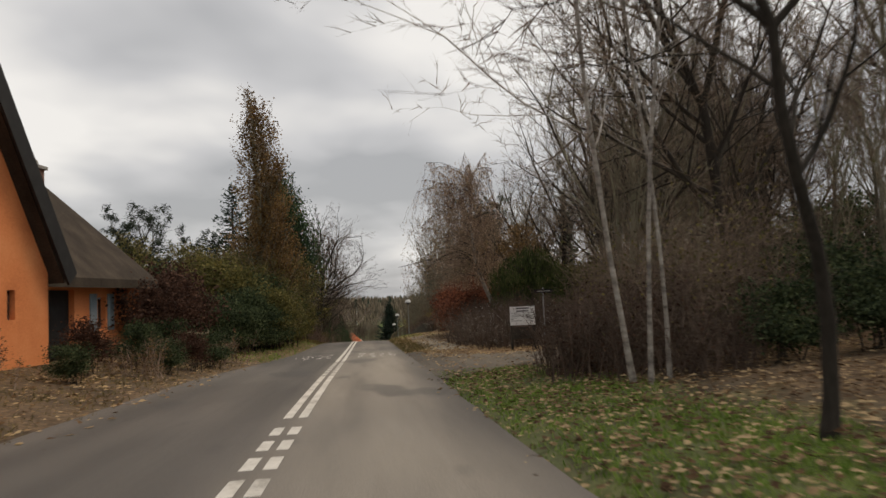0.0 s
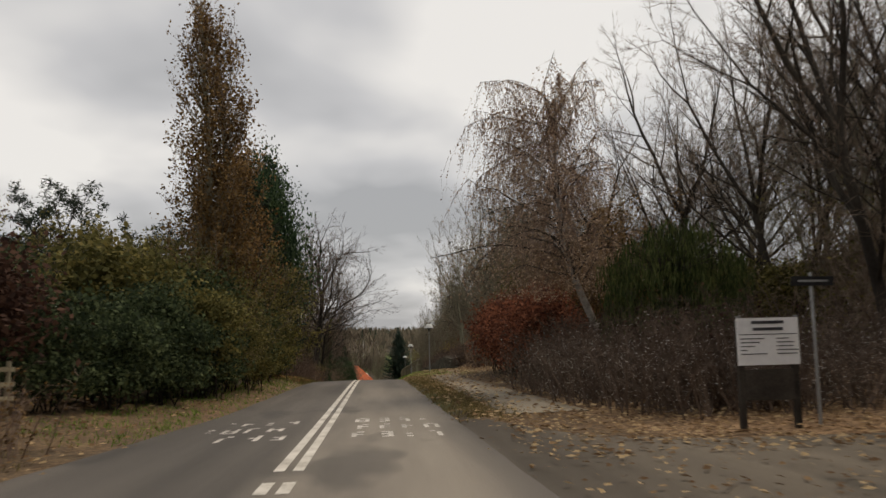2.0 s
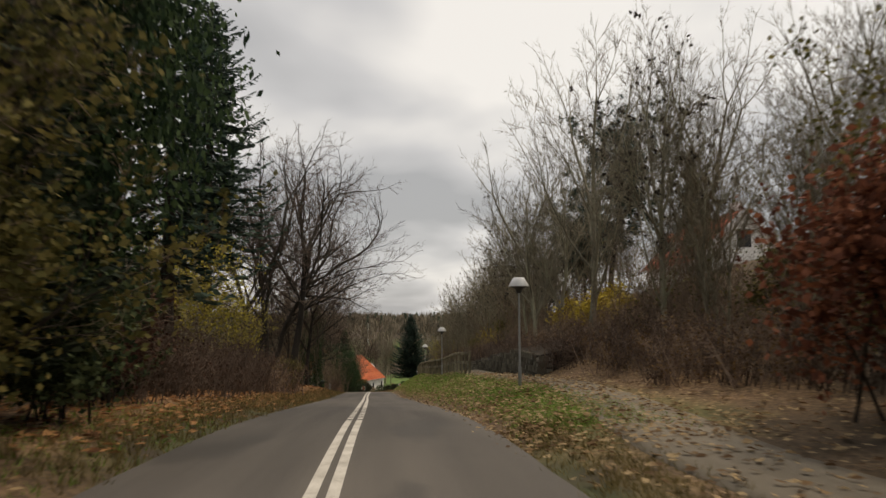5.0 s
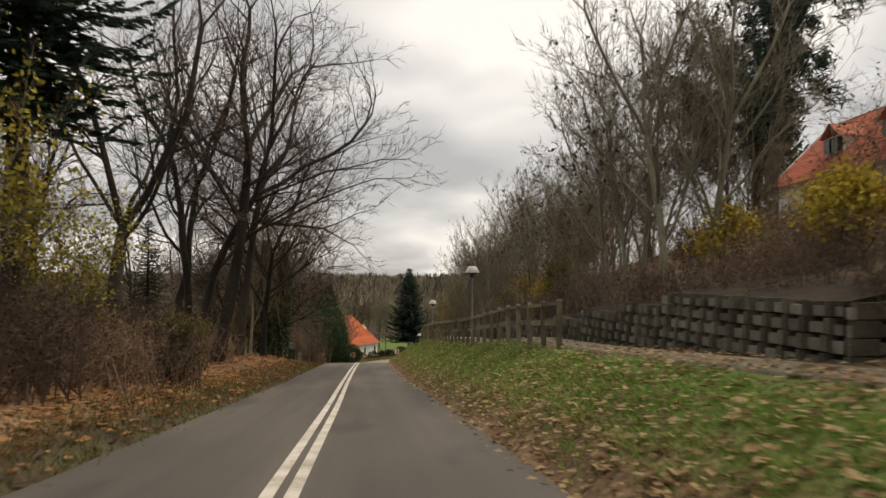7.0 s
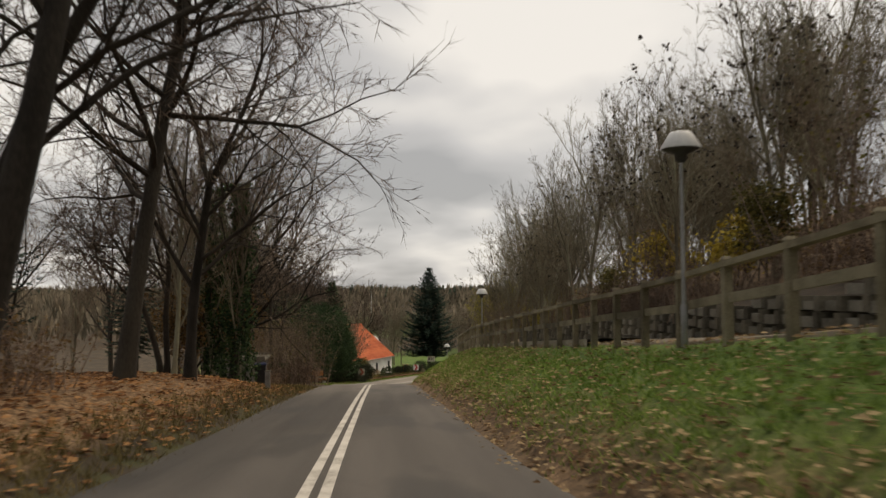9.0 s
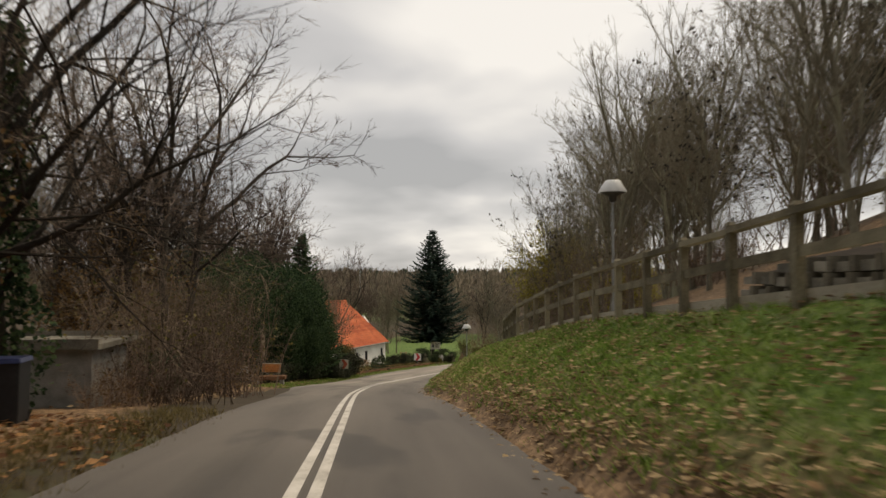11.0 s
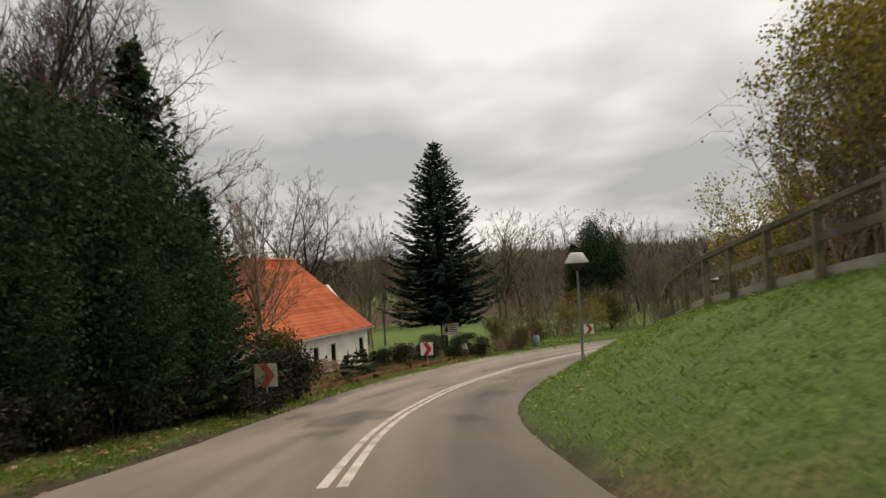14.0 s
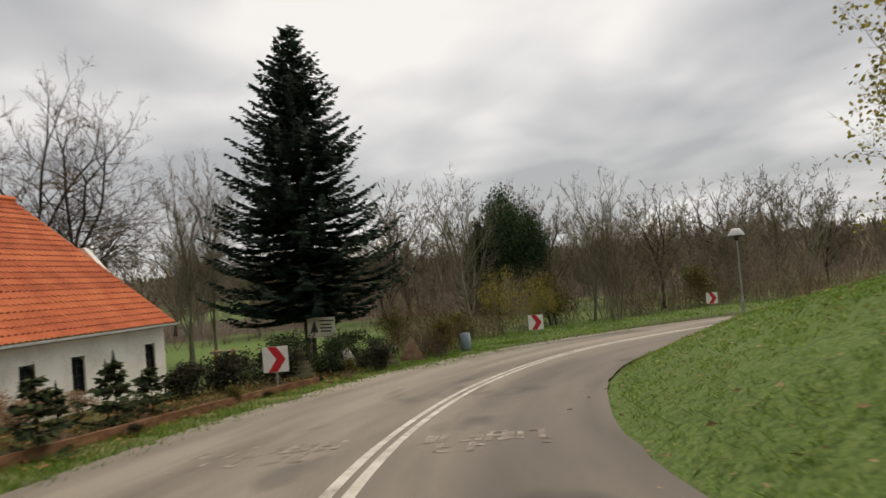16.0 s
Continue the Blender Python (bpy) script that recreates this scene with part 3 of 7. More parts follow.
M_DRIVE = asphalt_material("muddy_drive_asphalt", (0.06, 0.05, 0.04), (0.14, 0.12, 0.096), 0.6)
M_GROUND = ground_material()


def grown(a, b, step, grow, far):
    """Even steps from a to b, then ever longer ones out to far on both sides."""
    mid = list(np.arange(a, b, step))
    lo, hi, d = a, mid[-1], step
    low, high = [], []
    while hi < far or lo > -far:
        d *= grow
        lo, hi = lo - d, hi + d
        low.append(lo)
        high.append(hi)
    return np.array(low[::-1] + mid + high)


def build_ground():
    gx, gy = grown(-26, 10, 0.4, 1.14, 1500), grown(-12, 222, 0.6, 1.16, 1500)
    X, Y = np.meshgrid(gx, gy)
    x, y = X.ravel(), Y.ravel()
    z = ground(x, y)
    sy, off = near_road(x, y)
    rough = np.array([noise.noise((a * 0.5, b * 0.5, 0.0)) + 0.5 * noise.noise((a * 1.6, b * 1.6, 3.0)) for a, b in zip(x, y)])
    paved = ((sy > 16) & (sy < 37) & (off > 2.5) & (off < 15)) | ((sy > 34) & (sy < 133) & (off > 3.6) & (off < 8.4))
    z = z + rough * np.where(paved, 0.012, 0.07) * np.clip((np.abs(off) - 3.2) / 1.5, 0, 1)
    nx, ny = len(gx), len(gy)
    i = (np.arange(ny - 1)[:, None] * nx + np.arange(nx - 1)[None]).ravel()
    faces = np.stack([i, i + 1, i + 1 + nx, i + nx], 1)
    me = bpy.data.meshes.new("ground")
    me.from_pydata(np.stack([x, y, z], 1).tolist(), [], faces.tolist())
    me.polygons.foreach_set("use_smooth", [True] * len(me.polygons))
    right = off > 0
    a = np.abs(off)
    step = lambda v, lo, hi: np.clip((v - lo) / (hi - lo), 0, 1)  # noqa: E731
    band = lambda lo, hi: step(sy, lo - 3, lo + 3) * (1 - step(sy, hi - 3, hi + 3))  # noqa: E731
    leaf, turf = np.zeros(len(x)), np.zeros(len(x))
    # right of the road
    r_turf = 0.42 * band(-99, 19) * (1 - step(a, 5, 8)) + 0.3 * band(36, 66) * (1 - step(a, 3.8, 4.4)) + 0.92 * band(64, 240) * step(a, 2.9, 4.0) * (1 - step(a, 6.2, 8.5))
    r_turf = r_turf + band(150, 240) * step(a, 2.8, 3.3) * (1 - step(a, 9, 11)) * 0.6
    r_leaf = 0.2 * band(-99, 19) + 0.22 * band(-99, 19) * step(a, 5, 8) + 0.5 * band(16, 40) * step(a, 5, 8) + 0.55 * band(62, 96) * (1 - step(a, 3.4, 5.2)) + 0.4 * band(96, 165) * (1 - step(a, 3.2, 4.6)) + 0.16 * band(96, 146) + 0.16 * band(130, 150) + 0.5 * band(28, 62) * step(a, 3.0, 3.4) + 0.6 * band(64, 84) * step(a, 4.5, 6) * (1 - step(a, 9, 11)) + 0.3 * band(64, 240) * step(a, 7, 9)
    # left of the road
    l_leaf = 0.38 * band(-99, 34) + 0.5 * band(34, 62) + 0.95 * band(62, 136) * step(a, 3.2, 4.2) * (1 - 0.75 * step(a, 11, 15)) + 0.8 * band(136, 166) * step(a, 4.2, 5) + 0.35 * band(166, 202) * step(a, 4.2, 5)
    l_turf = 0.12 * band(-99, 34) + 0.12 * band(34, 70) + 0.25 * band(62, 136) * (1 - step(a, 3.0, 4.5)) + 0.7 * band(166, 500) * step(a, 4.0, 4.8)
    leaf, turf = np.where(right, r_leaf, l_leaf), np.where(right, r_turf, l_turf)
    field = step(y, 206, 210) * (1 - step(y, 232, 240)) * (1 - step(np.abs(x + 27), 16, 22)) * (~right)
    turf, leaf = np.maximum(turf, field), leaf * (1 - field)
    wide = step(a, 30, 60) * (1 - field)
    hill = step(y, 290, 310) * (1 - step(y, 400, 440)) * (1 - step(np.abs(x + 45), 25, 40))
    turf, leaf = np.where(wide > 0.5, np.maximum(0.1, 0.8 * hill), turf), np.where(wide > 0.5, 0.22 * (1 - hill), leaf)
    at = me.color_attributes.new("cover", "FLOAT_COLOR", "POINT")
    at.data.foreach_set("color", np.stack([np.clip(leaf, 0, 1), np.clip(turf, 0, 1), 0 * x, 0 * x + 1], 1).astype(np.float32).ravel())
    me.update()
    ob = new("ground", me)
    me.materials.append(M_GROUND)
    tagged(ob, "uneven ground of grass, bare soil and brown fallen leaves", "ground", kind="structure")


build_ground()


def strip(name, stations, left, right, lift, mat, label, category, across=8, follow=None):
    """A paved band along the centre line between two offsets that change from station to station."""
    keep = [i for i in range(len(LINE)) if stations[0] <= LINE[i, 1] <= stations[1]]
    keep = keep if stations[1] < 216 else [i for i in range(len(LINE)) if LINE[i, 1] >= stations[0]]
    vs, uvs, fs = [], [], []
    skirt = 0 if follow is None else 1
    n = across + 1 + 2 * skirt
    for i in keep:
        y = LINE[i, 1]
        lo, hi = np.interp(y, *np.array(left).T), np.interp(y, *np.array(right).T)
        wob = 0.07 * noise.noise((i * 0.7, 1.0, 0)), 0.07 * noise.noise((i * 0.7, 7.0, 0))
        for k in range(n):
            f = min(max((k - skirt) / across, 0), 1)
            u = (lo + wob[0]) * (1 - f) + (hi + wob[1]) * f
            p = LINE[i] + LNRM[i] * u
            z = (float(road_z(y)) if follow is None else gz(*p)) + lift
            if follow is None:
                z += 0.035 * (1 - (u / 2.7) ** 2) if abs(u) < 2.7 else 0
            if skirt and k in (0, n - 1):
                z -= 0.16
                p = p + LNRM[i] * (-0.03 if k == 0 else 0.03)
            vs.append((p[0], p[1], z))
            uvs.append((u, float(i)))
    for a in range(len(keep) - 1):
        for k in range(n - 1):
            fs.append((a * n + k, a * n + k + 1, (a + 1) * n + k + 1, (a + 1) * n + k))
    me = bpy.data.meshes.new(name)
    me.from_pydata(vs, [], fs)
    layer = me.uv_layers.new(name="road")
    for loop in me.loops:
        layer.data[loop.index].uv = uvs[loop.vertex_index]
    me.polygons.foreach_set("use_smooth", [True] * len(me.polygons))
    me.materials.append(mat)
    me.update()
    return tagged(new(name, me), label, category, kind="structure")


ROAD_L = [(-20, -3.9), (22, -3.9), (30, -3.3), (38, -2.75), (60, -2.6), (116, -2.7), (148, -2.75), (155, -3.2), (161, -4.1), (172, -3.7), (183, -4.15), (191, -4.65), (200, -4.75), (206, -4.1), (213, -3.1), (400, -3.0)]
ROAD_R = [(-20, 2.75), (14, 2.8), (60, 2.7), (150, 2.75), (162, 2.8), (172, 2.95), (180, 3.05), (186, 3.15), (192, 3.25), (200, 3.05), (212, 2.85), (400, 2.8)]
road = strip("road", (-20, 400), ROAD_L, ROAD_R, 0.0, M_ASPHALT, "worn grey asphalt road with patches and a double white line", "road", 10)
strip("driveway", (17.5, 35.5), [(17, 2.6), (40, 2.6)], [(17.5, 2.9), (19, 4.2), (22, 5.6), (25, 7.8), (27, 11), (28.4, 11.5), (29.4, 6.6), (31, 4.4), (34, 3.5), (35.5, 3.2)], 0.028, M_DRIVE, "muddy cracked asphalt driveway strewn with leaves", "driveway", 10, follow=True)
strip("pavement", (35, 132), [(35, 4.0), (62, 4.2), (75, 5.9), (92, 5.95), (110, 6.1), (132, 6.3)], [(35, 5.9), (62, 6.0), (75, 7.2), (92, 7.3), (110, 7.4), (132, 7.6)], 0.028, M_PATH, "narrow pale asphalt footpath strewn with leaves", "path", 4, follow=True)


def on_road(i, u):
    """A place on the road's surface at station index i (may be a fraction)."""
    k = int(i)
    f = i - k
    p, n = LINE[k] * (1 - f) + LINE[k + 1] * f, LNRM[k]
    q = p + n * u
    lift = 0.035 * (1 - (u / 2.7) ** 2) if abs(u) < 2.7 else 0
    return (q[0], q[1], float(road_z(p[1])) + lift + 0.006)


def station(y):
    return float(np.interp(y, LINE[:210, 1], np.arange(210)))


def painted(name, y0, y1, u, width, mat, label=""):
    a, b = station(y0), station(y1)
    g = Geo()
    cuts = [a] + [k for k in range(int(a) + 1, int(b) + 1)] + [b]
    for p, q in zip(cuts[:-1], cuts[1:]):
        if q - p < 1e-3:
            continue
        g.add([on_road(p, u - width / 2), on_road(p, u + width / 2), on_road(q, u + width / 2), on_road(q, u - width / 2)], [(0, 1, 2, 3)])
    return part(name, g, mat, road, label)


def double_line():
    solid = [(-18, 4.6), (11.4, 20.2), (28, 68.6), (77.0, 156.2), (165.2, 199)]
    for y0, y1 in solid:
        for u in (-0.115, 0.115):
            painted("centre_line", y0, y1, u, 0.135, M_WHITEP, "white centre line, a little worn")
    for y0, y1 in ((5.0, 11.3), (20.6, 27.9), (69.0, 76.9), (156.6, 165.0)):
        y = y0
        while y + 0.72 < y1:
            for u in (-0.115, 0.115):
                painted("centre_dash", y, y + 0.72, u, 0.14, M_WHITEP)
            y += 1.17
    k = station(199.0)
    while k < len(LINE) - 4:
        g = Geo()
        for u in (-0.115, 0.115):
            g.add([on_road(k, u - 0.06), on_road(k, u + 0.06), on_road(k + 0.95, u + 0.06), on_road(k + 0.95, u - 0.06)], [(0, 1, 2, 3)])
        part("centre_dash", g, M_WHITEP, road)
        k += 1.2 if k < station(203.0) else 1.0


double_line()


def worn_marks():
    """Faded rows of old lettering on the road, too worn to read: strokes of broken letters."""
    r = random.Random(5)
    for y0, rows, lanes, mat, kept in ((31.6, 3, ((-2.35, -0.4), (0.35, 2.35)), M_FADEDP, 0.72), (187.0, 3, ((-2.9, -0.6), (0.4, 2.3)), M_FAINTP, 0.5)):
        for k in range(rows):
            for lo, hi in lanes:
                u = lo + r.uniform(0, 0.4)
                while u < hi - 0.3:
                    a = station(y0 + k * 1.5)
                    w, h = 0.3, 1.0
                    for x0, x1, s0, s1 in ((0, 0.09, 0, h), (w - 0.09, w, 0, h), (0.09, w - 0.09, 0, 0.2), (0.09, w - 0.09, h - 0.2, h), (0.09, w - 0.09, 0.4, 0.58)):
                        if r.random() < kept * 0.75:
                            c0, c1 = s0 + r.uniform(0, 0.12) * (s1 - s0), s1 - r.uniform(0, 0.3) * (s1 - s0)
                            g = Geo()
                            g.add([on_road(a + c0, u + x0), on_road(a + c0, u + x1), on_road(a + c1, u + x1), on_road(a + c1, u + x0)], [(0, 1, 2, 3)])
                            part("worn_stroke", g, mat, road, "faded white paint stroke")
                    u += w + 0.13


worn_marks()


# ---- plants ----
def wander(a, d, length, segs, bend, r, lift=0.0):
    """Points of a limb that starts at a along d and bends as it grows."""
    pts, d = [Vector(a)], Vector(d).normalized()
    for _ in range(segs):
        d = (d + Vector((r.gauss(0, bend), r.gauss(0, bend), r.gauss(0, bend) + lift))).normalized()
        pts.append(pts[-1] + d * (length / segs))
    return pts


def tilted(d, angle, turn):
    """The direction d bent away by angle, about itself by turn."""
    d = Vector(d).normalized()
    s = d.cross(Vector((0.2, 0.1, 1)) if abs(d.z) < 0.95 else Vector((1, 0, 0))).normalized()
    t = d.cross(s)
    return d * math.cos(angle) + (s * math.cos(turn) + t * math.sin(turn)) * math.sin(angle)


def bare_tree(label, h, seed, bark, twig, trunks=1, radius=0.16, clear=0.45, limbs=6, angle=0.8, reach=1.0, fine=1.0, lift=0.05, lean=0.0, stem=0.5, leaves=None, leaf_n=0, leaf_s=0.09, stretch=1.5, clumps=1.0, pods=0, name="bare_tree", category="tree", wob=1.0, wide=1.0, heads=(), boughs=()):
    """A leafless or thinly leaved tree: trunk, limbs, branches and twigs, each forking from the one before."""
    r = random.Random(seed)
    t = thing(name, label, category)
    wood, limb, crown, leaf = Geo(), Geo(), Geo(), Geo()
    tips = []
    size = [h * stem, h * 0.36 * reach, h * 0.21 * reach, h * 0.11 * reach]
    forks, sides, count, bend = (3, 2, 2), (8, 6, 4, 3), (limbs, int(4 * fine + 1), int(3 * fine + 1)), (0.04 * wob, 0.07 * wob, 0.1 * wob, 0.15)
    segs = (6, 5, 3, 1)

    def grow(p, d, length, rad, level):
        pts = wander(p, d, length, segs[level], bend[level], r, lift * (0.6 if level == 0 else 1))
        end = rad * (0.62 if level < 2 else 0.35)
        n = segs[level]
        radii = [rad + (end - rad) * k / n for k in range(n + 1)]
        if level == 0:
            radii[0] *= 1.35
        (wood if level == 0 else limb).tube(pts, radii, sides[level])
        if level == 3:
            for _ in range(int(5 * fine)):
                f = r.uniform(0.1, 1.0)
                k = min(int(f * n), n - 1)
                c = pts[k].lerp(pts[k + 1], f * n - k)
                d3 = tilted(pts[k + 1] - pts[k], r.uniform(0.25, 0.85), r.uniform(0, 6.28)) + Vector((0, 0, lift * 2))
                l3 = r.uniform(0.35, 0.8) * (0.45 + h / 28)
                e = c + d3.normalized() * l3
                crown.ribbon(c, e, 0.009 * wide, r)
                for _ in range(2):
                    m = c.lerp(e, r.uniform(0.25, 0.75))
                    crown.ribbon(m, m + tilted(d3, r.uniform(0.35, 0.8), r.uniform(0, 6.28)) * l3 * 0.6, 0.007 * wide, r)
                tips.append(e)
                tips.append(c.lerp(e, 0.5))
            return
        turn0 = r.uniform(0, 6.28)
        if level == 0 and heads:
            for hx, hy, hz, long, thick in heads:
                grow(pts[-1], (hx, hy, hz), size[1] * long, end * thick, 1)
        for f, bx, by, bz, long, thick in boughs if level == 0 else ():
            grow(pts[int(f * n)], (bx, by, bz), size[1] * long, rad * thick, 1)
        for k in range(0 if level == 0 and heads else forks[level]):
            dd = tilted(pts[-1] - pts[-2], r.uniform(0.25, 0.55) * (0.6 + 0.5 * angle), turn0 + 6.28 * k / forks[level] + r.gauss(0, 0.4))
            grow(pts[-1], dd, size[level + 1] * r.uniform(0.8, 1.15), end * 0.8, level + 1)
        lo = clear if level == 0 else 0.2
        for k in range(count[level]):
            f = lo + (0.97 - lo) * (k + r.random()) / count[level]
            q = min(int(f * n), n - 1)
            c = pts[q].lerp(pts[q + 1], f * n - q)
            dd = tilted(pts[q + 1] - pts[q], angle * r.uniform(0.7, 1.2), r.uniform(0, 6.28))
            grow(c, dd, size[level + 1] * r.uniform(0.55, 1.0) * (1.1 - 0.35 * f), (rad + (end - rad) * f) * 0.5, level + 1)

    for k in range(trunks):
        d = Vector((r.gauss(0, 0.05) + lean, r.gauss(0, 0.05), 1))
        base = Vector((0, 0, -0.25))
        if trunks > 1:
            turn = 2 * math.pi * k / trunks + r.random()
            d += Vector((math.cos(turn), math.sin(turn), 0)) * 0.18
            base += Vector((math.cos(turn), math.sin(turn), 0)) * 0.2
        grow(base, d, size[0] * r.uniform(0.85, 1.05), radius * (0.75 if trunks > 1 else 1), 0)
    kept = tips if clumps >= 1 else r.sample(tips, max(1, int(len(tips) * clumps)))
    for _ in range(leaf_n):
        p = r.choice(kept) + Vector((r.gauss(0, 0.15), r.gauss(0, 0.15), r.gauss(0, 0.15)))
        leaf.card(p, leaf_s * r.uniform(0.7, 1.3), r, stretch)
    part("trunk", wood, bark, t, smooth=True)
    tagged(part("branchwork", limb, bark, t), kind="stuff")
    tagged(part("twig_work", crown, twig, t), kind="stuff")
    if leaf_n:
        tagged(part("foliage", leaf, leaves, t), kind="stuff")
    if pods:
        pod = Geo()
        for _ in range(pods):
            p = r.choice(tips)
            for _ in range(4):
                pod.card(p + Vector((r.gauss(0, 0.05), r.gauss(0, 0.05), r.gauss(-0.05, 0.06))), 0.1, r)
        tagged(part("seed_work", pod, M_DARKTIMBER, t), kind="stuff")
    return t


def shrub(label, h, w, seed, leafmat, n, size, stem=None, lobes=9, name="shrub", stems=9, airy=0.25, category="shrub", depth=None):
    """A bush of several leafy lobes on real stems."""
    r = random.Random(seed)
    t = thing(name, label, category)
    wood, leaf = Geo(), Geo()
    depth = depth or w
    blobs = []
    for k in range(lobes):
        a = 2 * math.pi * k / lobes + r.random()
        q = r.uniform(0.15, 0.75)
        blobs.append((Vector((math.cos(a) * w / 2 * q, math.sin(a) * depth / 2 * q, h * r.uniform(0.28, 0.8))), r.uniform(0.22, 0.36) * min(w, depth), r.uniform(0.18, 0.3) * h))
    blobs.append((Vector((0, 0, h * 0.82)), 0.25 * min(w, depth), 0.2 * h))
    for k in range(stems):
        b = r.choice(blobs)[0] + Vector((r.gauss(0, 0.2), r.gauss(0, 0.2), r.gauss(0, 0.2)))
        a = Vector((r.gauss(0, 0.12 * w), r.gauss(0, 0.12 * depth), -0.15))
        m = a.lerp(b, 0.5) + Vector((r.gauss(0, 0.1), r.gauss(0, 0.1), 0.15 * h))
        wood.tube([a, m, b], [0.03, 0.02, 0.006], 4)
        for _ in range(6):
            c = m.lerp(b, r.random())
            wood.ribbon(c, c + Vector((r.gauss(0, 0.3), r.gauss(0, 0.3), r.gauss(0.15, 0.3))) * h * 0.3, 0.008, r)
    per = n // len(blobs)
    for c, rr, rz in blobs:
        for _ in range(per):
            d = Vector((r.gauss(0, 1), r.gauss(0, 1), r.gauss(0, 1))).normalized()
            q = (1 - airy) + airy * r.gauss(0, 1) if r.random() < 0.75 else r.random()
            p = c + Vector((d.x * rr * q, d.y * rr * q, d.z * rz * q))
            if p.z > 0.03:
                leaf.card(p, size * r.uniform(0.6, 1.35), r)
    tagged(part("stem_work", wood, stem or M_BARK, t), kind="stuff")
    tagged(part("foliage", leaf, leafmat, t), kind="stuff")
    return t


def thicket(label, h, w, seed, twig, n=260, leafmat=None, leaf_n=0, leaf_s=0.08, name="thicket"):
    """A tangle of bare upright stems and twigs."""
    r = random.Random(seed)
    t = thing(name, label, "shrub")
    wood, crown, leaf = Geo(), Geo(), Geo()
    for k in range(n // 7):
        a = Vector((r.uniform(-w, w) / 2, r.uniform(-w, w) / 2, -0.1))
        hh = h * r.uniform(0.55, 1.05)
        p = wander(a, (r.gauss(0, 0.3), r.gauss(0, 0.3), 1), hh, 5, 0.12, r, 0.03)
        wood.tube([p[0], p[3], p[5]], [0.022, 0.013, 0.004], 3)
        for _ in range(15):
            f = r.uniform(0.12, 1)
            i = min(int(f * 5), 4)
            c = p[i].lerp(p[i + 1], f * 5 - i)
            d = Vector((r.gauss(0, 1), r.gauss(0, 1), r.gauss(0.5, 0.6))).normalized()
            ln = hh * r.uniform(0.12, 0.34)
            e = c + d * ln
            crown.ribbon(c, e, 0.007, r)
            for _ in range(3):
                m = c.lerp(e, r.uniform(0.2, 0.9))
                d2 = tilted(d, r.uniform(0.4, 0.9), r.uniform(0, 6.28))
                crown.ribbon(m, m + d2 * ln * r.uniform(0.3, 0.6), 0.005, r)
            if leaf_n and r.random() < 0.9:
                for _ in range(max(1, leaf_n // (n // 7 * 18))):
                    leaf.card(c.lerp(e, r.random()) + Vector((r.gauss(0, 0.06), r.gauss(0, 0.06), r.gauss(0, 0.06))), leaf_s * r.uniform(0.6, 1.3), r)
    tagged(part("stem_work", wood, twig, t), kind="stuff")
    tagged(part("twig_work", crown, twig, t), kind="stuff")
    if leaf_n:
        tagged(part("foliage", leaf, leafmat, t), kind="stuff")
    return t


def fir(label, h, w, seed, needles, clear=0.1, density=1.0, droop=0.25, top=1.0, name="fir_tree", ragged=0.15, gap=1.0):
    """A conifer of whorls: each branch a bent spine with flat sprays of needles."""
    r = random.Random(seed)
    t = thing(name, label, "tree")
    wood, crown = Geo(), Geo()
    wood.tube([(0, 0, -0.3), (0, 0, h * 0.4), (0.02, 0, h * 0.8), (0, 0, h)], [0.018 * h, 0.012 * h, 0.005 * h, 0.006], 8)
    z = h * clear
    while z < h * 0.985:
        f = (z / h - clear) / (1 - clear)
        reach = w / 2 * ((1 - f) ** top * 0.97 + 0.03) * (1 - 0.35 * math.exp(-f * 14))
        n = max(5, int((8 + 5 * (1 - f)) * density))
        for k in range(n):
            a = 2 * math.pi * (k + r.random() * 0.8) / n
            ln = reach * r.uniform(1 - ragged * 2, 1 + ragged)
            out = Vector((math.cos(a), math.sin(a), 0))
            side = Vector((-math.sin(a), math.cos(a), 0))
            up = 0.45 * f - 0.02
            z0 = z + r.uniform(-0.12, 0.12)
            pts = []
            for q in range(6):
                s = q / 5
                pts.append(Vector((0, 0, z0)) + out * (ln * s) + Vector((0, 0, ln * (up * s - droop * math.sin(s * 2.2) * (1 - f * 0.6) + 0.16 * s * s))))
            wood.tube([pts[0], pts[2], pts[4]], [0.02 + 0.012 * (1 - f), 0.014, 0.004], 3)
            m = max(4, int(ln * 5.5 * density))
            for j in range(m):
                s = 0.12 + 0.88 * (j + r.random()) / m
                i = min(int(s * 5), 4)
                p = pts[i].lerp(pts[i + 1], s * 5 - i)
                for sg in (-1, 1):
                    b = (0.16 + 0.34 * (1 - s) * ln * 0.6 + 0.05) * r.uniform(0.7, 1.25)
                    b = min(b, 0.75)
                    e = p + (out * 0.75 + side * sg * r.uniform(0.5, 1.0)).normalized() * b + Vector((0, 0, r.gauss(-0.04, 0.05)))
                    crown.spray(p, e, 0.07 + 0.07 * b, r)
                    if b > 0.3:
                        mid = p.lerp(e, 0.55)
                        crown.spray(mid, mid + (out + side * sg * 0.2).normalized() * b * 0.5 + Vector((0, 0, -0.03)), 0.05, r)
                if r.random() < 0.5:
                    crown.spray(p, p + out * 0.25 + Vector((0, 0, r.uniform(-0.12, 0.1))), 0.06, r)
            crown.spray(pts[4], pts[5] + out * 0.12, 0.07, r)
        z += max(0.16, (0.34 - 0.14 * f) / density) * gap
    crown.spray((0, 0, h - 0.5), (0, 0, h + 0.25), 0.07, r)
    part("trunk", wood, M_BARK, t)
    tagged(part("foliage", crown, needles, t), kind="stuff")
    return t


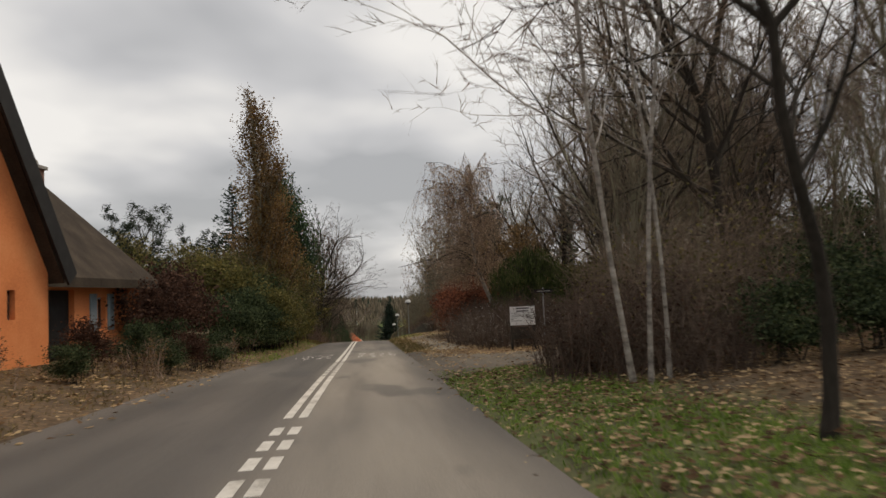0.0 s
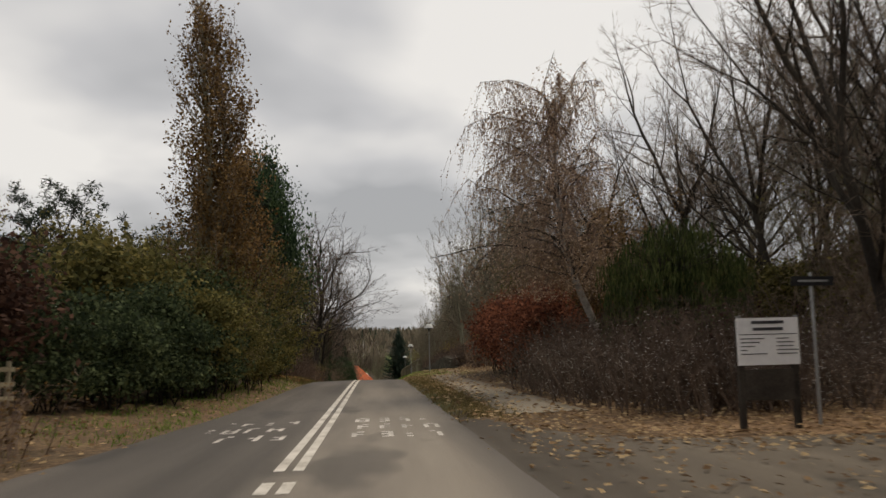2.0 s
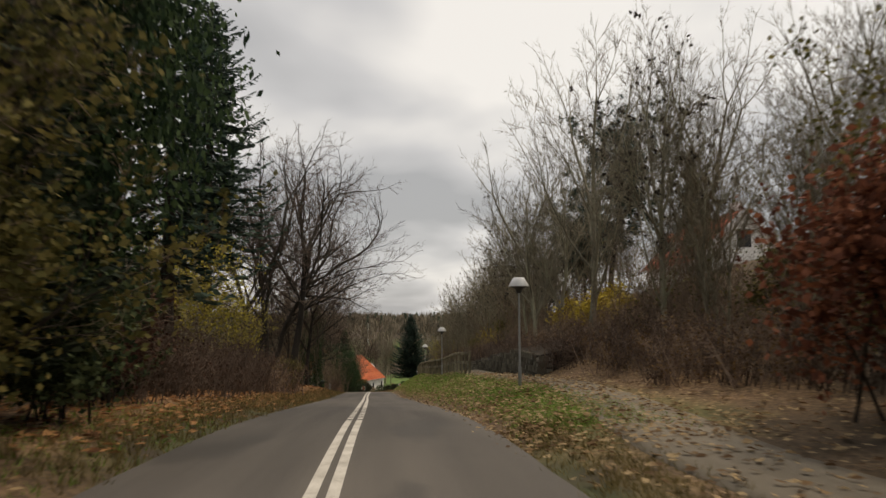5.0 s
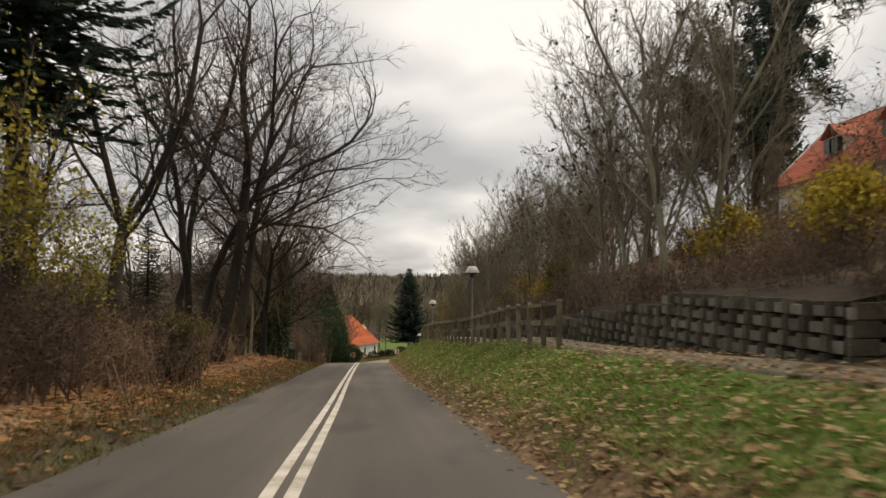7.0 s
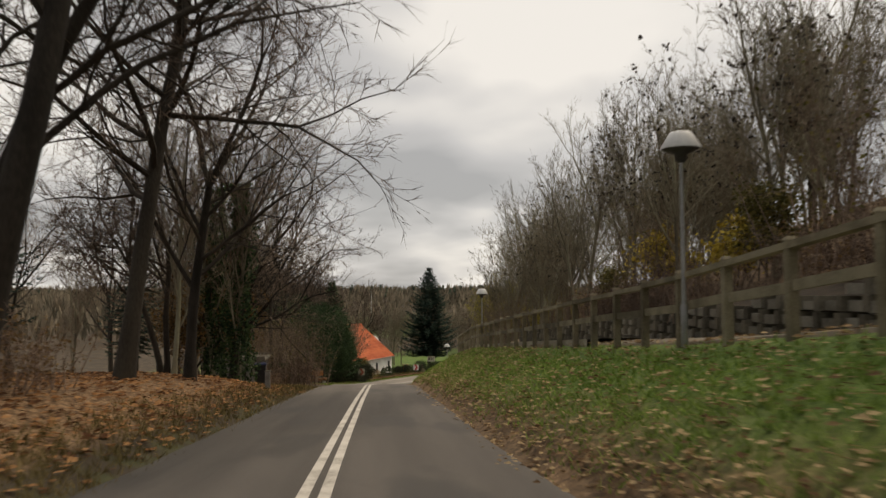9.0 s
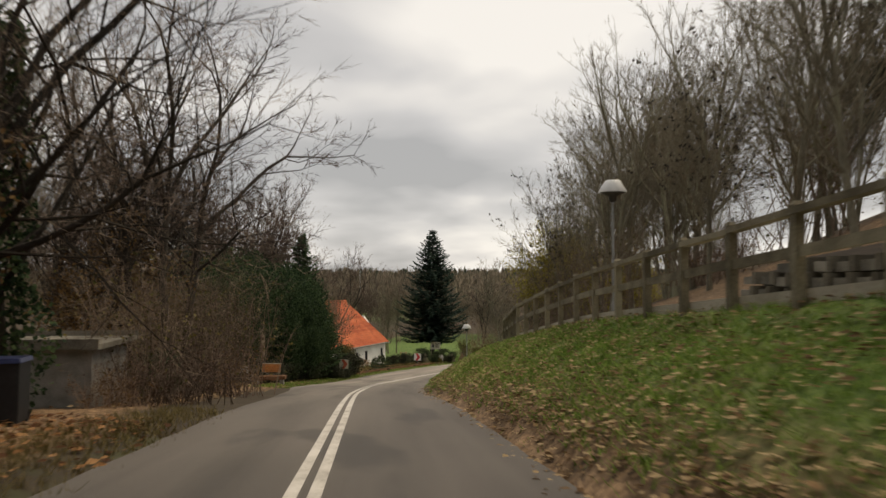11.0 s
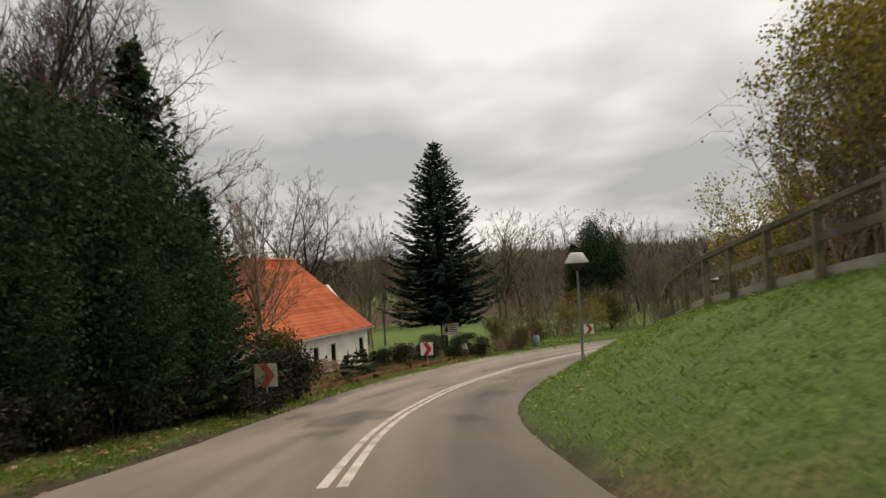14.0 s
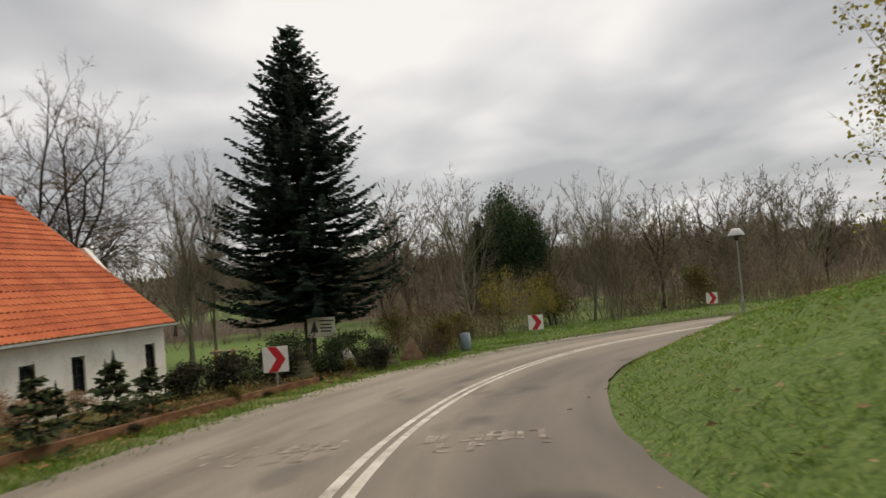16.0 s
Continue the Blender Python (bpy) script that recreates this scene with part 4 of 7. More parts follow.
def placed(ob, x, y, turn=0.0, size=1.0, z=None, tall=None):
    """Sets a first thing in its place."""
    ob.matrix_basis = pose(x, y, gz(x, y) if z is None else z, 0, 0, turn) @ Matrix.Diagonal((size, size, tall or size, 1))
    return ob


def again(ob, x, y, turn=0.0, size=1.0, tall=None, label=""):
    keep = ob.scale.copy()
    ob.scale = (1, 1, 1)
    c = copy_thing(ob, pose(x, y, gz(x, y), 0, 0, turn) @ Matrix.Diagonal((size, size, tall or size, 1)))
    ob.scale = keep
    return tagged(c, label)

# ---- buildings ----
def prism(g, a, b, c, d, z0, z1):
    """A wall slab over the four plan corners."""
    vs = [(*p, z0) for p in (a, b, c, d)] + [(*p, z1) for p in (a, b, c, d)]
    g.add(vs, [(3, 2, 1, 0), (4, 5, 6, 7), (0, 1, 5, 4), (1, 2, 6, 5), (2, 3, 7, 6), (3, 0, 4, 7)])


class Plan:
    """A house's own axes: along its long wall from a corner, and inwards."""

    def __init__(self, corner, along, z):
        self.o, self.z = Vector((*corner, 0)), z
        self.d = Vector((*along, 0)).normalized()
        self.n = Vector((-self.d.y, self.d.x, 0))

    def __call__(self, a, b, h):
        p = self.o + self.d * a + self.n * b
        return (p.x, p.y, self.z + h)


def wall_with_holes(g, P, a0, a1, b, thick, h, holes):
    """A wall along the plan, one solid with real openings (start, end, sill, head) and their reveals."""
    ac = sorted({a0, a1, *[v for o in holes for v in o[:2]]})
    hc = sorted({0, h, *[v for o in holes for v in o[2:]]})
    na, nh = len(ac) - 1, len(hc) - 1

    def solid(i, k):
        if not (0 <= i < na and 0 <= k < nh):
            return False
        a, z = (ac[i] + ac[i + 1]) / 2, (hc[k] + hc[k + 1]) / 2
        return not any(o[0] < a < o[1] and o[2] < z < o[3] for o in holes)

    vs, fs, seen = [], [], {}

    def v(i, k, back):
        if (i, k, back) not in seen:
            seen[i, k, back] = len(vs)
            vs.append(P(ac[i], b + thick * back, hc[k]))
        return seen[i, k, back]

    for i in range(na):
        for k in range(nh):
            if not solid(i, k):
                continue
            fs.append([v(i, k, 0), v(i + 1, k, 0), v(i + 1, k + 1, 0), v(i, k + 1, 0)])
            fs.append([v(i, k, 1), v(i, k + 1, 1), v(i + 1, k + 1, 1), v(i + 1, k, 1)])
            for di, dk, p, q in ((-1, 0, (i, k + 1), (i, k)), (1, 0, (i + 1, k), (i + 1, k + 1)), (0, -1, (i, k), (i + 1, k)), (0, 1, (i + 1, k + 1), (i, k + 1))):
                if not solid(i + di, k + dk):
                    fs.append([v(*q, 0), v(*p, 0), v(*p, 1), v(*q, 1)])
    g.add(vs, fs)


def tile_rows(parent, P, a_eave, b_eave, h_eave, b_ridge, h_ridge, cut, mat, rows=22, cols=60, name="tile_course"):
    """Pantile courses: each course a rippled strip that laps over the one below. cut(f) gives the strip's two ends at height f."""
    for k in range(rows):
        g = Geo()
        f0, f1 = k / rows, (k + 1.12) / rows
        (s0, e0), (s1, e1) = cut(f0), cut(min(f1, 1.0))
        n = max(4, int((e0 - s0) / 0.115))
        vs, fs = [], []
        for j in range(n + 1):
            w = 0.022 * math.cos(j * math.pi)
            for f, s, e, up in ((f0, s0, e0, 0.055), (f1, s1, e1, 0.02)):
                a = s + (e - s) * j / n
                b, h = b_eave + (b_ridge - b_eave) * f, h_eave + (h_ridge - h_eave) * f
                vs.append(P(a, b, h + up + w))
        for j in range(n):
            fs.append((2 * j, 2 * j + 2, 2 * j + 3, 2 * j + 1))
        g.add(vs, fs)
        part(name, g, mat, parent)


def arched_window(parent, P, a, sill, w, h, frame_mat):
    """A small cast-iron window with a bowed head, set back in its opening, with panes."""
    g = Geo()
    n = 7
    outer = [(a, sill), (a + w, sill)] + [(a + w - w * k / n, sill + h - 0.11 + 0.11 * math.sin(math.pi * k / n)) for k in range(n + 1)]
    inner = [(a + 0.05, sill + 0.05), (a + w - 0.05, sill + 0.05)] + [(a + w - 0.05 - (w - 0.1) * k / n, sill + h - 0.16 + 0.1 * math.sin(math.pi * k / n)) for k in range(n + 1)]
    m = len(outer)
    vs = [P(x, y, z) for y in (0.06, 0.16) for ring in (outer, inner) for x, z in ring]
    fs = []
    for k in range(m):
        q = (k + 1) % m
        fs += [(k, q, m + q, m + k), (2 * m + q, 2 * m + k, 3 * m + k, 3 * m + q), (m + k, m + q, 3 * m + q, 3 * m + k), (q, k, 2 * m + k, 2 * m + q)]
    g.add(vs, fs)
    ob = part("window", g, frame_mat, parent, "dark small-paned window" if frame_mat is M_BLACK else "white-framed window")
    p = Geo()
    p.add([P(a + 0.03, 0.13, sill + 0.03), P(a + w - 0.03, 0.13, sill + 0.03), P(a + w - 0.03, 0.13, sill + h - 0.04), P(a + 0.03, 0.13, sill + h - 0.04)], [(0, 1, 2, 3)])
    part("pane", p, M_GLASS, ob)
    for k in (1, 2, 3):
        z = P.z + sill + h * k / 4
        g = Geo()
        prism(g, *[P(a + x, y, 0)[:2] for x, y in ((0.05, 0.09), (w - 0.05, 0.09), (w - 0.05, 0.125), (0.05, 0.125))], z - 0.012, z + 0.012)
        part("glazing_bar", g, frame_mat, ob)
    g = Geo()
    prism(g, *[P(a + w / 2 + x, y, 0)[:2] for x, y in ((-0.012, 0.085), (0.012, 0.085), (0.012, 0.12), (-0.012, 0.12))], P.z + sill + 0.05, P.z + sill + h - 0.08)
    part("glazing_bar", g, frame_mat, ob)


def white_cottage():
    t = thing("cottage", "low whitewashed cottage with a half-hipped red tile roof", "house")
    P = Plan((-19.75, 204.6), (-0.36, -0.933), -15.95)
    # n must point away from the road
    P.n = Vector((-0.933, 0.36, 0))
    L, W, H, R = 17.0, 8.2, 2.74, 7.1
    g = Geo()
    openings = [(a, a + 0.58, 0.94, 2.04) for a in (0.61, 4.25, 6.26, 8.26, 12.0)]
    wall_with_holes(g, P, 0, L, 0, 0.3, H, openings)
    part("wall", g, M_WHITEWALL, t, "whitewashed long wall")
    for a, b, sill, head in openings:
        arched_window(t, P, a, sill, b - a, head - sill, M_BLACK)
    for s in (0.0, L - 0.3):
        g = Geo()
        prism(g, *[P(s + x, y, 0)[:2] for x, y in ((0, 0.3), (0.3, 0.3), (0.3, W), (0, W))], P.z - 0.3, P.z + H)
        top = [P(s + x, y, h) for x in (0.02, 0.28) for y, h in ((0.3, H), (W - 0.3, H), (W * 0.5 + 1.5, H + 2.7), (W * 0.5 - 1.5, H + 2.7))]
        g.add(top, [(3, 2, 1, 0), (4, 5, 6, 7), (0, 1, 5, 4), (1, 2, 6, 5), (2, 3, 7, 6), (3, 0, 4, 7)])
        part("gable_wall", g, M_WHITEWALL, t)
    g = Geo()
    prism(g, *[P(x, y, 0)[:2] for x, y in ((0.3, W - 0.3), (L - 0.3, W - 0.3), (L - 0.3, W), (0.3, W))], P.z, P.z + H)
    part("back_wall", g, M_WHITEWALL, t)
    hip = 1.9
    ends = lambda f: (-0.2 + hip * f, L + 0.2 - hip * f)  # noqa: E731
    tile_rows(t, P, 0, -0.35, H - 0.12, W / 2, R, ends, M_TILE, 24)
    tile_rows(t, P, 0, W + 0.35, H - 0.12, W / 2, R, ends, M_TILE, 12)
    for s, sg in ((-0.2, 1), (L + 0.2, -1)):
        g = Geo()
        g.add([P(s, -0.35, H - 0.12), P(s, W + 0.35, H - 0.12), P(s + sg * hip, W / 2, R + 0.03)], [(0, 1, 2)])
        part("hip", g, M_TILE, t)
    g = Geo()
    g.tube([P(hip - 0.3, W / 2, R + 0.03), P(L - hip + 0.3, W / 2, R + 0.03)], [0.12, 0.12], 8)
    part("ridge", g, M_TILE, t)
    g = Geo()
    g.add([P(-0.1, 0.02, H - 0.1), P(L, 0.02, H - 0.1), P(L - hip, W / 2, R - 0.1), P(hip, W / 2, R - 0.1)], [(0, 1, 2, 3)])
    part("roof_lining", g, M_DARKTIMBER, t)
    g = Geo()
    g.tube([P(-0.25, -0.42, H - 0.16), P(L + 0.2, -0.42, H - 0.16)], [0.05, 0.05], 6)
    part("gutter", g, M_STEEL, t)
    g = Geo()
    c = P(9.0, W / 2 + 0.1, 0)
    g.box((c[0], c[1], P.z + R + 0.25), (0.6, 0.6, 1.3), 0.4)
    part("chimney", g, M_WHITEWALL, t, "whitewashed chimney")


white_cottage()


def orange_house():
    t = thing("farmhouse", "orange limewashed house with a steep dark thatched roof", "house")
    z = -0.2
    # the gable that faces the road
    x0, y0, y1, apex, eave = -10.75, 9.2, 20.6, 10.3, 2.85
    ym = (y0 + y1) / 2
    g = Geo()
    for lo, hi, a, b in ((0, 1.25, y0, y1), (1.25, 2.0, y0, 18.65), (1.25, 2.0, 19.0, y1), (2.0, eave, y0, y1)):
        g.box((x0 - 0.15, (a + b) / 2, z + (lo + hi) / 2), (0.3, b - a, hi - lo))
    g.add([(x0, y0, z + eave), (x0, y1, z + eave), (x0, ym, z + apex), (x0 - 0.3, y0, z + eave), (x0 - 0.3, y1, z + eave), (x0 - 0.3, ym, z + apex)], [(0, 1, 2), (5, 4, 3), (0, 2, 5, 3), (1, 4, 5, 2)])
    part("gable_wall", g, M_ORANGE, t)
    g = Geo()
    g.box((x0 - 6, y0 + 0.15, z + eave / 2), (11.4, 0.3, eave))
    g.box((x0 - 6, y1 - 0.15, z + eave / 2), (11.4, 0.3, eave))
    g.box((x0 - 11.85, ym, z + eave / 2), (0.3, y1 - y0, eave))
    part("wall", g, M_ORANGE, t)
    g = Geo()
    g.box((x0 - 0.18, 18.825, z + 1.625), (0.06, 0.35, 0.75))
    w = part("window", g, M_BLACK, t, "narrow dark window")
    g = Geo()
    g.box((x0 - 0.13, 18.825, z + 1.625), (0.02, 0.26, 0.66))
    part("pane", g, M_GLASS, w)
    for k in range(2):
        g = Geo()
        sg = (-1, 1)[k]
        ye = ym + sg * (y1 - y0) / 2 + sg * 0.5
        ze = z + eave - 0.62
        for xa, xb in ((x0 + 0.35, x0 - 12.4),):
            vs = [(xa, ym, z + apex + 0.45), (xb, ym, z + apex + 0.45), (xb, ye, ze + 0.35), (xa, ye, ze + 0.35), (xa, ym, z + apex), (xb, ym, z + apex), (xb, ye - sg * 0.3, ze - 0.05), (xa, ye - sg * 0.3, ze - 0.05)]
            g.add(vs, [(0, 1, 2, 3), (7, 6, 5, 4), (3, 2, 6, 7), (0, 3, 7, 4), (1, 5, 6, 2)])
        part("roof", g, M_THATCH, t, "dark thatched roof slope")
    g = Geo()
    for sg in (-1, 1):
        ye = ym + sg * ((y1 - y0) / 2 + 0.5)
        g.bar((x0 + 0.42, ym, z + apex + 0.3), (x0 + 0.42, ye, z + eave - 0.55), 0.07, 0.55)
    part("barge_board", g, M_BLACK, t, "black barge boards")
    g = Geo()
    g.box((-14.75, 27.2, z + 5.9), (0.6, 0.6, 1.5))
    c = part("chimney", g, M_BRICK, t)
    g = Geo()
    g.box((-14.75, 27.2, z + 6.66), (0.78, 0.78, 0.12))
    g.box((-14.75, 27.2, z + 6.83), (0.35, 0.35, 0.26), 0, 0.8)
    part("chimney_cap", g, M_STONE, c)
    # the lower wing beyond it
    xa, ya, yb, h = -11.5, 20.6, 28.6, 2.75
    g = Geo()
    for a, b, lo, hi in ((ya, 21.3, 0, h), (21.3, 23.6, 2.05, h), (23.6, 25.2, 0, h), (25.2, 25.8, 0, 0.75), (25.2, 25.8, 1.8, h), (25.8, yb, 0, h)):
        g.box((xa - 0.15, (a + b) / 2, z + (lo + hi) / 2), (0.3, b - a, hi - lo))
    part("wing_wall", g, M_ORANGE, t)
    g = Geo()
    g.box((xa - 3.6, yb - 0.15, z + h / 2), (6.6, 0.3, h))
    g.box((xa - 6.95, (ya + yb) / 2, z + h / 2), (0.3, yb - ya, h))
    part("wing_end_wall", g, M_ORANGE, t)
    d = Geo()
    for k in range(12):
        d.box((xa - 0.2, 21.4 + k * 0.19, z + 1.02), (0.06, 0.182, 2.04))
    part("door", d, M_BLACK, t, "black plank door")
    g = Geo()
    g.box((xa - 0.2, 25.5, z + 1.275), (0.06, 0.6, 1.05))
    w = part("window", g, M_BLUE, t, "small window with a grey frame")
    g = Geo()
    g.box((xa - 0.16, 25.5, z + 1.275), (0.02, 0.5, 0.93))
    part("pane", g, M_GLASS, w)
    for yy in (24.85, 26.15):
        g = Geo()
        for k in range(3):
            g.box((xa + 0.02, yy - 0.16 + k * 0.16, z + 1.3), (0.04, 0.15, 1.25))
        part("shutter", g, M_BLUE, t, "grey-blue plank shutter")
    g = Geo()
    xm, rz = xa - 3.5, z + 6.45
    e = 0.55
    vs = [(xa + e, ya + 0.2, z + h - 0.35), (xa + e, yb + e, z + h - 0.35), (xm, yb - 0.9, rz), (xm, ya, rz), (xa - 7 - e, ya, z + h - 0.35), (xa - 7 - e, yb + e, z + h - 0.35)]
    low = [(x, y, q - 0.3) for x, y, q in vs]
    g.add(vs + low, [(0, 1, 2, 3), (3, 2, 5, 4), (1, 5, 2), (0, 6, 7, 1), (1, 7, 11, 5), (9, 8, 7, 6), (10, 11, 8, 9), (8, 11, 7)])
    part("wing_roof", g, M_THATCH, t, "weathered grey-brown thatched wing roof")


orange_house()


def hill_house():
    t = thing("villa", "white rendered villa with a red tile roof and dormers", "house")
    z = 0.75
    P = Plan((11.85, 104.7), (-0.02, 1.0), z)
    P.n = Vector((1.0, 0.02, 0))
    L, W, H, R = 13.2, 6.6, 2.75, 6.1
    g = Geo()
    wall_with_holes(g, P, 0, L, 0, 0.3, H, [(1, 2.2, 0.9, 2.2), (4.5, 5.7, 0.9, 2.2), (8, 9.2, 0.9, 2.2)])
    prism(g, *[P(x, y, 0)[:2] for x, y in ((0.3, W - 0.3), (L, W - 0.3), (L, W), (0.3, W))], z, z + H)
    part("wall", g, M_WHITEWALL, t)
    for a in (1, 4.5, 8):
        arched_window(t, P, a, 0.9, 1.2, 1.3, M_SIGNW)
    for s in (0.0, L - 0.3):
        g = Geo()
        prism(g, *[P(s + x, y, 0)[:2] for x, y in ((0, 0.3), (0.3, 0.3), (0.3, W - 0.3), (0, W - 0.3))], z - 1, z + H)
        top = [P(s + x, y, h) for x in (0.0, 0.3) for y, h in ((0, H), (W, H), (W / 2, R - 0.1))]
        g.add(top, [(2, 1, 0), (3, 4, 5), (0, 1, 4, 3), (1, 2, 5, 4), (2, 0, 3, 5)])
        part("gable_wall", g, M_WHITEWALL, t)
        g = Geo()
        o = -0.03 if s == 0 else 0.33
        prism(g, *[P(s + o + x, W / 2 + y, 0)[:2] for x, y in ((-0.02, -0.5), (0.02, -0.5), (0.02, 0.5), (-0.02, 0.5))], z + 3.4, z + 4.7)
        part("window", g, M_GLASS, t)
    ends = lambda f: (-0.4, L + 0.4)  # noqa: E731
    tile_rows(t, P, 0, -0.5, H - 0.4, W / 2, R, ends, M_TILED, 18)
    tile_rows(t, P, 0, W + 0.5, H - 0.4, W / 2, R, ends, M_TILED, 10)
    g = Geo()
    for s in (-0.42, L + 0.42):
        for b in (-0.5, W + 0.5):
            g.bar(P(s, b, H - 0.42), P(s, W / 2, R), 0.05, 0.22)
    tagged(part("barge_board", g, M_SIGNW, t, "white barge boards"), kind="stuff")
    for a in (3.4, 8.6):
        g = Geo()
        c = P(a, 1.7, 0)
        rz = math.atan2(P.d.y, P.d.x)
        g.box((c[0], c[1], z + H + 1.3), (1.5, 1.7, 1.2), rz)
        d = part("dormer", g, M_WHITEWALL, t, "white dormer")
        g = Geo()
        c = P(a, 0.73, 0)
        for k in (-0.4, 0.4):
            q = P(a + k, 0.73, 0)
            g.box((q[0], q[1], z + H + 1.4), (0.58, 0.3, 0.75), rz)
        part("dormer_window", g, M_GLASS, d)
        g = Geo()
        for sg in (-1, 1):
            g.add([P(a + sg * 0.95, 0.5, H + 1.8), P(a, 0.5, H + 2.55), P(a, 2.9, H + 2.55), P(a + sg * 0.95, 2.3, H + 1.8)], [(0, 1, 2, 3)])
        part("dormer_roof", g, M_TILED, d)
    g = Geo()
    c = P(2.4, W / 2 + 0.5, 0)
    g.box((c[0], c[1], z + R + 0.3), (0.6, 0.6, 1.3), 0.0)
    part("chimney", g, M_WHITEWALL, t)


hill_house()


# ---- street furniture ----
def street_lamp(height):
    t = thing("street_lamp", "galvanised post lamp with a white conical shade", "street lamp", "lamps along the path")
    g = Geo()
    g.lathe([(0.0, -0.3), (0.06, -0.3), (0.06, 1.0), (0.04, 1.06)], (0, 0, 0), 12)
    part("base", g, M_STEEL, t, smooth=True)
    g = Geo()
    g.lathe([(0.04, 1.05), (0.03, height - 0.55), (0.03, height - 0.42), (0.0, height - 0.42)], (0, 0, 0), 12)
    part("pole", g, M_STEEL, t, smooth=True)
    g = Geo()
    g.lathe([(0.05, height - 0.5), (0.09, height - 0.46), (0.11, height - 0.36), (0.30, height - 0.27), (0.33, height - 0.25), (0.0, height - 0.25)], (0, 0, 0), 20)
    part("lamp_underside", g, M_LAMPD, t, "dark underside of the shade", smooth=True)
    g = Geo()
    g.lathe([(0.335, height - 0.27), (0.34, height - 0.24), (0.2, height - 0.01), (0.17, height + 0.025), (0.0, height + 0.035)], (0, 0, 0), 20)
    part("shade", g, M_LAMPW, t, smooth=True)
    return t


LAMPS = [(-3.37, 76.44, 0.70), (-6.46, 109.7, -1.55), (-8.9, 139.7, -4.08), (-11.45, 178.1, -9.86), (3.5, 206.7, -11.5)]
first = None
for lx, ly, lz in LAMPS:
    zb = gz(lx, ly)
    if first is None:
        first = street_lamp(3.95)
        first.matrix_basis = pose(lx, ly, lz - 3.95)
    else:
        copy_thing(first, pose(lx, ly, lz - 3.95))


def chevron_sign(x, y, z, turn, size, white, red, label):
    """A square bend marker: a white plate with a broad red arrow, on a post."""
    t = thing("chevron_sign", label, "road sign", "bend markers")
    t.matrix_basis = pose(x, y, z, 0, 0, turn)
    s = size / 2
    g = Geo()
    g.box((0, 0, 0), (size, 0.02, size))
    part("plate", g, white, t)
    g = Geo()
    k = s * 0.98
    pts = [(-k * 0.62, k), (k * 0.12, k), (k * 0.82, 0), (k * 0.12, -k), (-k * 0.62, -k), (k * 0.06, 0)]
    g.add([(px, -0.014, pz) for px, pz in pts], [(5, 1, 0), (5, 2, 1), (5, 3, 2), (5, 4, 3)])
    part("arrow", g, red, t, "red arrow")
    g = Geo()
    drop = z - gz(x, y) + 0.3
    g.tube([(0, 0.04, -drop), (0, 0.04, s * 0.9)], [0.03, 0.03], 8)
    part("post", g, M_STEEL, t)
    return t


chevron_sign(-20.99, 180.4, -13.05, -4, 0.72, M_FADEW, M_FADER, "weathered bend marker with a faded red arrow by the hedge")
chevron_sign(-16.0, 199.4, -14.46, -12, 0.72, M_SIGNW, M_SIGNR, "white bend marker with a red arrow on a post")
chevron_sign(-3.87, 212.7, -15.07, -22, 0.72, M_SIGNW, M_SIGNR, "white bend marker with a red arrow on a post")
chevron_sign(11.6, 222.5, -15.3, -35, 0.72, M_SIGNW, M_SIGNR, "white bend marker with a red arrow on a post")

FENCE = [(-4.65, 94.4), (-6.2, 108), (-8.0, 125), (-9.3, 139), (-10.25, 150), (-10.0, 160), (-9.4, 168), (-8.9, 174), (-8.2, 180), (-6.4, 186.5), (-4.6, 190)]
FLINE = eased(FENCE, 0.25)


def timber_fence():
    """A post-and-rail fence along the path, with a capping rail."""
    posts = []
    d = 0.0
    last = None
    for k in range(len(FLINE)):
        if last is None or np.hypot(*(FLINE[k] - last)) >= (1.74 if FLINE[k, 1] < 156 else 2.1):
            last = FLINE[k]
            posts.append((last[0], last[1], gz(*last)))
    t = thing("fence", "weathered grey timber post-and-rail fence on the bank", "fence")
    r = random.Random(3)
    for k, (x, y, z) in enumerate(posts):
        g = Geo()
        nx = posts[min(k + 1, len(posts) - 1)]
        pv = posts[max(k - 1, 0)]
        a = math.atan2(nx[1] - pv[1], nx[0] - pv[0])
        g.box((x, y, z + 0.45), (0.13, 0.13, 1.62), a + r.gauss(0, 0.03))
        g.box((x, y, z + 1.285), (0.15, 0.15, 0.05), a, 0.6)
        part("post", g, M_TIMBER, t)
        if k + 1 < len(posts):
            b = posts[k + 1]
            g = Geo()
            g.bar((x, y, z + 1.19 + r.gauss(0, 0.01)), (b[0], b[1], b[2] + 1.19), 0.16, 0.09)
            part("top_rail", g, M_TIMBER, t)
            g = Geo()
            g.bar((x, y, z + 0.68 + r.gauss(0, 0.012)), (b[0], b[1], b[2] + 0.68), 0.05, 0.14)
            part("rail", g, M_TIMBER, t)


timber_fence()


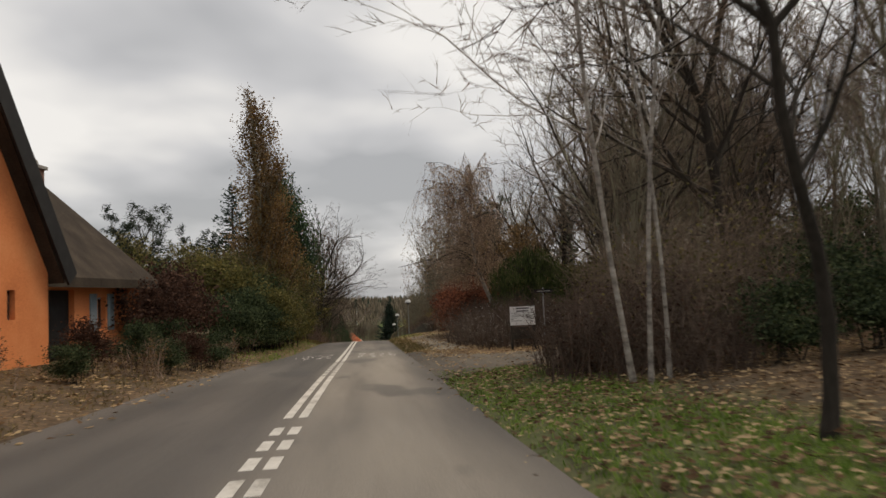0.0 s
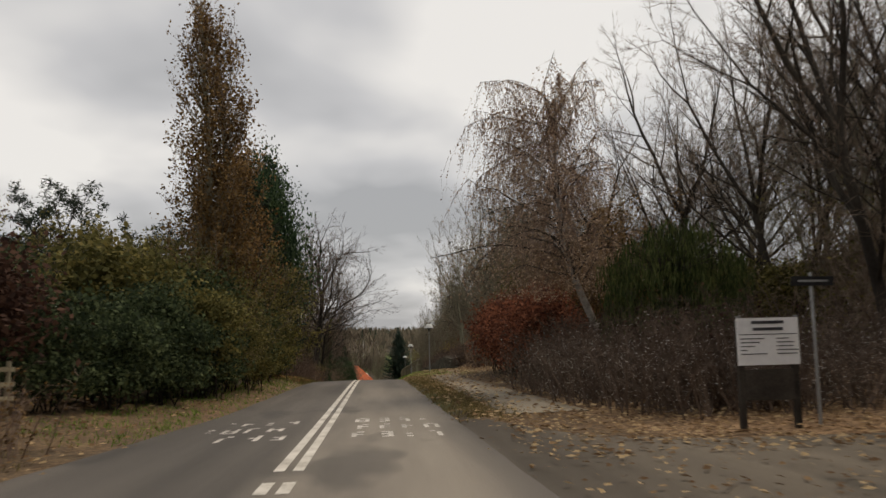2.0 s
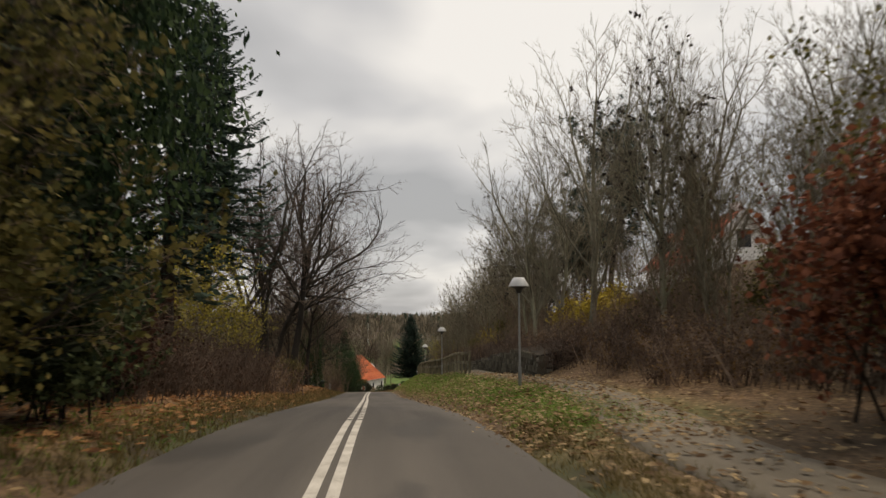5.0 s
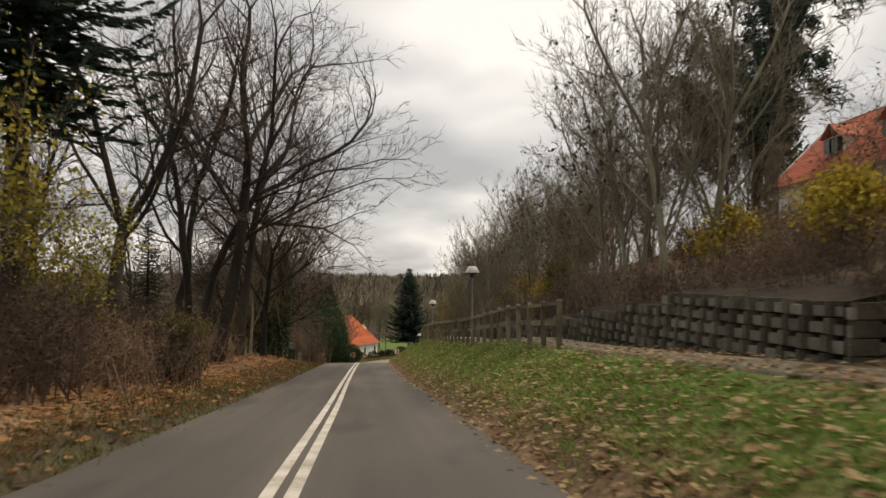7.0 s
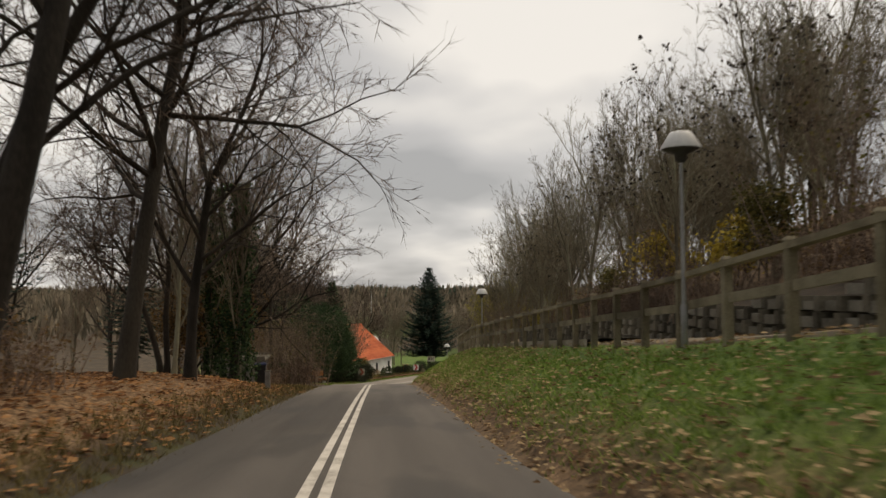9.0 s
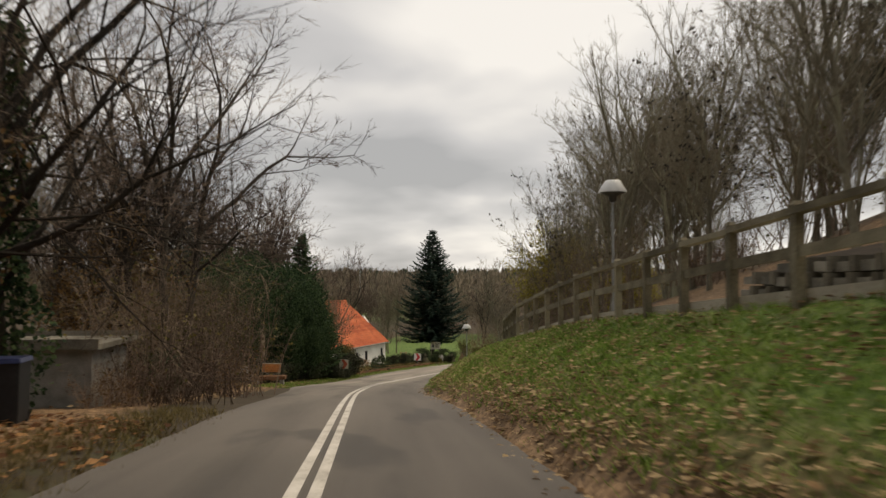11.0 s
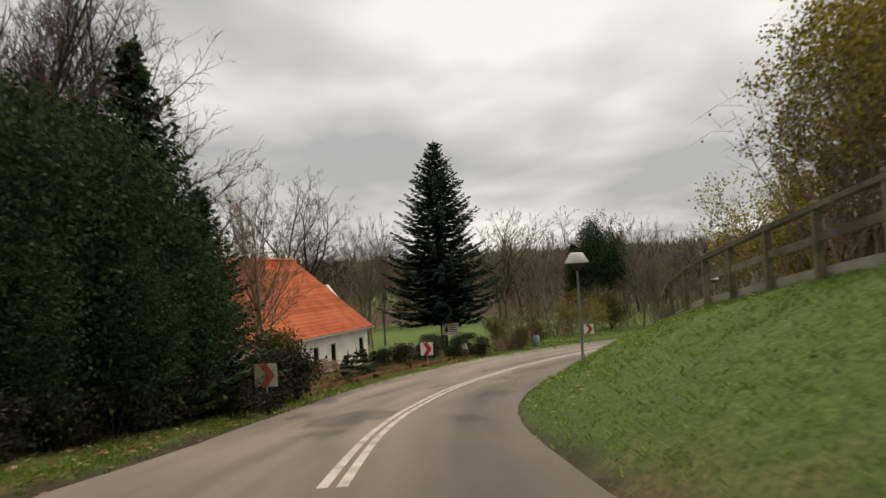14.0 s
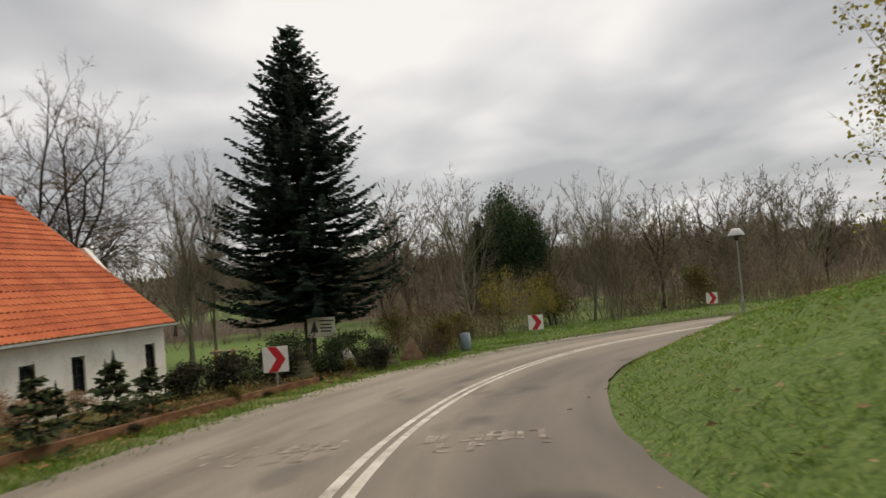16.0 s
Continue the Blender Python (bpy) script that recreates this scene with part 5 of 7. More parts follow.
def path_edge():
    """The pale edge of the path that runs above the bank, behind the fence."""
    vs, fs = [], []
    tang = np.gradient(FLINE, axis=0)
    tang /= np.linalg.norm(tang, axis=1, keepdims=True)
    nrm = np.stack([tang[:, 1], -tang[:, 0]], 1)
    keep = [k for k in range(0, len(FLINE), 4) if FLINE[k, 1] > 116]
    uvs = []
    for k in keep:
        for u, lift in ((0.09, -0.2), (0.1, 0.17), (1.7, 0.19), (1.72, -0.1)):
            p = FLINE[k] + nrm[k] * u
            vs.append((p[0], p[1], gz(*(FLINE[k] + nrm[k] * 0.15)) + lift))
            uvs.append((u, k * 0.25))
    for a in range(len(keep) - 1):
        for j in range(3):
            fs.append((a * 4 + j, a * 4 + j + 1, a * 4 + 5 + j, a * 4 + 4 + j))
    me = bpy.data.meshes.new("footpath")
    me.from_pydata(vs, [], fs)
    layer = me.uv_layers.new(name="road")
    for loop in me.loops:
        layer.data[loop.index].uv = uvs[loop.vertex_index]
    me.materials.append(M_KERB)
    tagged(new("footpath", me), "pale paved footpath along the top of the bank", "path", kind="structure")


path_edge()


def crib_wall():
    """A retaining wall of stacked concrete in level courses: proud columns of header ends, stretchers set back between them, dark slits, a top that steps down the slope."""
    t = thing("retaining_wall", "mossy concrete crib retaining wall with dark open slits", "wall")
    bay, pitch = 0.6, 0.262
    pts = [beside(y, np.interp(y, (84, 92, 124, 140), (7.75, 7.6, 7.8, 8.0))) for y in np.arange(84.9, 84.9 + bay * 87, bay)]
    # beside() snaps to whole stations, so the run is made even here
    q = eased([tuple(p) for p in pts[::5]], bay)
    back = Geo()
    r = random.Random(14)
    steps = [(92.4, -2.36), (95.4, -2.68), (99.2, -3.0), (102.6, -3.42)]

    def crest(y):
        for end, z in steps:
            if y < end:
                return z
        k = math.floor((y - 102.6) / 3.0)
        return gz(*beside(102.6 + 3.0 * k + 1.5, 7.7)) + 0.78

    for k in range(len(q) - 1):
        a, b = q[k], q[k + 1]
        floor_z = min(gz(*a), gz(*b))
        n = np.array([b[1] - a[1], -(b[0] - a[0])])
        n /= np.linalg.norm(n)
        top = crest((a[1] + b[1]) / 2)
        levels = max(2, math.ceil((top - floor_z) / pitch))
        for j in range(levels):
            lean = n * 0.045 * (levels - j)
            z = top - pitch * (j + 0.5)
            g = Geo()
            u, v, w = r.gauss(0, 0.008), r.gauss(0, 0.008), r.gauss(0, 0.012)
            g.bar((a[0] + lean[0] + n[0] * w, a[1] + lean[1] + n[1] * w, z - 0.04 + u), (b[0] + lean[0] + n[0] * w, b[1] + lean[1] + n[1] * w, z - 0.04 + v), 0.1, 0.165 + r.gauss(0, 0.012))
            part("stretcher", g, M_CONCRETE, t)
            g = Geo()
            c = a + lean
            out = 0.12 + r.uniform(0, 0.035)
            z += r.gauss(0, 0.006)
            g.bar((c[0] - n[0] * out, c[1] - n[1] * out, z), (c[0] + n[0] * 0.3, c[1] + n[1] * 0.3, z), 0.14 + r.gauss(0, 0.006), pitch - 0.022)
            part("header", g, M_MOSSC, t)
        o = n * 0.26
        back.add([(a[0] + o[0], a[1] + o[1], floor_z - 0.2), (b[0] + o[0], b[1] + o[1], floor_z - 0.2), (b[0] + o[0] * 2.2, b[1] + o[1] * 2.2, top - 0.05), (a[0] + o[0] * 2.2, a[1] + o[1] * 2.2, top - 0.05)], [(0, 1, 2, 3)])
        back.add([(a[0] + o[0], a[1] + o[1], top - 0.06), (b[0] + o[0], b[1] + o[1], top - 0.06), (b[0] + n[0] * 2.8, b[1] + n[1] * 2.8, top + 0.4), (a[0] + n[0] * 2.8, a[1] + n[1] * 2.8, top + 0.4)], [(0, 1, 2, 3)])
    a, za = q[0], gz(*q[0])
    n = np.array([q[1][1] - a[1], -(q[1][0] - a[0])])
    n /= np.linalg.norm(n)
    for j in range(4):
        g = Geo()
        h = -2.36 - pitch * (j + 0.5) - 0.04
        g.bar((a[0] - n[0] * 0.05, a[1] - n[1] * 0.05, h), (a[0] + n[0] * 0.7, a[1] + n[1] * 0.7, h + 0.02), 0.1, 0.17)
        part("return_beam", g, M_CONCRETE, t)
    c = q[1] * 0.3 + a * 0.7
    back.add([(c[0], c[1], za - 0.3), (c[0] + n[0] * 2.6, c[1] + n[1] * 2.6, za - 0.3), (c[0] + n[0] * 2.6, c[1] + n[1] * 2.6, za + 1.4), (c[0], c[1], za + 0.88)], [(0, 1, 2, 3)])
    part("earth_fill", back, M_SOIL, t, "earth behind the beams, coloured dark for the shade in the slits")


crib_wall()


def notice_board():
    t = thing("notice_board", "white notice board with dark lines of print on two posts", "sign")
    t.matrix_basis = pose(3.36, 31.25, -1.35, 0, 0, 6)
    g = Geo()
    g.box((0, 0, 1.555), (1.06, 0.035, 0.77))
    panel = part("panel", g, M_SIGNW, t, "white panel")
    rows = [(0.0, 1.865, 0.56, 0.05), (0.0, 1.755, 0.52, 0.05), (0.0, 1.67, 1.0, 0.012)]
    for k, (wl_, wr_) in enumerate(((0.4, 0.2), (0.32, 0.3), (0.24, 0.28), (0.1, 0.36), (0.44, 0.34))):
        rows += [(-0.48 + wl_ / 2, 1.6 - k * 0.062, wl_, 0.016), (0.14 + wr_ / 2, 1.6 - k * 0.062, wr_, 0.016)]
    for x, z, w, h in rows:
        g = Geo()
        g.box((x, -0.021, z), (w, 0.006, h))
        part("print_line", g, M_TEXT, panel)
    for x in (-0.5, 0.5):
        g = Geo()
        g.box((x, 0.0, 1.96), (0.05, 0.06, 0.03))
        part("clip", g, M_STEEL, t)
    for x in (-0.47, 0.47):
        g = Geo()
        g.box((x, 0.066, 0.8), (0.09, 0.09, 2.2))
        part("post", g, M_DARKTIMBER, t)
    g = Geo()
    g.box((0, 0.03, 0.85), (0.84, 0.03, 0.5))
    part("lower_board", g, M_DARKTIMBER, t, "dark lower board")
    t2 = thing("street_sign", "small dark street name plate on a thin post", "sign")
    t2.matrix_basis = pose(4.3, 31.6, gz(4.3, 31.6), 0, 0, 15)
    g = Geo()
    g.tube([(0, 0, -0.2), (0, 0, 2.55)], [0.03, 0.03], 8)
    part("post", g, M_STEEL, t2)
    g = Geo()
    g.box((0, -0.04, 2.4), (0.85, 0.02, 0.16))
    p = part("plate", g, M_BLACK, t2)
    g = Geo()
    g.box((0, -0.055, 2.4), (0.6, 0.006, 0.035))
    part("print_line", g, M_STEEL, p)


notice_board()


def pallet_bench():
    """A rough bench beside the road with a plank back in orange stain."""
    t = thing("bench", "rough plank bench with an orange-stained back board", "bench")
    t.matrix_basis = pose(-23.15, 164.1, gz(-23.15, 164.1), 0, 0, -8)
    g = Geo()
    g.box((0.25, 0.2, 0.93), (1.08, 0.04, 0.46))
    board = part("back_board", g, M_FRESHWOOD, t, "orange-stained back board")
    g = Geo()
    g.box((0.25, 0.2, 1.17), (1.1, 0.06, 0.025))
    part("edge_strip", g, M_FADEW, board, "pale top edge")
    for x in (-0.38, 0.86):
        g = Geo()
        g.box((x, 0.26, 0.55), (0.11, 0.1, 1.5))
        part("back_post", g, M_MOSSPOST, t, "mossy dark post")
    g = Geo()
    g.bar((-0.2, 0.2, 0.7), (0.2, 0.2, 0.5), 0.02, 0.03)
    part("brace", g, M_STEEL, t)
    g = Geo()
    g.bar((0.7, 0.22, 0.7), (0.3, 0.22, 0.5), 0.02, 0.03)
    part("brace", g, M_STEEL, t)
    g = Geo()
    top, low = [], []
    for k in range(15):
        x = -0.75 + 1.98 * k / 14
        edge = 0.03 * math.sin(k * 1.1) + 0.02 * math.sin(k * 2.7)
        top.append((x, 0.48 + 0.06 * k / 14 + 0.3 * edge))
        low.append((x, 0.24 + 0.1 * k / 14 + edge))
    loop = top + low[::-1]
    n = len(loop)
    g.add([(x, -0.32, z) for x, z in loop] + [(x, -0.02, z + 0.04) for x, z in loop], [tuple(range(n))[::-1], tuple(range(n, 2 * n))] + [(k, (k + 1) % n, (k + 1) % n + n, k + n) for k in range(n)])
    part("seat_slab", g, M_SLAB, t, "live-edge brown timber slab")
    for x in (-0.55, 1.0):
        g = Geo()
        g.box((x, -0.12, 0.14), (0.22, 0.3, 0.4), 0.1, 0.9)
        part("support", g, M_STONE, t, "rough stone support")
    c = thing("carved_post", "weathered carved totem post with pale and brown segments", "post")
    c.matrix_basis = pose(-23.62, 165.2, gz(-23.62, 165.2))
    g = Geo()
    g.lathe([(0.05, -0.2), (0.05, 1.42), (0.1, 1.5), (0.125, 1.7), (0.11, 1.88), (0.14, 1.9), (0.14, 2.22), (0.11, 2.24), (0.135, 2.45), (0.13, 2.72), (0.1, 2.85), (0.06, 2.92), (0.0, 2.95)], (0, 0, 0), 12)
    part("shaft", g, M_TOTEM, c, smooth=False)
    s = thing("price_board", "small white board with print on a stake", "sign")
    s.matrix_basis = pose(-24.5, 164.5, gz(-24.5, 164.5), 0, 0, -5)
    g = Geo()
    g.box((0, 0, 0.85), (0.45, 0.03, 0.36))
    p = part("panel", g, M_SIGNW, s)
    for z in (0.95, 0.87, 0.79):
        g = Geo()
        g.box((0, -0.019, z), (0.3, 0.006, 0.025))
        part("print_line", g, M_TEXT, p)
    g = Geo()
    g.box((0, 0.03, 0.35), (0.05, 0.04, 1.0))
    part("stake", g, M_TIMBER, s)


pallet_bench()


def bin_shelter():
    t = thing("shed", "low pale rendered shed with a flat roof beside the road", "shed")
    t.matrix_basis = pose(-22.9, 139.6, gz(-22.9, 139.6) - 0.25, 0, 0, 6)
    g = Geo()
    g.box((0, 0, 0.75), (2.9, 0.14, 1.8))
    part("front_wall", g, M_STONE, t, "pale weathered rendered wall")
    for x in (-1.38, 1.38):
        g = Geo()
        g.box((x, 1.27, 0.75), (0.14, 2.4, 1.8))
        part("side_wall", g, M_STONE, t)
    g = Geo()
    g.box((0, 2.54, 0.75), (2.9, 0.14, 1.8))
    part("back_wall", g, M_STONE, t)
    g = Geo()
    g.box((0, 1.27, 1.72), (3.3, 3.1, 0.12))
    part("roof", g, M_CONCRETE, t, "flat grey roof slab")
    for y in (-0.27, 2.83):
        g = Geo()
        g.box((0, y, 1.8), (3.34, 0.04, 0.24))
        part("fascia", g, M_CONCRETE, t)
    w = thing("stone_post", "short grey concrete post in the leaf litter", "post")
    w.matrix_basis = pose(-18.1, 127.9, gz(-18.1, 127.9), 0, 0, 10)
    g = Geo()
    g.box((0, 0, 0.25), (0.22, 0.22, 0.9), 0, 0.86)
    part("shaft", g, M_STONE, w)
    g = Geo()
    g.box((0, 0, 0.725), (0.24, 0.24, 0.05), 0, 0.8)
    part("cap", g, M_CONCRETE, w)
    b = thing("dustbin", "black plastic wheeled dustbin with a dark blue lid", "bin")
    b.matrix_basis = pose(-19.9, 133.6, gz(-19.9, 133.6), 0, 0, 12)
    g = Geo()
    g.box((0, 0, 0.52), (0.46, 0.5, 0.95), 0, 1.12)
    part("body", g, M_PLASTIC, b)
    g = Geo()
    g.box((0, -0.03, 1.03), (0.58, 0.62, 0.07), 0, 0.9)
    part("lid", g, M_BLUELID, b, "dark blue lid")
    g = Geo()
    g.tube([(-0.2, 0.3, 0.98), (0.2, 0.3, 0.98)], [0.02, 0.02], 8)
    part("handle", g, M_PLASTIC, b)
    for x in (-0.2, 0.2):
        g = Geo()
        g.tube([(x - 0.03, 0.25, 0.1), (x + 0.03, 0.25, 0.1)], [0.1, 0.1], 12)
        part("wheel", g, M_PLASTIC, b)
    copy_thing(b, pose(-25.6, 164.2, gz(-25.6, 164.2), 0, 0, 4))


bin_shelter()


def nursery_yard():
    """The little yard with a sign, a boulder and wooden trees on the outer side of the bend."""
    s = thing("yard_sign", "grey wooden sign board with a dark tree shape and print", "sign")
    x, y = -14.3, 209.4
    s.matrix_basis = pose(x, y, -14.18, 0, 3, -12)
    g = Geo()
    g.box((0, 0, 0), (1.15, 0.05, 0.85))
    p = part("panel", g, M_FADEW, s)
    g = Geo()
    g.add([(-0.45, -0.03, -0.2), (-0.12, -0.03, -0.2), (-0.285, -0.03, 0.3)], [(0, 1, 2)])
    g.box((-0.285, -0.028, -0.26), (0.05, 0.006, 0.12))
    part("tree_shape", g, M_TEXT, p)
    for z, w in ((0.28, 0.6), (0.12, 0.45), (-0.02, 0.5), (-0.15, 0.45)):
        g = Geo()
        g.box((0.2, -0.03, z), (w, 0.006, 0.06))
        part("print_line", g, M_TEXT, p)
    g = Geo()
    for k in (-0.45, 0.45):
        g.box((k, 0.06, -0.75), (0.08, 0.08, 2.3))
    part("post", g, M_TIMBER, s)
    r = random.Random(8)
    g = Geo()
    vs, fs = [], []
    for i in range(9):
        th = math.pi * 0.5 * i / 8
        for j in range(14):
            a = 2 * math.pi * j / 14
            k = 1 + 0.16 * noise.noise((math.cos(a) * 1.5, math.sin(a) * 1.5, th * 2))
            vs.append((0.62 * math.cos(a) * math.cos(th) * k, 0.45 * math.sin(a) * math.cos(th) * k, 0.62 * math.sin(th) * k - 0.05))
    for i in range(8):
        for j in range(14):
            q = (j + 1) % 14
            fs.append((i * 14 + j, i * 14 + q, i * 14 + 14 + q, i * 14 + 14 + j))
    g.add(vs, fs)
    b = single("boulder", g, M_STONE, "large rounded grey boulder beside the road", "boulder", smooth=True)
    b.matrix_basis = pose(-13.8, 205.6, gz(-13.8, 205.6), 0, 0, 10) @ Matrix.Diagonal((1.0, 0.95, 1.45, 1))
    for (x, y, h, mat) in ((-15.3, 202.7, 1.2, M_TIMBER), (-12.4, 203.5, 0.95, M_TIMBER), (-11.3, 204.8, 1.0, M_PLANKTREE)):
        t = thing("plank_tree", "wooden tree made of short planks on a stake", "garden ornament", "plank trees")
        t.matrix_basis = pose(x, y, gz(x, y), 0, 0, -15)
        g = Geo()
        g.box((0, 0.03, h / 2 - 0.1), (0.06, 0.04, h + 0.2))
        part("stake", g, M_TIMBER, t)
        n = 7
        for k in range(n):
            g = Geo()
            w = 0.8 * (1 - k / n) + 0.08
            g.box((0, 0, 0.2 + (h - 0.25) * k / n), (w, 0.03, (h / n) * (0.95 if mat is M_PLANKTREE else 0.6)))
            part("plank", g, mat, t)
    f = thing("plant_stand", "rough timber frame stand in front of the hedge", "stand")
    f.matrix_basis = pose(-17.6, 202.0, gz(-17.6, 202.0), 0, 0, -10)
    for x in (-0.28, 0.28):
        g = Geo()
        g.box((x, 0, 0.6), (0.08, 0.08, 1.4))
        part("post", g, M_FRESHWOOD, f)
    for z in (0.5, 1.22):
        g = Geo()
        g.box((0, 0, z), (0.8, 0.3, 0.07))
        part("shelf", g, M_TIMBER, f)
    g = Geo()
    k = single("bollard", g, M_BLUE, "small grey-blue plastic barrel by the verge", "barrel")
    k.data = (lambda q: (q.lathe([(0, -0.05), (0.2, -0.05), (0.23, 0.3), (0.21, 0.75), (0.0, 0.78)], (0, 0, 0), 14), q.mesh("bollard", True))[1])(Geo())
    k.data.materials.append(M_BLUE)
    k.matrix_basis = pose(-8.5, 208.1, gz(-8.5, 208.1))


nursery_yard()

g = Geo()
g.tube([(0, 0, -0.5), (0, 0, 5), (0, 0, 11.0)], [0.11, 0.09, 0.05], 10)
g.lathe([(0.0, 10.98), (0.1, 11.05), (0.1, 11.15), (0.0, 11.25)], (0, 0, 0), 10)
pole = single("flagpole", g, M_SIGNW, "tall white flagpole standing in the field", "flagpole", smooth=True)
pole.matrix_basis = pose(-36.6, 325, -4.0 - 11.0)


def garden_fence():
    t = thing("rail_fence", "old wooden rail fence in front of the bushes", "fence")
    r = random.Random(4)
    p = [(-10.7 + 0.1 * k, 27.6 + 1.9 * k) for k in range(4)]
    for k, (x, y) in enumerate(p):
        g = Geo()
        g.tube([(x, y, gz(x, y) - 0.3), (x + r.gauss(0, 0.04), y, gz(x, y) + 1.15)], [0.06, 0.05], 7)
        part("post", g, M_TIMBER, t)
        if k + 1 < len(p):
            for h in (0.4, 0.7, 1.0):
                g = Geo()
                b = p[k + 1]
                g.bar((x + 0.06, y - 0.15, gz(x, y) + h + r.gauss(0, 0.03)), (b[0] + 0.06, b[1] + 0.15, gz(*b) + h + r.gauss(0, 0.03)), 0.05, 0.09)
                part("rail", g, M_TIMBER, t)


garden_fence()


def bed_edging():
    t = thing("bed_edging", "low brown timber edging along the planting bed", "edging")
    ys = [184.5 + 1.5 * k for k in range(10)]
    for a, b in zip(ys[:-1], ys[1:]):
        p, q = beside(a, -5.7), beside(b, -5.7)
        g = Geo()
        g.bar((p[0], p[1], gz(*p) + 0.1), (q[0], q[1], gz(*q) + 0.1), 0.09, 0.22)
        part("board", g, M_SLAB, t)


bed_edging()

# ---- trees and bushes ----
R4 = random.Random(21)
ASH = bare_tree("tall bare tree with a dark trunk and fine twigs", 15.5, 31, M_BARK, M_TWIG, radius=0.2, clear=0.42, limbs=7, angle=0.8, fine=1.3, stem=0.48)
ASH2 = bare_tree("bare forked tree with dark rising limbs", 15.0, 32, M_BARK, M_TWIG, trunks=2, radius=0.24, clear=0.4, limbs=5, angle=0.75, stem=0.42, fine=1.2)
GREY = bare_tree("bare grey-green tree with upright limbs", 11.0, 33, M_BARKG, M_TWIGG, radius=0.13, clear=0.25, limbs=7, angle=0.62, lift=0.1, stem=0.45)
GREYP = bare_tree("bare tree with dark seed clusters on its twigs", 10.5, 34, M_BARKG, M_TWIGG, trunks=2, radius=0.14, clear=0.3, limbs=4, angle=0.65, lift=0.08, stem=0.42, pods=200)
POLEY = bare_tree("slender bare young tree", 9.0, 35, M_BARKG, M_TWIG, radius=0.08, clear=0.25, limbs=6, angle=0.55, lift=0.12, stem=0.55, fine=0.8, reach=0.85)
MULTI = bare_tree("many-stemmed bare tree with straw-coloured twigs", 7.0, 36, M_BARKG, M_TWIGY, trunks=4, radius=0.09, clear=0.3, limbs=3, angle=0.6, lift=0.12, stem=0.4, fine=0.75)
YELLOW = bare_tree("tree with olive-yellow autumn leaves", 8.0, 37, M_BARKG, M_TWIG, trunks=2, radius=0.13, clear=0.25, limbs=4, angle=0.75, lift=0.06, stem=0.4, fine=0.8, leaves=M_OLIVEY, leaf_n=13000, leaf_s=0.085, name="autumn_tree")
OLIVE = bare_tree("tree with fading olive and brown leaves", 9.0, 38, M_BARK, M_TWIG, trunks=2, radius=0.15, clear=0.2, limbs=5, angle=0.8, stem=0.35, fine=0.8, leaves=M_OLIVE, leaf_n=9000, leaf_s=0.105, name="autumn_tree")
BROWN = bare_tree("tree with brown withered leaves", 9.0, 39, M_BARK, M_TWIG, radius=0.16, clear=0.2, limbs=9, angle=0.8, stem=0.4, fine=0.8, leaves=M_AUTUMN, leaf_n=8500, leaf_s=0.105, name="autumn_tree")
OAK = bare_tree("old dark tree with crooked heavy limbs", 12.5, 41, M_BARK, M_TWIG, radius=0.078, clear=0.6, limbs=3, angle=1.0, lift=0.06, lean=-0.015, stem=0.36, reach=0.8, fine=0.9, wob=2.4, heads=((-0.95, 0.15, 0.5, 0.9, 0.8), (-0.1, 0.1, 1.0, 1.15, 0.95), (0.75, -0.2, 0.75, 0.9, 0.7), (-0.4, 0.5, 0.9, 0.9, 0.6)))
SPREAD = bare_tree("old bare tree with crooked dark limbs spreading over the road", 15.5, 45, M_BARK, M_TWIG, radius=0.24, clear=0.5, limbs=6, angle=1.0, lift=0.05, lean=0.1, stem=0.4, reach=1.22, fine=1.0, wob=1.5)
FORK = bare_tree("dark forked tree with crooked rising limbs", 14.5, 46, M_BARK, M_TWIG, trunks=2, radius=0.27, clear=0.5, limbs=4, angle=0.9, lift=0.06, lean=0.06, stem=0.36, reach=1.15, fine=1.0, wob=1.9)
DOME = bare_tree("bare tree with a broad round crown of fine reddish twigs", 14.0, 48, M_BARK, M_TWIGD, trunks=2, radius=0.22, clear=0.6, limbs=5, angle=0.9, lift=0.05, stem=0.48, reach=0.94, fine=1.25, wob=1.7, wide=1.3)
DOMEN = bare_tree("bare tree with a dense fan of fine reddish twigs", 15.0, 151, M_BARK, M_TWIGD, trunks=2, radius=0.2, clear=0.45, limbs=7, angle=0.62, lift=0.07, stem=0.42, reach=0.9, fine=1.6, wob=1.4, wide=1.3)
FORKED = bare_tree("massive dark tree that forks into two heavy limbs", 17.0, 146, M_BARK, M_TWIGD, radius=0.28, clear=0.9, limbs=1, angle=0.9, lift=0.06, stem=0.285, reach=1.0, fine=1.3, wob=1.7, wide=1.35, heads=((-0.28, 0.1, 1.0, 1.15, 0.72), (0.85, -0.1, 1.0, 1.2, 0.8), (-0.75, 0.2, 1.0, 0.9, 0.45), (0.1, 0.5, 1.0, 0.9, 0.45)))
LEANER = bare_tree("dark tree whose trunk leans towards the road", 17.5, 147, M_BARK, M_TWIGD, radius=0.26, clear=0.55, limbs=5, angle=0.85, lift=0.03, lean=0.3, stem=0.52, reach=0.85, fine=1.1, wob=1.6, wide=1.35)
STEMS = bare_tree("dark many-stemmed tree with rising crooked limbs", 18.0, 148, M_BARK, M_TWIGD, trunks=3, radius=0.25, clear=0.5, limbs=3, angle=0.75, lift=0.06, stem=0.48, reach=0.85, fine=1.1, wob=2.8, wide=1.35)
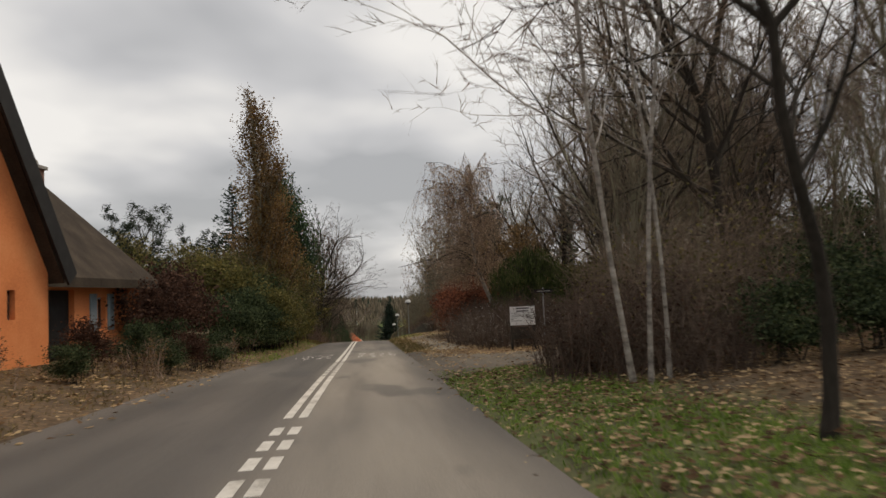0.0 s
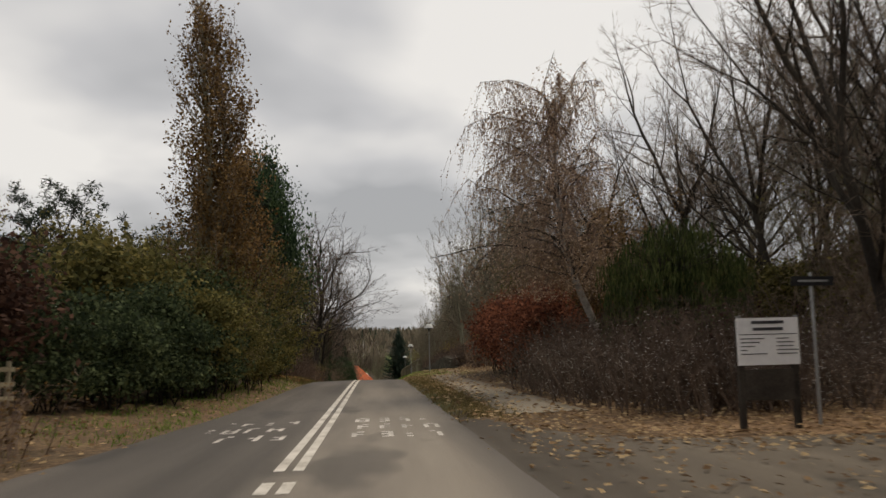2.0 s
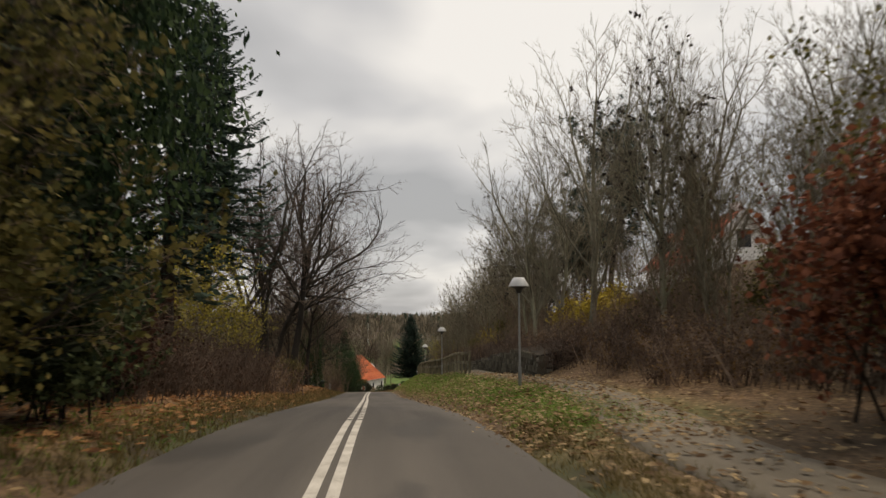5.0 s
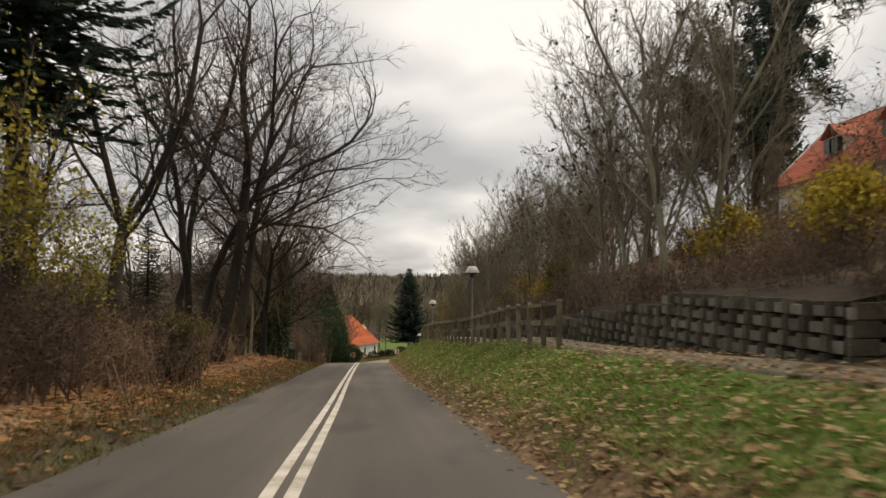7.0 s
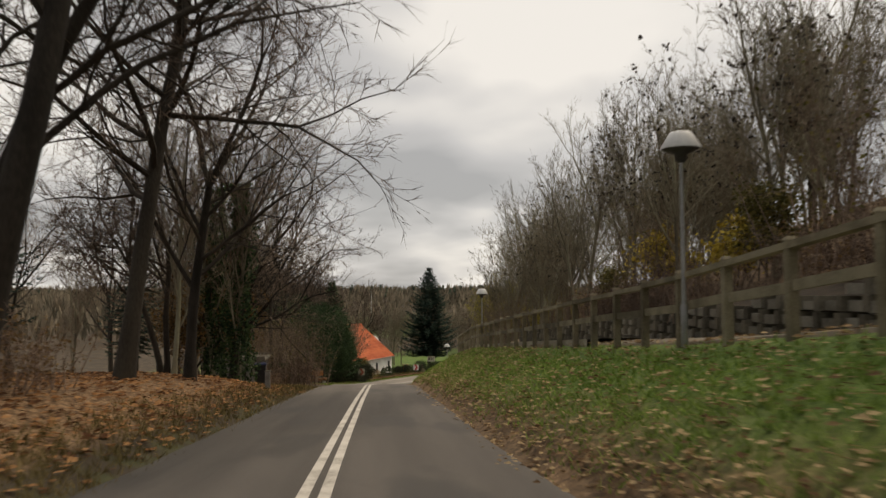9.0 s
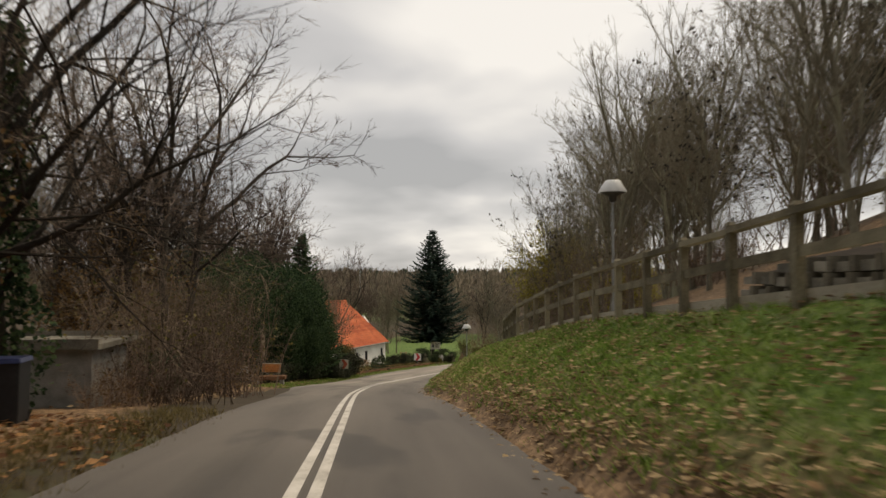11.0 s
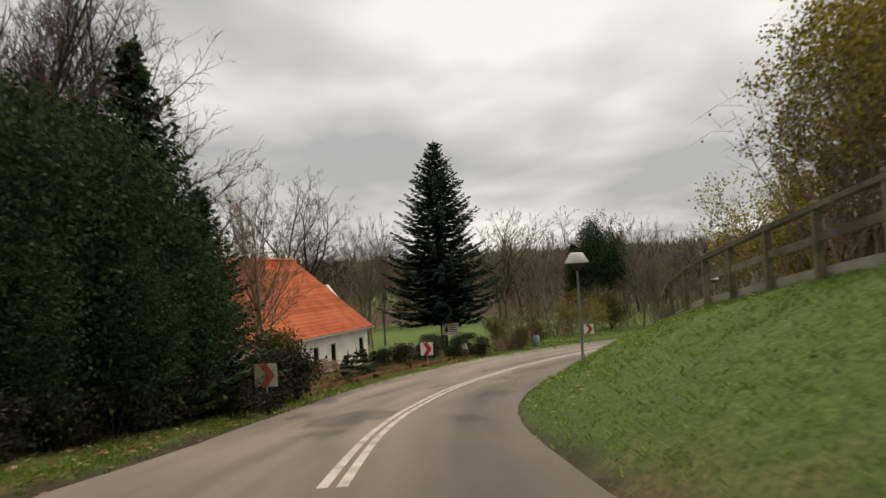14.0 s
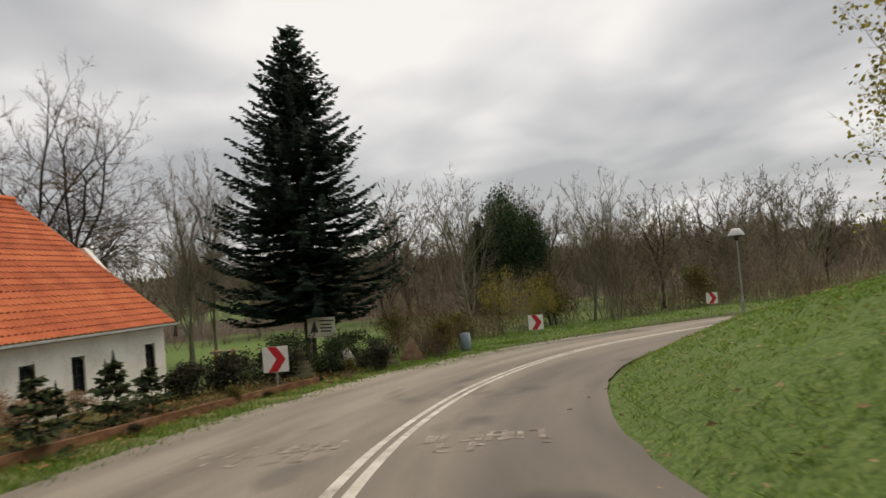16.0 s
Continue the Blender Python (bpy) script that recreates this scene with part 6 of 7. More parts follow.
BROAD = bare_tree("tall dark tree with a broad crown of long drooping branches", 19.5, 149, M_BARK, M_TWIGD, radius=0.22, clear=0.42, limbs=12, angle=1.0, lift=0.03, lean=-0.05, stem=0.62, reach=0.8, fine=1.2, wob=1.5, wide=1.35, heads=((0.4, -0.2, 0.9, 0.9, 0.75), (-0.4, 0.2, 0.9, 0.8, 0.6), (0.1, 0.5, 1.0, 0.8, 0.6)), boughs=((0.67, 0.95, 0.1, 0.0, 0.62, 0.34),))
ASHF = bare_tree("bare tree with a round crown in the distance", 13.0, 43, M_BARK, M_TWIG, radius=0.18, clear=0.4, limbs=5, angle=0.85, stem=0.38, fine=0.9, wide=3.2, wob=1.8)
DOMEF = bare_tree("bare tree with a dense round crown in the distance", 13.0, 143, M_BARKG, M_TWIGG, radius=0.2, clear=0.4, limbs=7, angle=0.95, stem=0.36, reach=0.8, fine=1.3, wide=2.6, wob=1.6)
GREYF = bare_tree("bare grey tree in the distance", 11.0, 44, M_BARKG, M_TWIGG, radius=0.14, clear=0.25, limbs=5, angle=0.65, lift=0.08, stem=0.4, fine=0.9, wide=3.2, wob=1.8)
BRUSH = thicket("bare brown thicket of thin stems", 3.2, 3.2, 51, M_TWIG, 200)
BRUSHR = thicket("bare reddish thicket of thin stems", 2.4, 2.8, 52, M_TWIGP, 260, M_AUTUMN, 1600, 0.06)
BRUSHL = thicket("tall bare thicket with a few withered leaves", 5.0, 3.6, 53, M_TWIG, 220, M_OLIVE, 600, 0.08)
BRUSHF = thicket("bare brown scrub in the distance", 4.5, 4.5, 56, M_TWIG, 150)
BRUSHD = thicket("dense dark thorny hedge bush", 2.3, 2.6, 54, M_TWIGD, 390, M_PLUM, 900, 0.05, name="hedge_bush")
BRUSHW = thicket("dense brown hedge bush dotted with white berries", 2.3, 2.6, 57, M_TWIGD, 330, M_BERRY, 700, 0.022, name="hedge_bush")
EVER = shrub("dark green evergreen bush", 2.6, 3.0, 61, M_GREEN, 5200, 0.085)
EVERB = shrub("tall dark evergreen bush", 4.6, 4.0, 62, M_GREEN, 9000, 0.105, lobes=13)
FADE = shrub("bush with fading olive leaves", 3.2, 3.2, 63, M_OLIVE, 5200, 0.088)
PLUM = shrub("bush with dark red-brown leaves", 3.4, 3.6, 64, M_PLUM, 5600, 0.088, airy=0.35)
COPPER = shrub("copper-red beech hedge bush", 4.3, 3.6, 65, M_RED, 8000, 0.098, lobes=16, airy=0.3, name="hedge_bush")
YBUSH = shrub("bush with bright yellow leaves", 2.6, 2.6, 66, M_YELLOW, 2200, 0.12, airy=0.4)
LOWDARK = shrub("low dark clipped hedge bush", 1.3, 1.9, 67, M_HEDGE, 3600, 0.07, lobes=12, name="hedge_bush", depth=1.5)
YEW = fir("tall dark yew with dense foliage", 8.6, 6.2, 71, M_YEW, clear=0.02, density=1.15, droop=0.1, top=0.9, name="yew_tree", ragged=0.25)
YEWB = shrub("broad dark yew mass with dense foliage", 7.4, 5.6, 75, M_YEW, 22000, 0.095, lobes=20, name="yew_tree", category="tree", airy=0.2)
SPRUCE = fir("tall dark spruce with ragged drooping branches", 15.0, 6.5, 72, M_NEEDLE, clear=0.24, density=0.75, droop=0.36, top=0.7, ragged=0.34)
FIR = fir("large dark fir with layered spreading branches", 15.4, 9.8, 73, M_NEEDLE, clear=0.15, density=1.4, droop=0.2, top=0.86, ragged=0.24, gap=1.7)
FIRG = fir("dark fir standing behind the poplars", 12.6, 7.6, 176, M_PINE, clear=0.1, density=1.2, droop=0.18, top=0.8, ragged=0.26)
SMALLFIR = fir("young fir among the bushes", 1.7, 2.0, 74, M_GREEN, clear=0.04, density=0.75, droop=0.02, top=1.3, ragged=0.3)
PINE = bare_tree("pine with ragged dark needle clumps", 11.0, 42, M_BARK, M_PINE, radius=0.2, clear=0.55, limbs=7, angle=1.05, lift=0.04, fine=0.7, stem=0.6, reach=0.8, leaves=M_PINE, leaf_n=15000, leaf_s=0.06, stretch=5.0, clumps=0.4, name="pine_tree")

PINEB = bare_tree("broad dark pine with dense hanging needle clumps", 16.0, 142, M_BARK, M_PINE, radius=0.24, clear=0.4, limbs=9, angle=1.1, lift=0.0, fine=0.8, stem=0.65, reach=0.62, leaves=M_NEEDLE, leaf_n=26000, leaf_s=0.075, stretch=5.0, clumps=0.5, name="pine_tree")


def weeping_birch():
    r = random.Random(81)
    t = thing("weeping_birch", "weeping birch with a pale trunk and long hanging pinkish twigs", "tree")
    wood, limb, hang, leaf = Geo(), Geo(), Geo(), Geo()
    trunk = wander((0, 0, -0.2), (-0.1, 0, 1), 9.6, 12, 0.07, r, 0.05)
    wood.tube(trunk, [0.14 * (1 - 0.85 * k / 12) + 0.01 for k in range(13)], 8)
    for k in range(58):
        f = 0.34 + 0.66 * (k + r.random()) / 58
        i = min(int(f * 12), 11)
        a = trunk[i].lerp(trunk[i + 1], f * 12 - i)
        turn = k * 2.4 + r.gauss(0, 0.3)
        out = Vector((math.cos(turn) - 0.3, math.sin(turn), 0))
        p = wander(a, (out.x, out.y, r.uniform(0.8, 1.6)), (4.7 - 2.3 * f) * (0.45 + 0.62 * out.length) * r.uniform(0.75, 1.05), 8, 0.17, r, -0.13)
        limb.tube(p, [0.032 * (1.25 - f) * (1 - 0.85 * q / 8) + 0.005 for q in range(9)], 4)
        for j in range(46):
            s = 0.25 + 0.75 * r.random()
            q = min(int(s * 8), 7)
            b = p[q].lerp(p[q + 1], s * 8 - q)
            ln = min(r.uniform(0.7, 3.0), max(0.5, b.z - 2.6))
            d = Vector((r.gauss(0, 0.35), r.gauss(0, 0.35), -0.25))
            steps = [b]
            for _ in range(4):
                d = (d + Vector((r.gauss(0, 0.16), r.gauss(0, 0.16), -0.45))).normalized()
                steps.append(steps[-1] + d * (ln / 4))
            for k2 in range(4):
                hang.ribbon(steps[k2], steps[k2 + 1].lerp(steps[k2], -0.3), 0.009 - 0.0015 * k2, r)
            for _ in range(int(3 + ln * 3.2)):
                k2 = r.randrange(4)
                leaf.card(steps[k2].lerp(steps[k2 + 1], r.random()) + Vector((r.gauss(0, 0.05), r.gauss(0, 0.05), 0)), 0.05, r)
    part("trunk", wood, M_BIRCH, t, smooth=True)
    tagged(part("branchwork", limb, M_BARK, t), kind="stuff")
    tagged(part("hanging_twig_work", hang, M_TWIGP, t), kind="stuff")
    tagged(part("foliage", leaf, M_PALE, t), kind="stuff")
    return t


def weeping_shrub():
    r = random.Random(82)
    t = thing("weeping_willow", "small weeping tree with a green dome of hanging leaves", "tree")
    wood, leaf = Geo(), Geo()
    wood.tube(wander((0, 0, -0.2), (0, 0, 1), 3.6, 5, 0.05, r), [0.12, 0.1, 0.09, 0.08, 0.06, 0.04], 7)
    for k in range(240):
        turn, f = r.uniform(0, 6.28), r.random() ** 0.6
        top = Vector((math.cos(turn) * 2.3 * f, math.sin(turn) * 2.3 * f, 4.9 - 1.5 * f * f + r.gauss(0, 0.15)))
        ln = r.uniform(1.5, 3.4)
        wood.ribbon((0, 0, 3.3), top, 0.02, r)
        for _ in range(int(ln * 19)):
            s = r.random()
            q = top + Vector((r.gauss(0, 0.07), r.gauss(0, 0.07), -ln * s))
            leaf.spray(q, q + Vector((r.gauss(0, 0.05), r.gauss(0, 0.05), -r.uniform(0.18, 0.34))), 0.02, r)
    part("trunk", wood, M_BARK, t)
    tagged(part("foliage", leaf, M_WILLOW, t), kind="stuff")
    return t


def poplar(h, seed):
    r = random.Random(seed)
    t = thing("poplar", "tall columnar poplar with thinning brown and pale leaves", "tree")
    wood, limb, twig, leaf = Geo(), Geo(), Geo(), Geo()
    trunk = wander((0, 0, -0.2), (0, 0, 1), h, 14, 0.02, r, 0.05)
    wood.tube(trunk, [0.26 * (1 - 0.95 * k / 14) + 0.01 for k in range(15)], 8)
    tips = []
    for k in range(95):
        f = 0.06 + 0.88 * (k + r.random()) / 95
        i = min(int(f * 14), 13)
        a = trunk[i].lerp(trunk[i + 1], f * 14 - i)
        turn = r.uniform(0, 6.28)
        p = wander(a, (math.cos(turn) * 0.75, math.sin(turn) * 0.75, 1), h * 0.27 * (1.15 - 0.85 * f), 5, 0.07, r, 0.13)
        limb.tube(p, [0.04, 0.03, 0.022, 0.014, 0.008, 0.003], 4)
        for _ in range(22):
            s = r.random()
            q = min(int(s * 5), 4)
            b = p[q].lerp(p[q + 1], s * 5 - q)
            e = b + (Vector((r.gauss(0, 0.5), r.gauss(0, 0.5), 1)).normalized() * r.uniform(0.4, 1.1))
            twig.ribbon(b, e, 0.009, r)
            tips += [b.lerp(e, 0.5), e]
    for _ in range(22000):
        p = r.choice(tips)
        if r.random() < 1.15 - p.z / h * 0.95:
            leaf.card(p + Vector((r.gauss(0, 0.12), r.gauss(0, 0.12), r.gauss(0, 0.15))), 0.095 * r.uniform(0.7, 1.3), r)
    part("trunk", wood, M_BARKG, t, smooth=True)
    tagged(part("branchwork", limb, M_BARKG, t), kind="stuff")
    tagged(part("twig_work", twig, M_TWIGP, t), kind="stuff")
    tagged(part("foliage", leaf, M_AUTUMN, t), kind="stuff")
    return t


used = set()


def stand(ob, x, y, size=1.0, tall=None, label="", turn=None):
    """Sets a kind of plant at a place; the first time it is the plant itself, then a copy."""
    turn = R4.uniform(0, 360) if turn is None else turn
    if 9.5 < x < 20.5 and 102 < y < 120:
        x += 12.5
    if ob.name not in used:
        used.add(ob.name)
        placed(ob, x, y, turn, size, None, tall)
        return ob
    return again(ob, x, y, turn, size, tall, label)


YSMALL = bare_tree("small tree with olive-yellow leaves", 7.0, 47, M_BARKG, M_TWIG, trunks=2, radius=0.09, clear=0.25, limbs=4, angle=0.8, lift=0.05, stem=0.4, fine=0.7, leaves=M_OLIVEY, leaf_n=3000, leaf_s=0.1, name="autumn_tree")
# right side, by the junction
stand(OAK, 3.44, 6.84, 1.0, turn=0)
BIRCHL = bare_tree("slim pale-barked birch leaning over the verge", 14.0, 140, M_BIRCH, M_TWIG, radius=0.052, clear=0.5, limbs=6, angle=0.85, lift=0.03, stem=0.6, lean=-0.13, reach=0.9, fine=0.8)
stand(BIRCHL, 3.24, 12.8, 1.0, turn=0)
BIRCHV = bare_tree("slim upright pale-barked birch", 13.5, 141, M_BIRCH, M_TWIG, radius=0.042, clear=0.5, limbs=6, angle=0.8, lift=0.1, stem=0.6, lean=0.03, reach=0.8, fine=0.8)
stand(BIRCHV, 3.42, 12.5, 1.0, turn=0)
stand(BIRCHV, 3.86, 12.9, 0.95, turn=200)
for x, y, s in ((7.2, 18.5, 0.9), (17, 22, 1.0), (20, 16, 1.1), (9.5, 38, 1.0), (13, 44, 1.05), (16, 36, 1.0)):
    stand(ASH if R4.random() < 0.6 else ASH2, x, y, s)
for x, y, s in ((8.5, 14, 1.1), (13, 25, 1.2), (16, 18, 1.2), (10, 30, 1.0), (18, 30, 1.3), (22, 25, 1.2), (24, 34, 1.3)):
    stand(ASH if R4.random() < 0.5 and y < 20 else POLEY, x, y, s)
for x, y, s in ((3.0, 14.6, 0.7), (3.8, 15.2, 0.9), (2.7, 15.8, 0.55), (4.6, 14.3, 0.9), (3.4, 16.9, 0.8), (4.4, 17.8, 1.0), (5.6, 15.6, 0.85), (4.6, 12.9, 0.5), (6.4, 17.2, 0.95), (5.4, 18.8, 0.9)):
    stand(BRUSHD, x, y, s)
for k in range(16):
    a = R4.uniform(6.2, 26)
    y = R4.uniform(14.5, 18.5) if a < 13 else R4.uniform(10, 36)
    p = beside(y, a)
    stand(R4.choice((BRUSH, BRUSHL, BRUSHD)), p[0], p[1], R4.uniform(0.6, 0.95))
for x, y in ((4.9, 15.3), (5.6, 16.6), (6.0, 14.6), (7.4, 17.4), (5.0, 14.2)):
    stand(BRUSHL, x, y, R4.uniform(0.55, 0.75))
for x, y in ((4.8, 19.4), (5.2, 21.6), (5.7, 23.4), (5.9, 25.2), (7.0, 26.8), (8.2, 28.4), (9.6, 30.0), (11.2, 31.6)):
    stand(BRUSHL, x, y, R4.uniform(0.55, 0.75))
    stand(BRUSHD, x + 1.9, y - 1.3, R4.uniform(0.8, 1.0))
for x, y, ob, s in ((5.0, 20.5, GREY, 0.95), (7.2, 24.0, ASH, 0.8), (9.2, 27.5, GREY, 1.0), (12, 29, ASH2, 0.9), (6.0, 13.0, EVER, 0.55), (7.6, 12.8, EVER, 0.6), (9.4, 13.6, EVER, 0.7), (11.5, 13.6, EVER, 0.7), (8.4, 16.2, EVER, 0.8), (12.5, 16.5, EVERB, 0.5), (10.5, 10.2, BRUSH, 0.7), (13.5, 9.0, EVER, 1.0), (8.8, 9.2, BRUSH, 0.6), (12, 36, FADE, 1.2), (17, 34, EVERB, 1.1), (20, 29, EVERB, 1.2), (22, 40, EVERB, 1.2), (27, 30, EVERB, 1.3), (15, 47, EVERB, 1.0), (18, 24, FADE, 1.5)):
    stand(ob, x, y, s)
# the wood behind the hedges
RW = random.Random(37)
for k in range(34):
    stand(RW.choice((BRUSHL, BRUSHL, BRUSHR, BRUSH, FADE)), RW.uniform(9, 30), RW.uniform(39, 60), RW.uniform(0.95, 1.35))
for k in range(9):
    stand(RW.choice((GREY, ASH, GREYP)), RW.uniform(9, 28), RW.uniform(40, 58), RW.uniform(0.85, 1.05))
# right side, the hedges beyond the junction
for y, u in ((33.4, 7.7), (34.3, 7.3), (33.8, 9.0), (32.9, 9.8), (34.4, 10.6), (33.0, 11.6), (32.4, 13.2), (34.0, 12.6)):
    p = beside(y, u)
    stand(BRUSHW, p[0], p[1], R4.uniform(0.8, 1.0))
for k in range(9):
    p = beside(35.2 + k * 1.25, 7.2 + R4.uniform(-0.2, 0.3) + (0.4 if k < 2 else 0))
    stand(BRUSHW, p[0], p[1], R4.uniform(0.85, 1.05))
    p = beside(35.2 + k * 1.25, 8.8 + R4.uniform(-0.2, 0.5))
    stand(BRUSHD, p[0], p[1], R4.uniform(0.95, 1.2))
for k in range(6):
    p = beside(48.6 + k * 2.5, 8.2 + R4.uniform(-0.15, 0.25))
    stand(COPPER, p[0], p[1], R4.uniform(0.9, 1.08))
for y, u, s in ((51, 13, 0.8), (55, 12, 0.85), (59, 11, 0.9), (63, 11.5, 0.9)):
    p = beside(y, u)
    stand(BROWN if R4.random() < 0.5 else OLIVE, p[0], p[1], s)
placed(weeping_birch(), 3.5, 44.0, 0, 1.06)
placed(weeping_shrub(), 5.0, 41.6, 0, 1.0)
for y, u in ((44, 17), (50, 15), (40, 19), (56, 14), (47, 19), (53, 18)):
    p = beside(y, u)
    stand(R4.choice((BRUSHD, FADE, BRUSHL)), p[0], p[1], R4.uniform(0.9, 1.2))
for x, y, ob, s in ((8.5, 52, ASH, 0.95), (7.5, 60, ASH, 0.85), (11, 47, ASH2, 1.0), (13, 55, ASH, 1.0), (9.5, 66, GREY, 1.0), (6.8, 70, GREY, 0.95), (15, 40, ASH2, 1.0), (5.4, 63.5, BROWN, 0.8)):
    stand(ob, x, y, s)
# right side, the slope above the footpath
for k in range(30):
    y = R4.uniform(62, 132)
    p = beside(y, R4.uniform(10.2, 22) if y > 78 else R4.uniform(9.0, 22))
    small = 82 < y < 97
    stand(R4.choice((BRUSH, BRUSHR) if small else (BRUSH, BRUSHR, BRUSHL, MULTI)), p[0], p[1], R4.uniform(0.5, 0.8) if small else R4.uniform(0.8, 1.2))
for k in range(24):
    y = R4.uniform(62, 168)
    p = beside(y, R4.uniform(10.0, 26))
    if (108 < p[1] < 140 and p[0] > 9) or 80 < y < 98:
        continue
    stand(R4.choice((GREY, GREY, GREYP, POLEY, MULTI)), p[0], p[1], R4.uniform(0.75, 1.15))
for k in range(30):
    y = R4.uniform(125, 200)
    p = beside(y, R4.uniform(11.5, 24) if y < 166 else R4.uniform(16, 26))
    stand(R4.choice((BRUSH, BRUSHL, MULTI, GREYP, BRUSHR)) if y < 166 else R4.choice((BRUSHL, BRUSH)), p[0], p[1], R4.uniform(0.8, 1.15))
for k in range(34):
    p = beside(R4.uniform(66, 104), R4.uniform(9.4, 19))
    stand(R4.choice((BRUSHR, BRUSH, BRUSHR)), p[0], p[1], R4.uniform(0.5, 0.8))
for y, u, s in ((98, 13, 1.0), (96, 15.5, 1.0), (128, 13, 1.2), (119, 12, 0.9)):
    p = beside(y, u)
    stand(YBUSH, p[0], p[1], s)
stand(YSMALL, -0.8, 192.0, 0.95)
for x, y, s in ((-4.8, 172, 0.95), (-3.6, 176.5, 1.0), (2.4, 192.0, 0.75), (0.0, 178, 1.0), (4.5, 195, 1.0)):
    stand(YELLOW, x, y, s)
stand(YEW, 25.0, 147.0, 1.1, 2.3)
stand(SPRUCE, 10, 140, 0.8)
stand(PINE, 6, 152, 0.9)
stand(PINEB, 6.2, 108.6, 1.0)

for y, u, ob, s in ((98, 10.8, GREY, 1.15), (103, 11.6, GREYP, 1.1), (109, 12.5, GREY, 0.95), (118, 12.5, FADE, 0.9), (124, 12.0, GREYP, 0.85), (130, 11.4, FADE, 0.7), (137, 11.4, GREY, 0.8), (143, 10.8, GREYP, 0.75),
                    (148, 9.8, BRUSHL, 0.75), (151, 10.2, GREY, 0.95), (154, 10.0, BRUSHL, 0.8), (158, 11.5, GREY, 0.9), (160, 10.2, BRUSHL, 0.8), (163, 10.6, GREYP, 0.85), (165, 10.2, BRUSHL, 0.8), (168, 11.0, YELLOW, 0.8), (170, 10.2, BRUSHL, 1.0), (150, 12.5, GREY, 0.9), (158, 13, GREY, 1.1), (166, 13.5, GREYP, 1.05), (174, 11.5, BRUSHL, 1.1), (178, 12.5, BRUSHL, 1.1),
                    (155, 15, GREY, 1.2), (162, 16, GREYP, 1.2), (170, 16, GREY, 1.1), (144, 14, GREY, 1.2), (138, 15, GREYP, 1.2)):
    p = beside(y, u)
    stand(ob, p[0], p[1], s)
for k in range(28):
    p = beside(85.5 + k * 1.5, R4.uniform(8.9, 10.2))
    stand(R4.choice((BRUSHR, BRUSHD, BRUSHD, BRUSH)), p[0], p[1], R4.uniform(0.55, 0.8))
stand(YBUSH, 2.2, 92.6, 0.95)
stand(GREY, 0.9, 87.0, 1.35)
stand(GREYP, 2.3, 79.6, 1.15)
stand(GREY, 4.6, 83.0, 1.1)
for k in range(13):
    p = beside(66 + k * 1.45, R4.uniform(8.8, 10.6))
    stand(BRUSHR if k % 2 else BRUSHD, p[0], p[1], R4.uniform(0.7, 0.95))
    p = beside(66 + k * 1.45, R4.uniform(11.5, 14.5))
    stand(R4.choice((BRUSHR, BRUSHL, FADE)), p[0], p[1], R4.uniform(0.8, 1.0))

# left side, gardens by the first house
placed(poplar(17.0, 91), -11.95, 50.6)
placed(poplar(16.2, 92), -11.1, 51.3)
stand(FIRG, -13.6, 61.0, 1.0)
for x, y, ob, s in ((-14.6, 34.6, PLUM, 1.3), (-17.0, 36.8, PLUM, 1.4), (-19.6, 37.0, EVERB, 1.1), (-15.4, 40.4, EVERB, 1.0), (-18.6, 43.0, EVERB, 1.1)):
    stand(ob, x, y, s)
for x, y, s in ((-27.5, 66, 1.15), (-30, 60, 0.95), (-24, 72, 1.0)):
    stand(PINE, x, y, s)
TALLSPRUCE = fir("tall dark spruce with a long bare trunk and drooping branches", 24.0, 9.2, 172, M_NEEDLE, clear=0.34, density=0.9, droop=0.42, top=0.6, ragged=0.36)
stand(SPRUCE, -21.6, 78.6, 1.13)
stand(TALLSPRUCE, -20.6, 96.8)
stand(SPRUCE, -16.6, 80.2, 1.15)
stand(YEWB, -13.7, 67.2, 0.95, 2.0)
stand(YEW, -14.6, 69.8, 0.7, 1.25)
stand(YEWB, -15.2, 64.6, 0.8, 1.5)
for x, y, s in ((-11.6, 49.5, 0.72), (-13.6, 51.0, 0.8), (-11.9, 60, 0.85), (-15.8, 56, 0.9), (-17.5, 62, 1.0)):
    stand(BROWN if R4.random() < 0.3 else OLIVE, x, y, s)
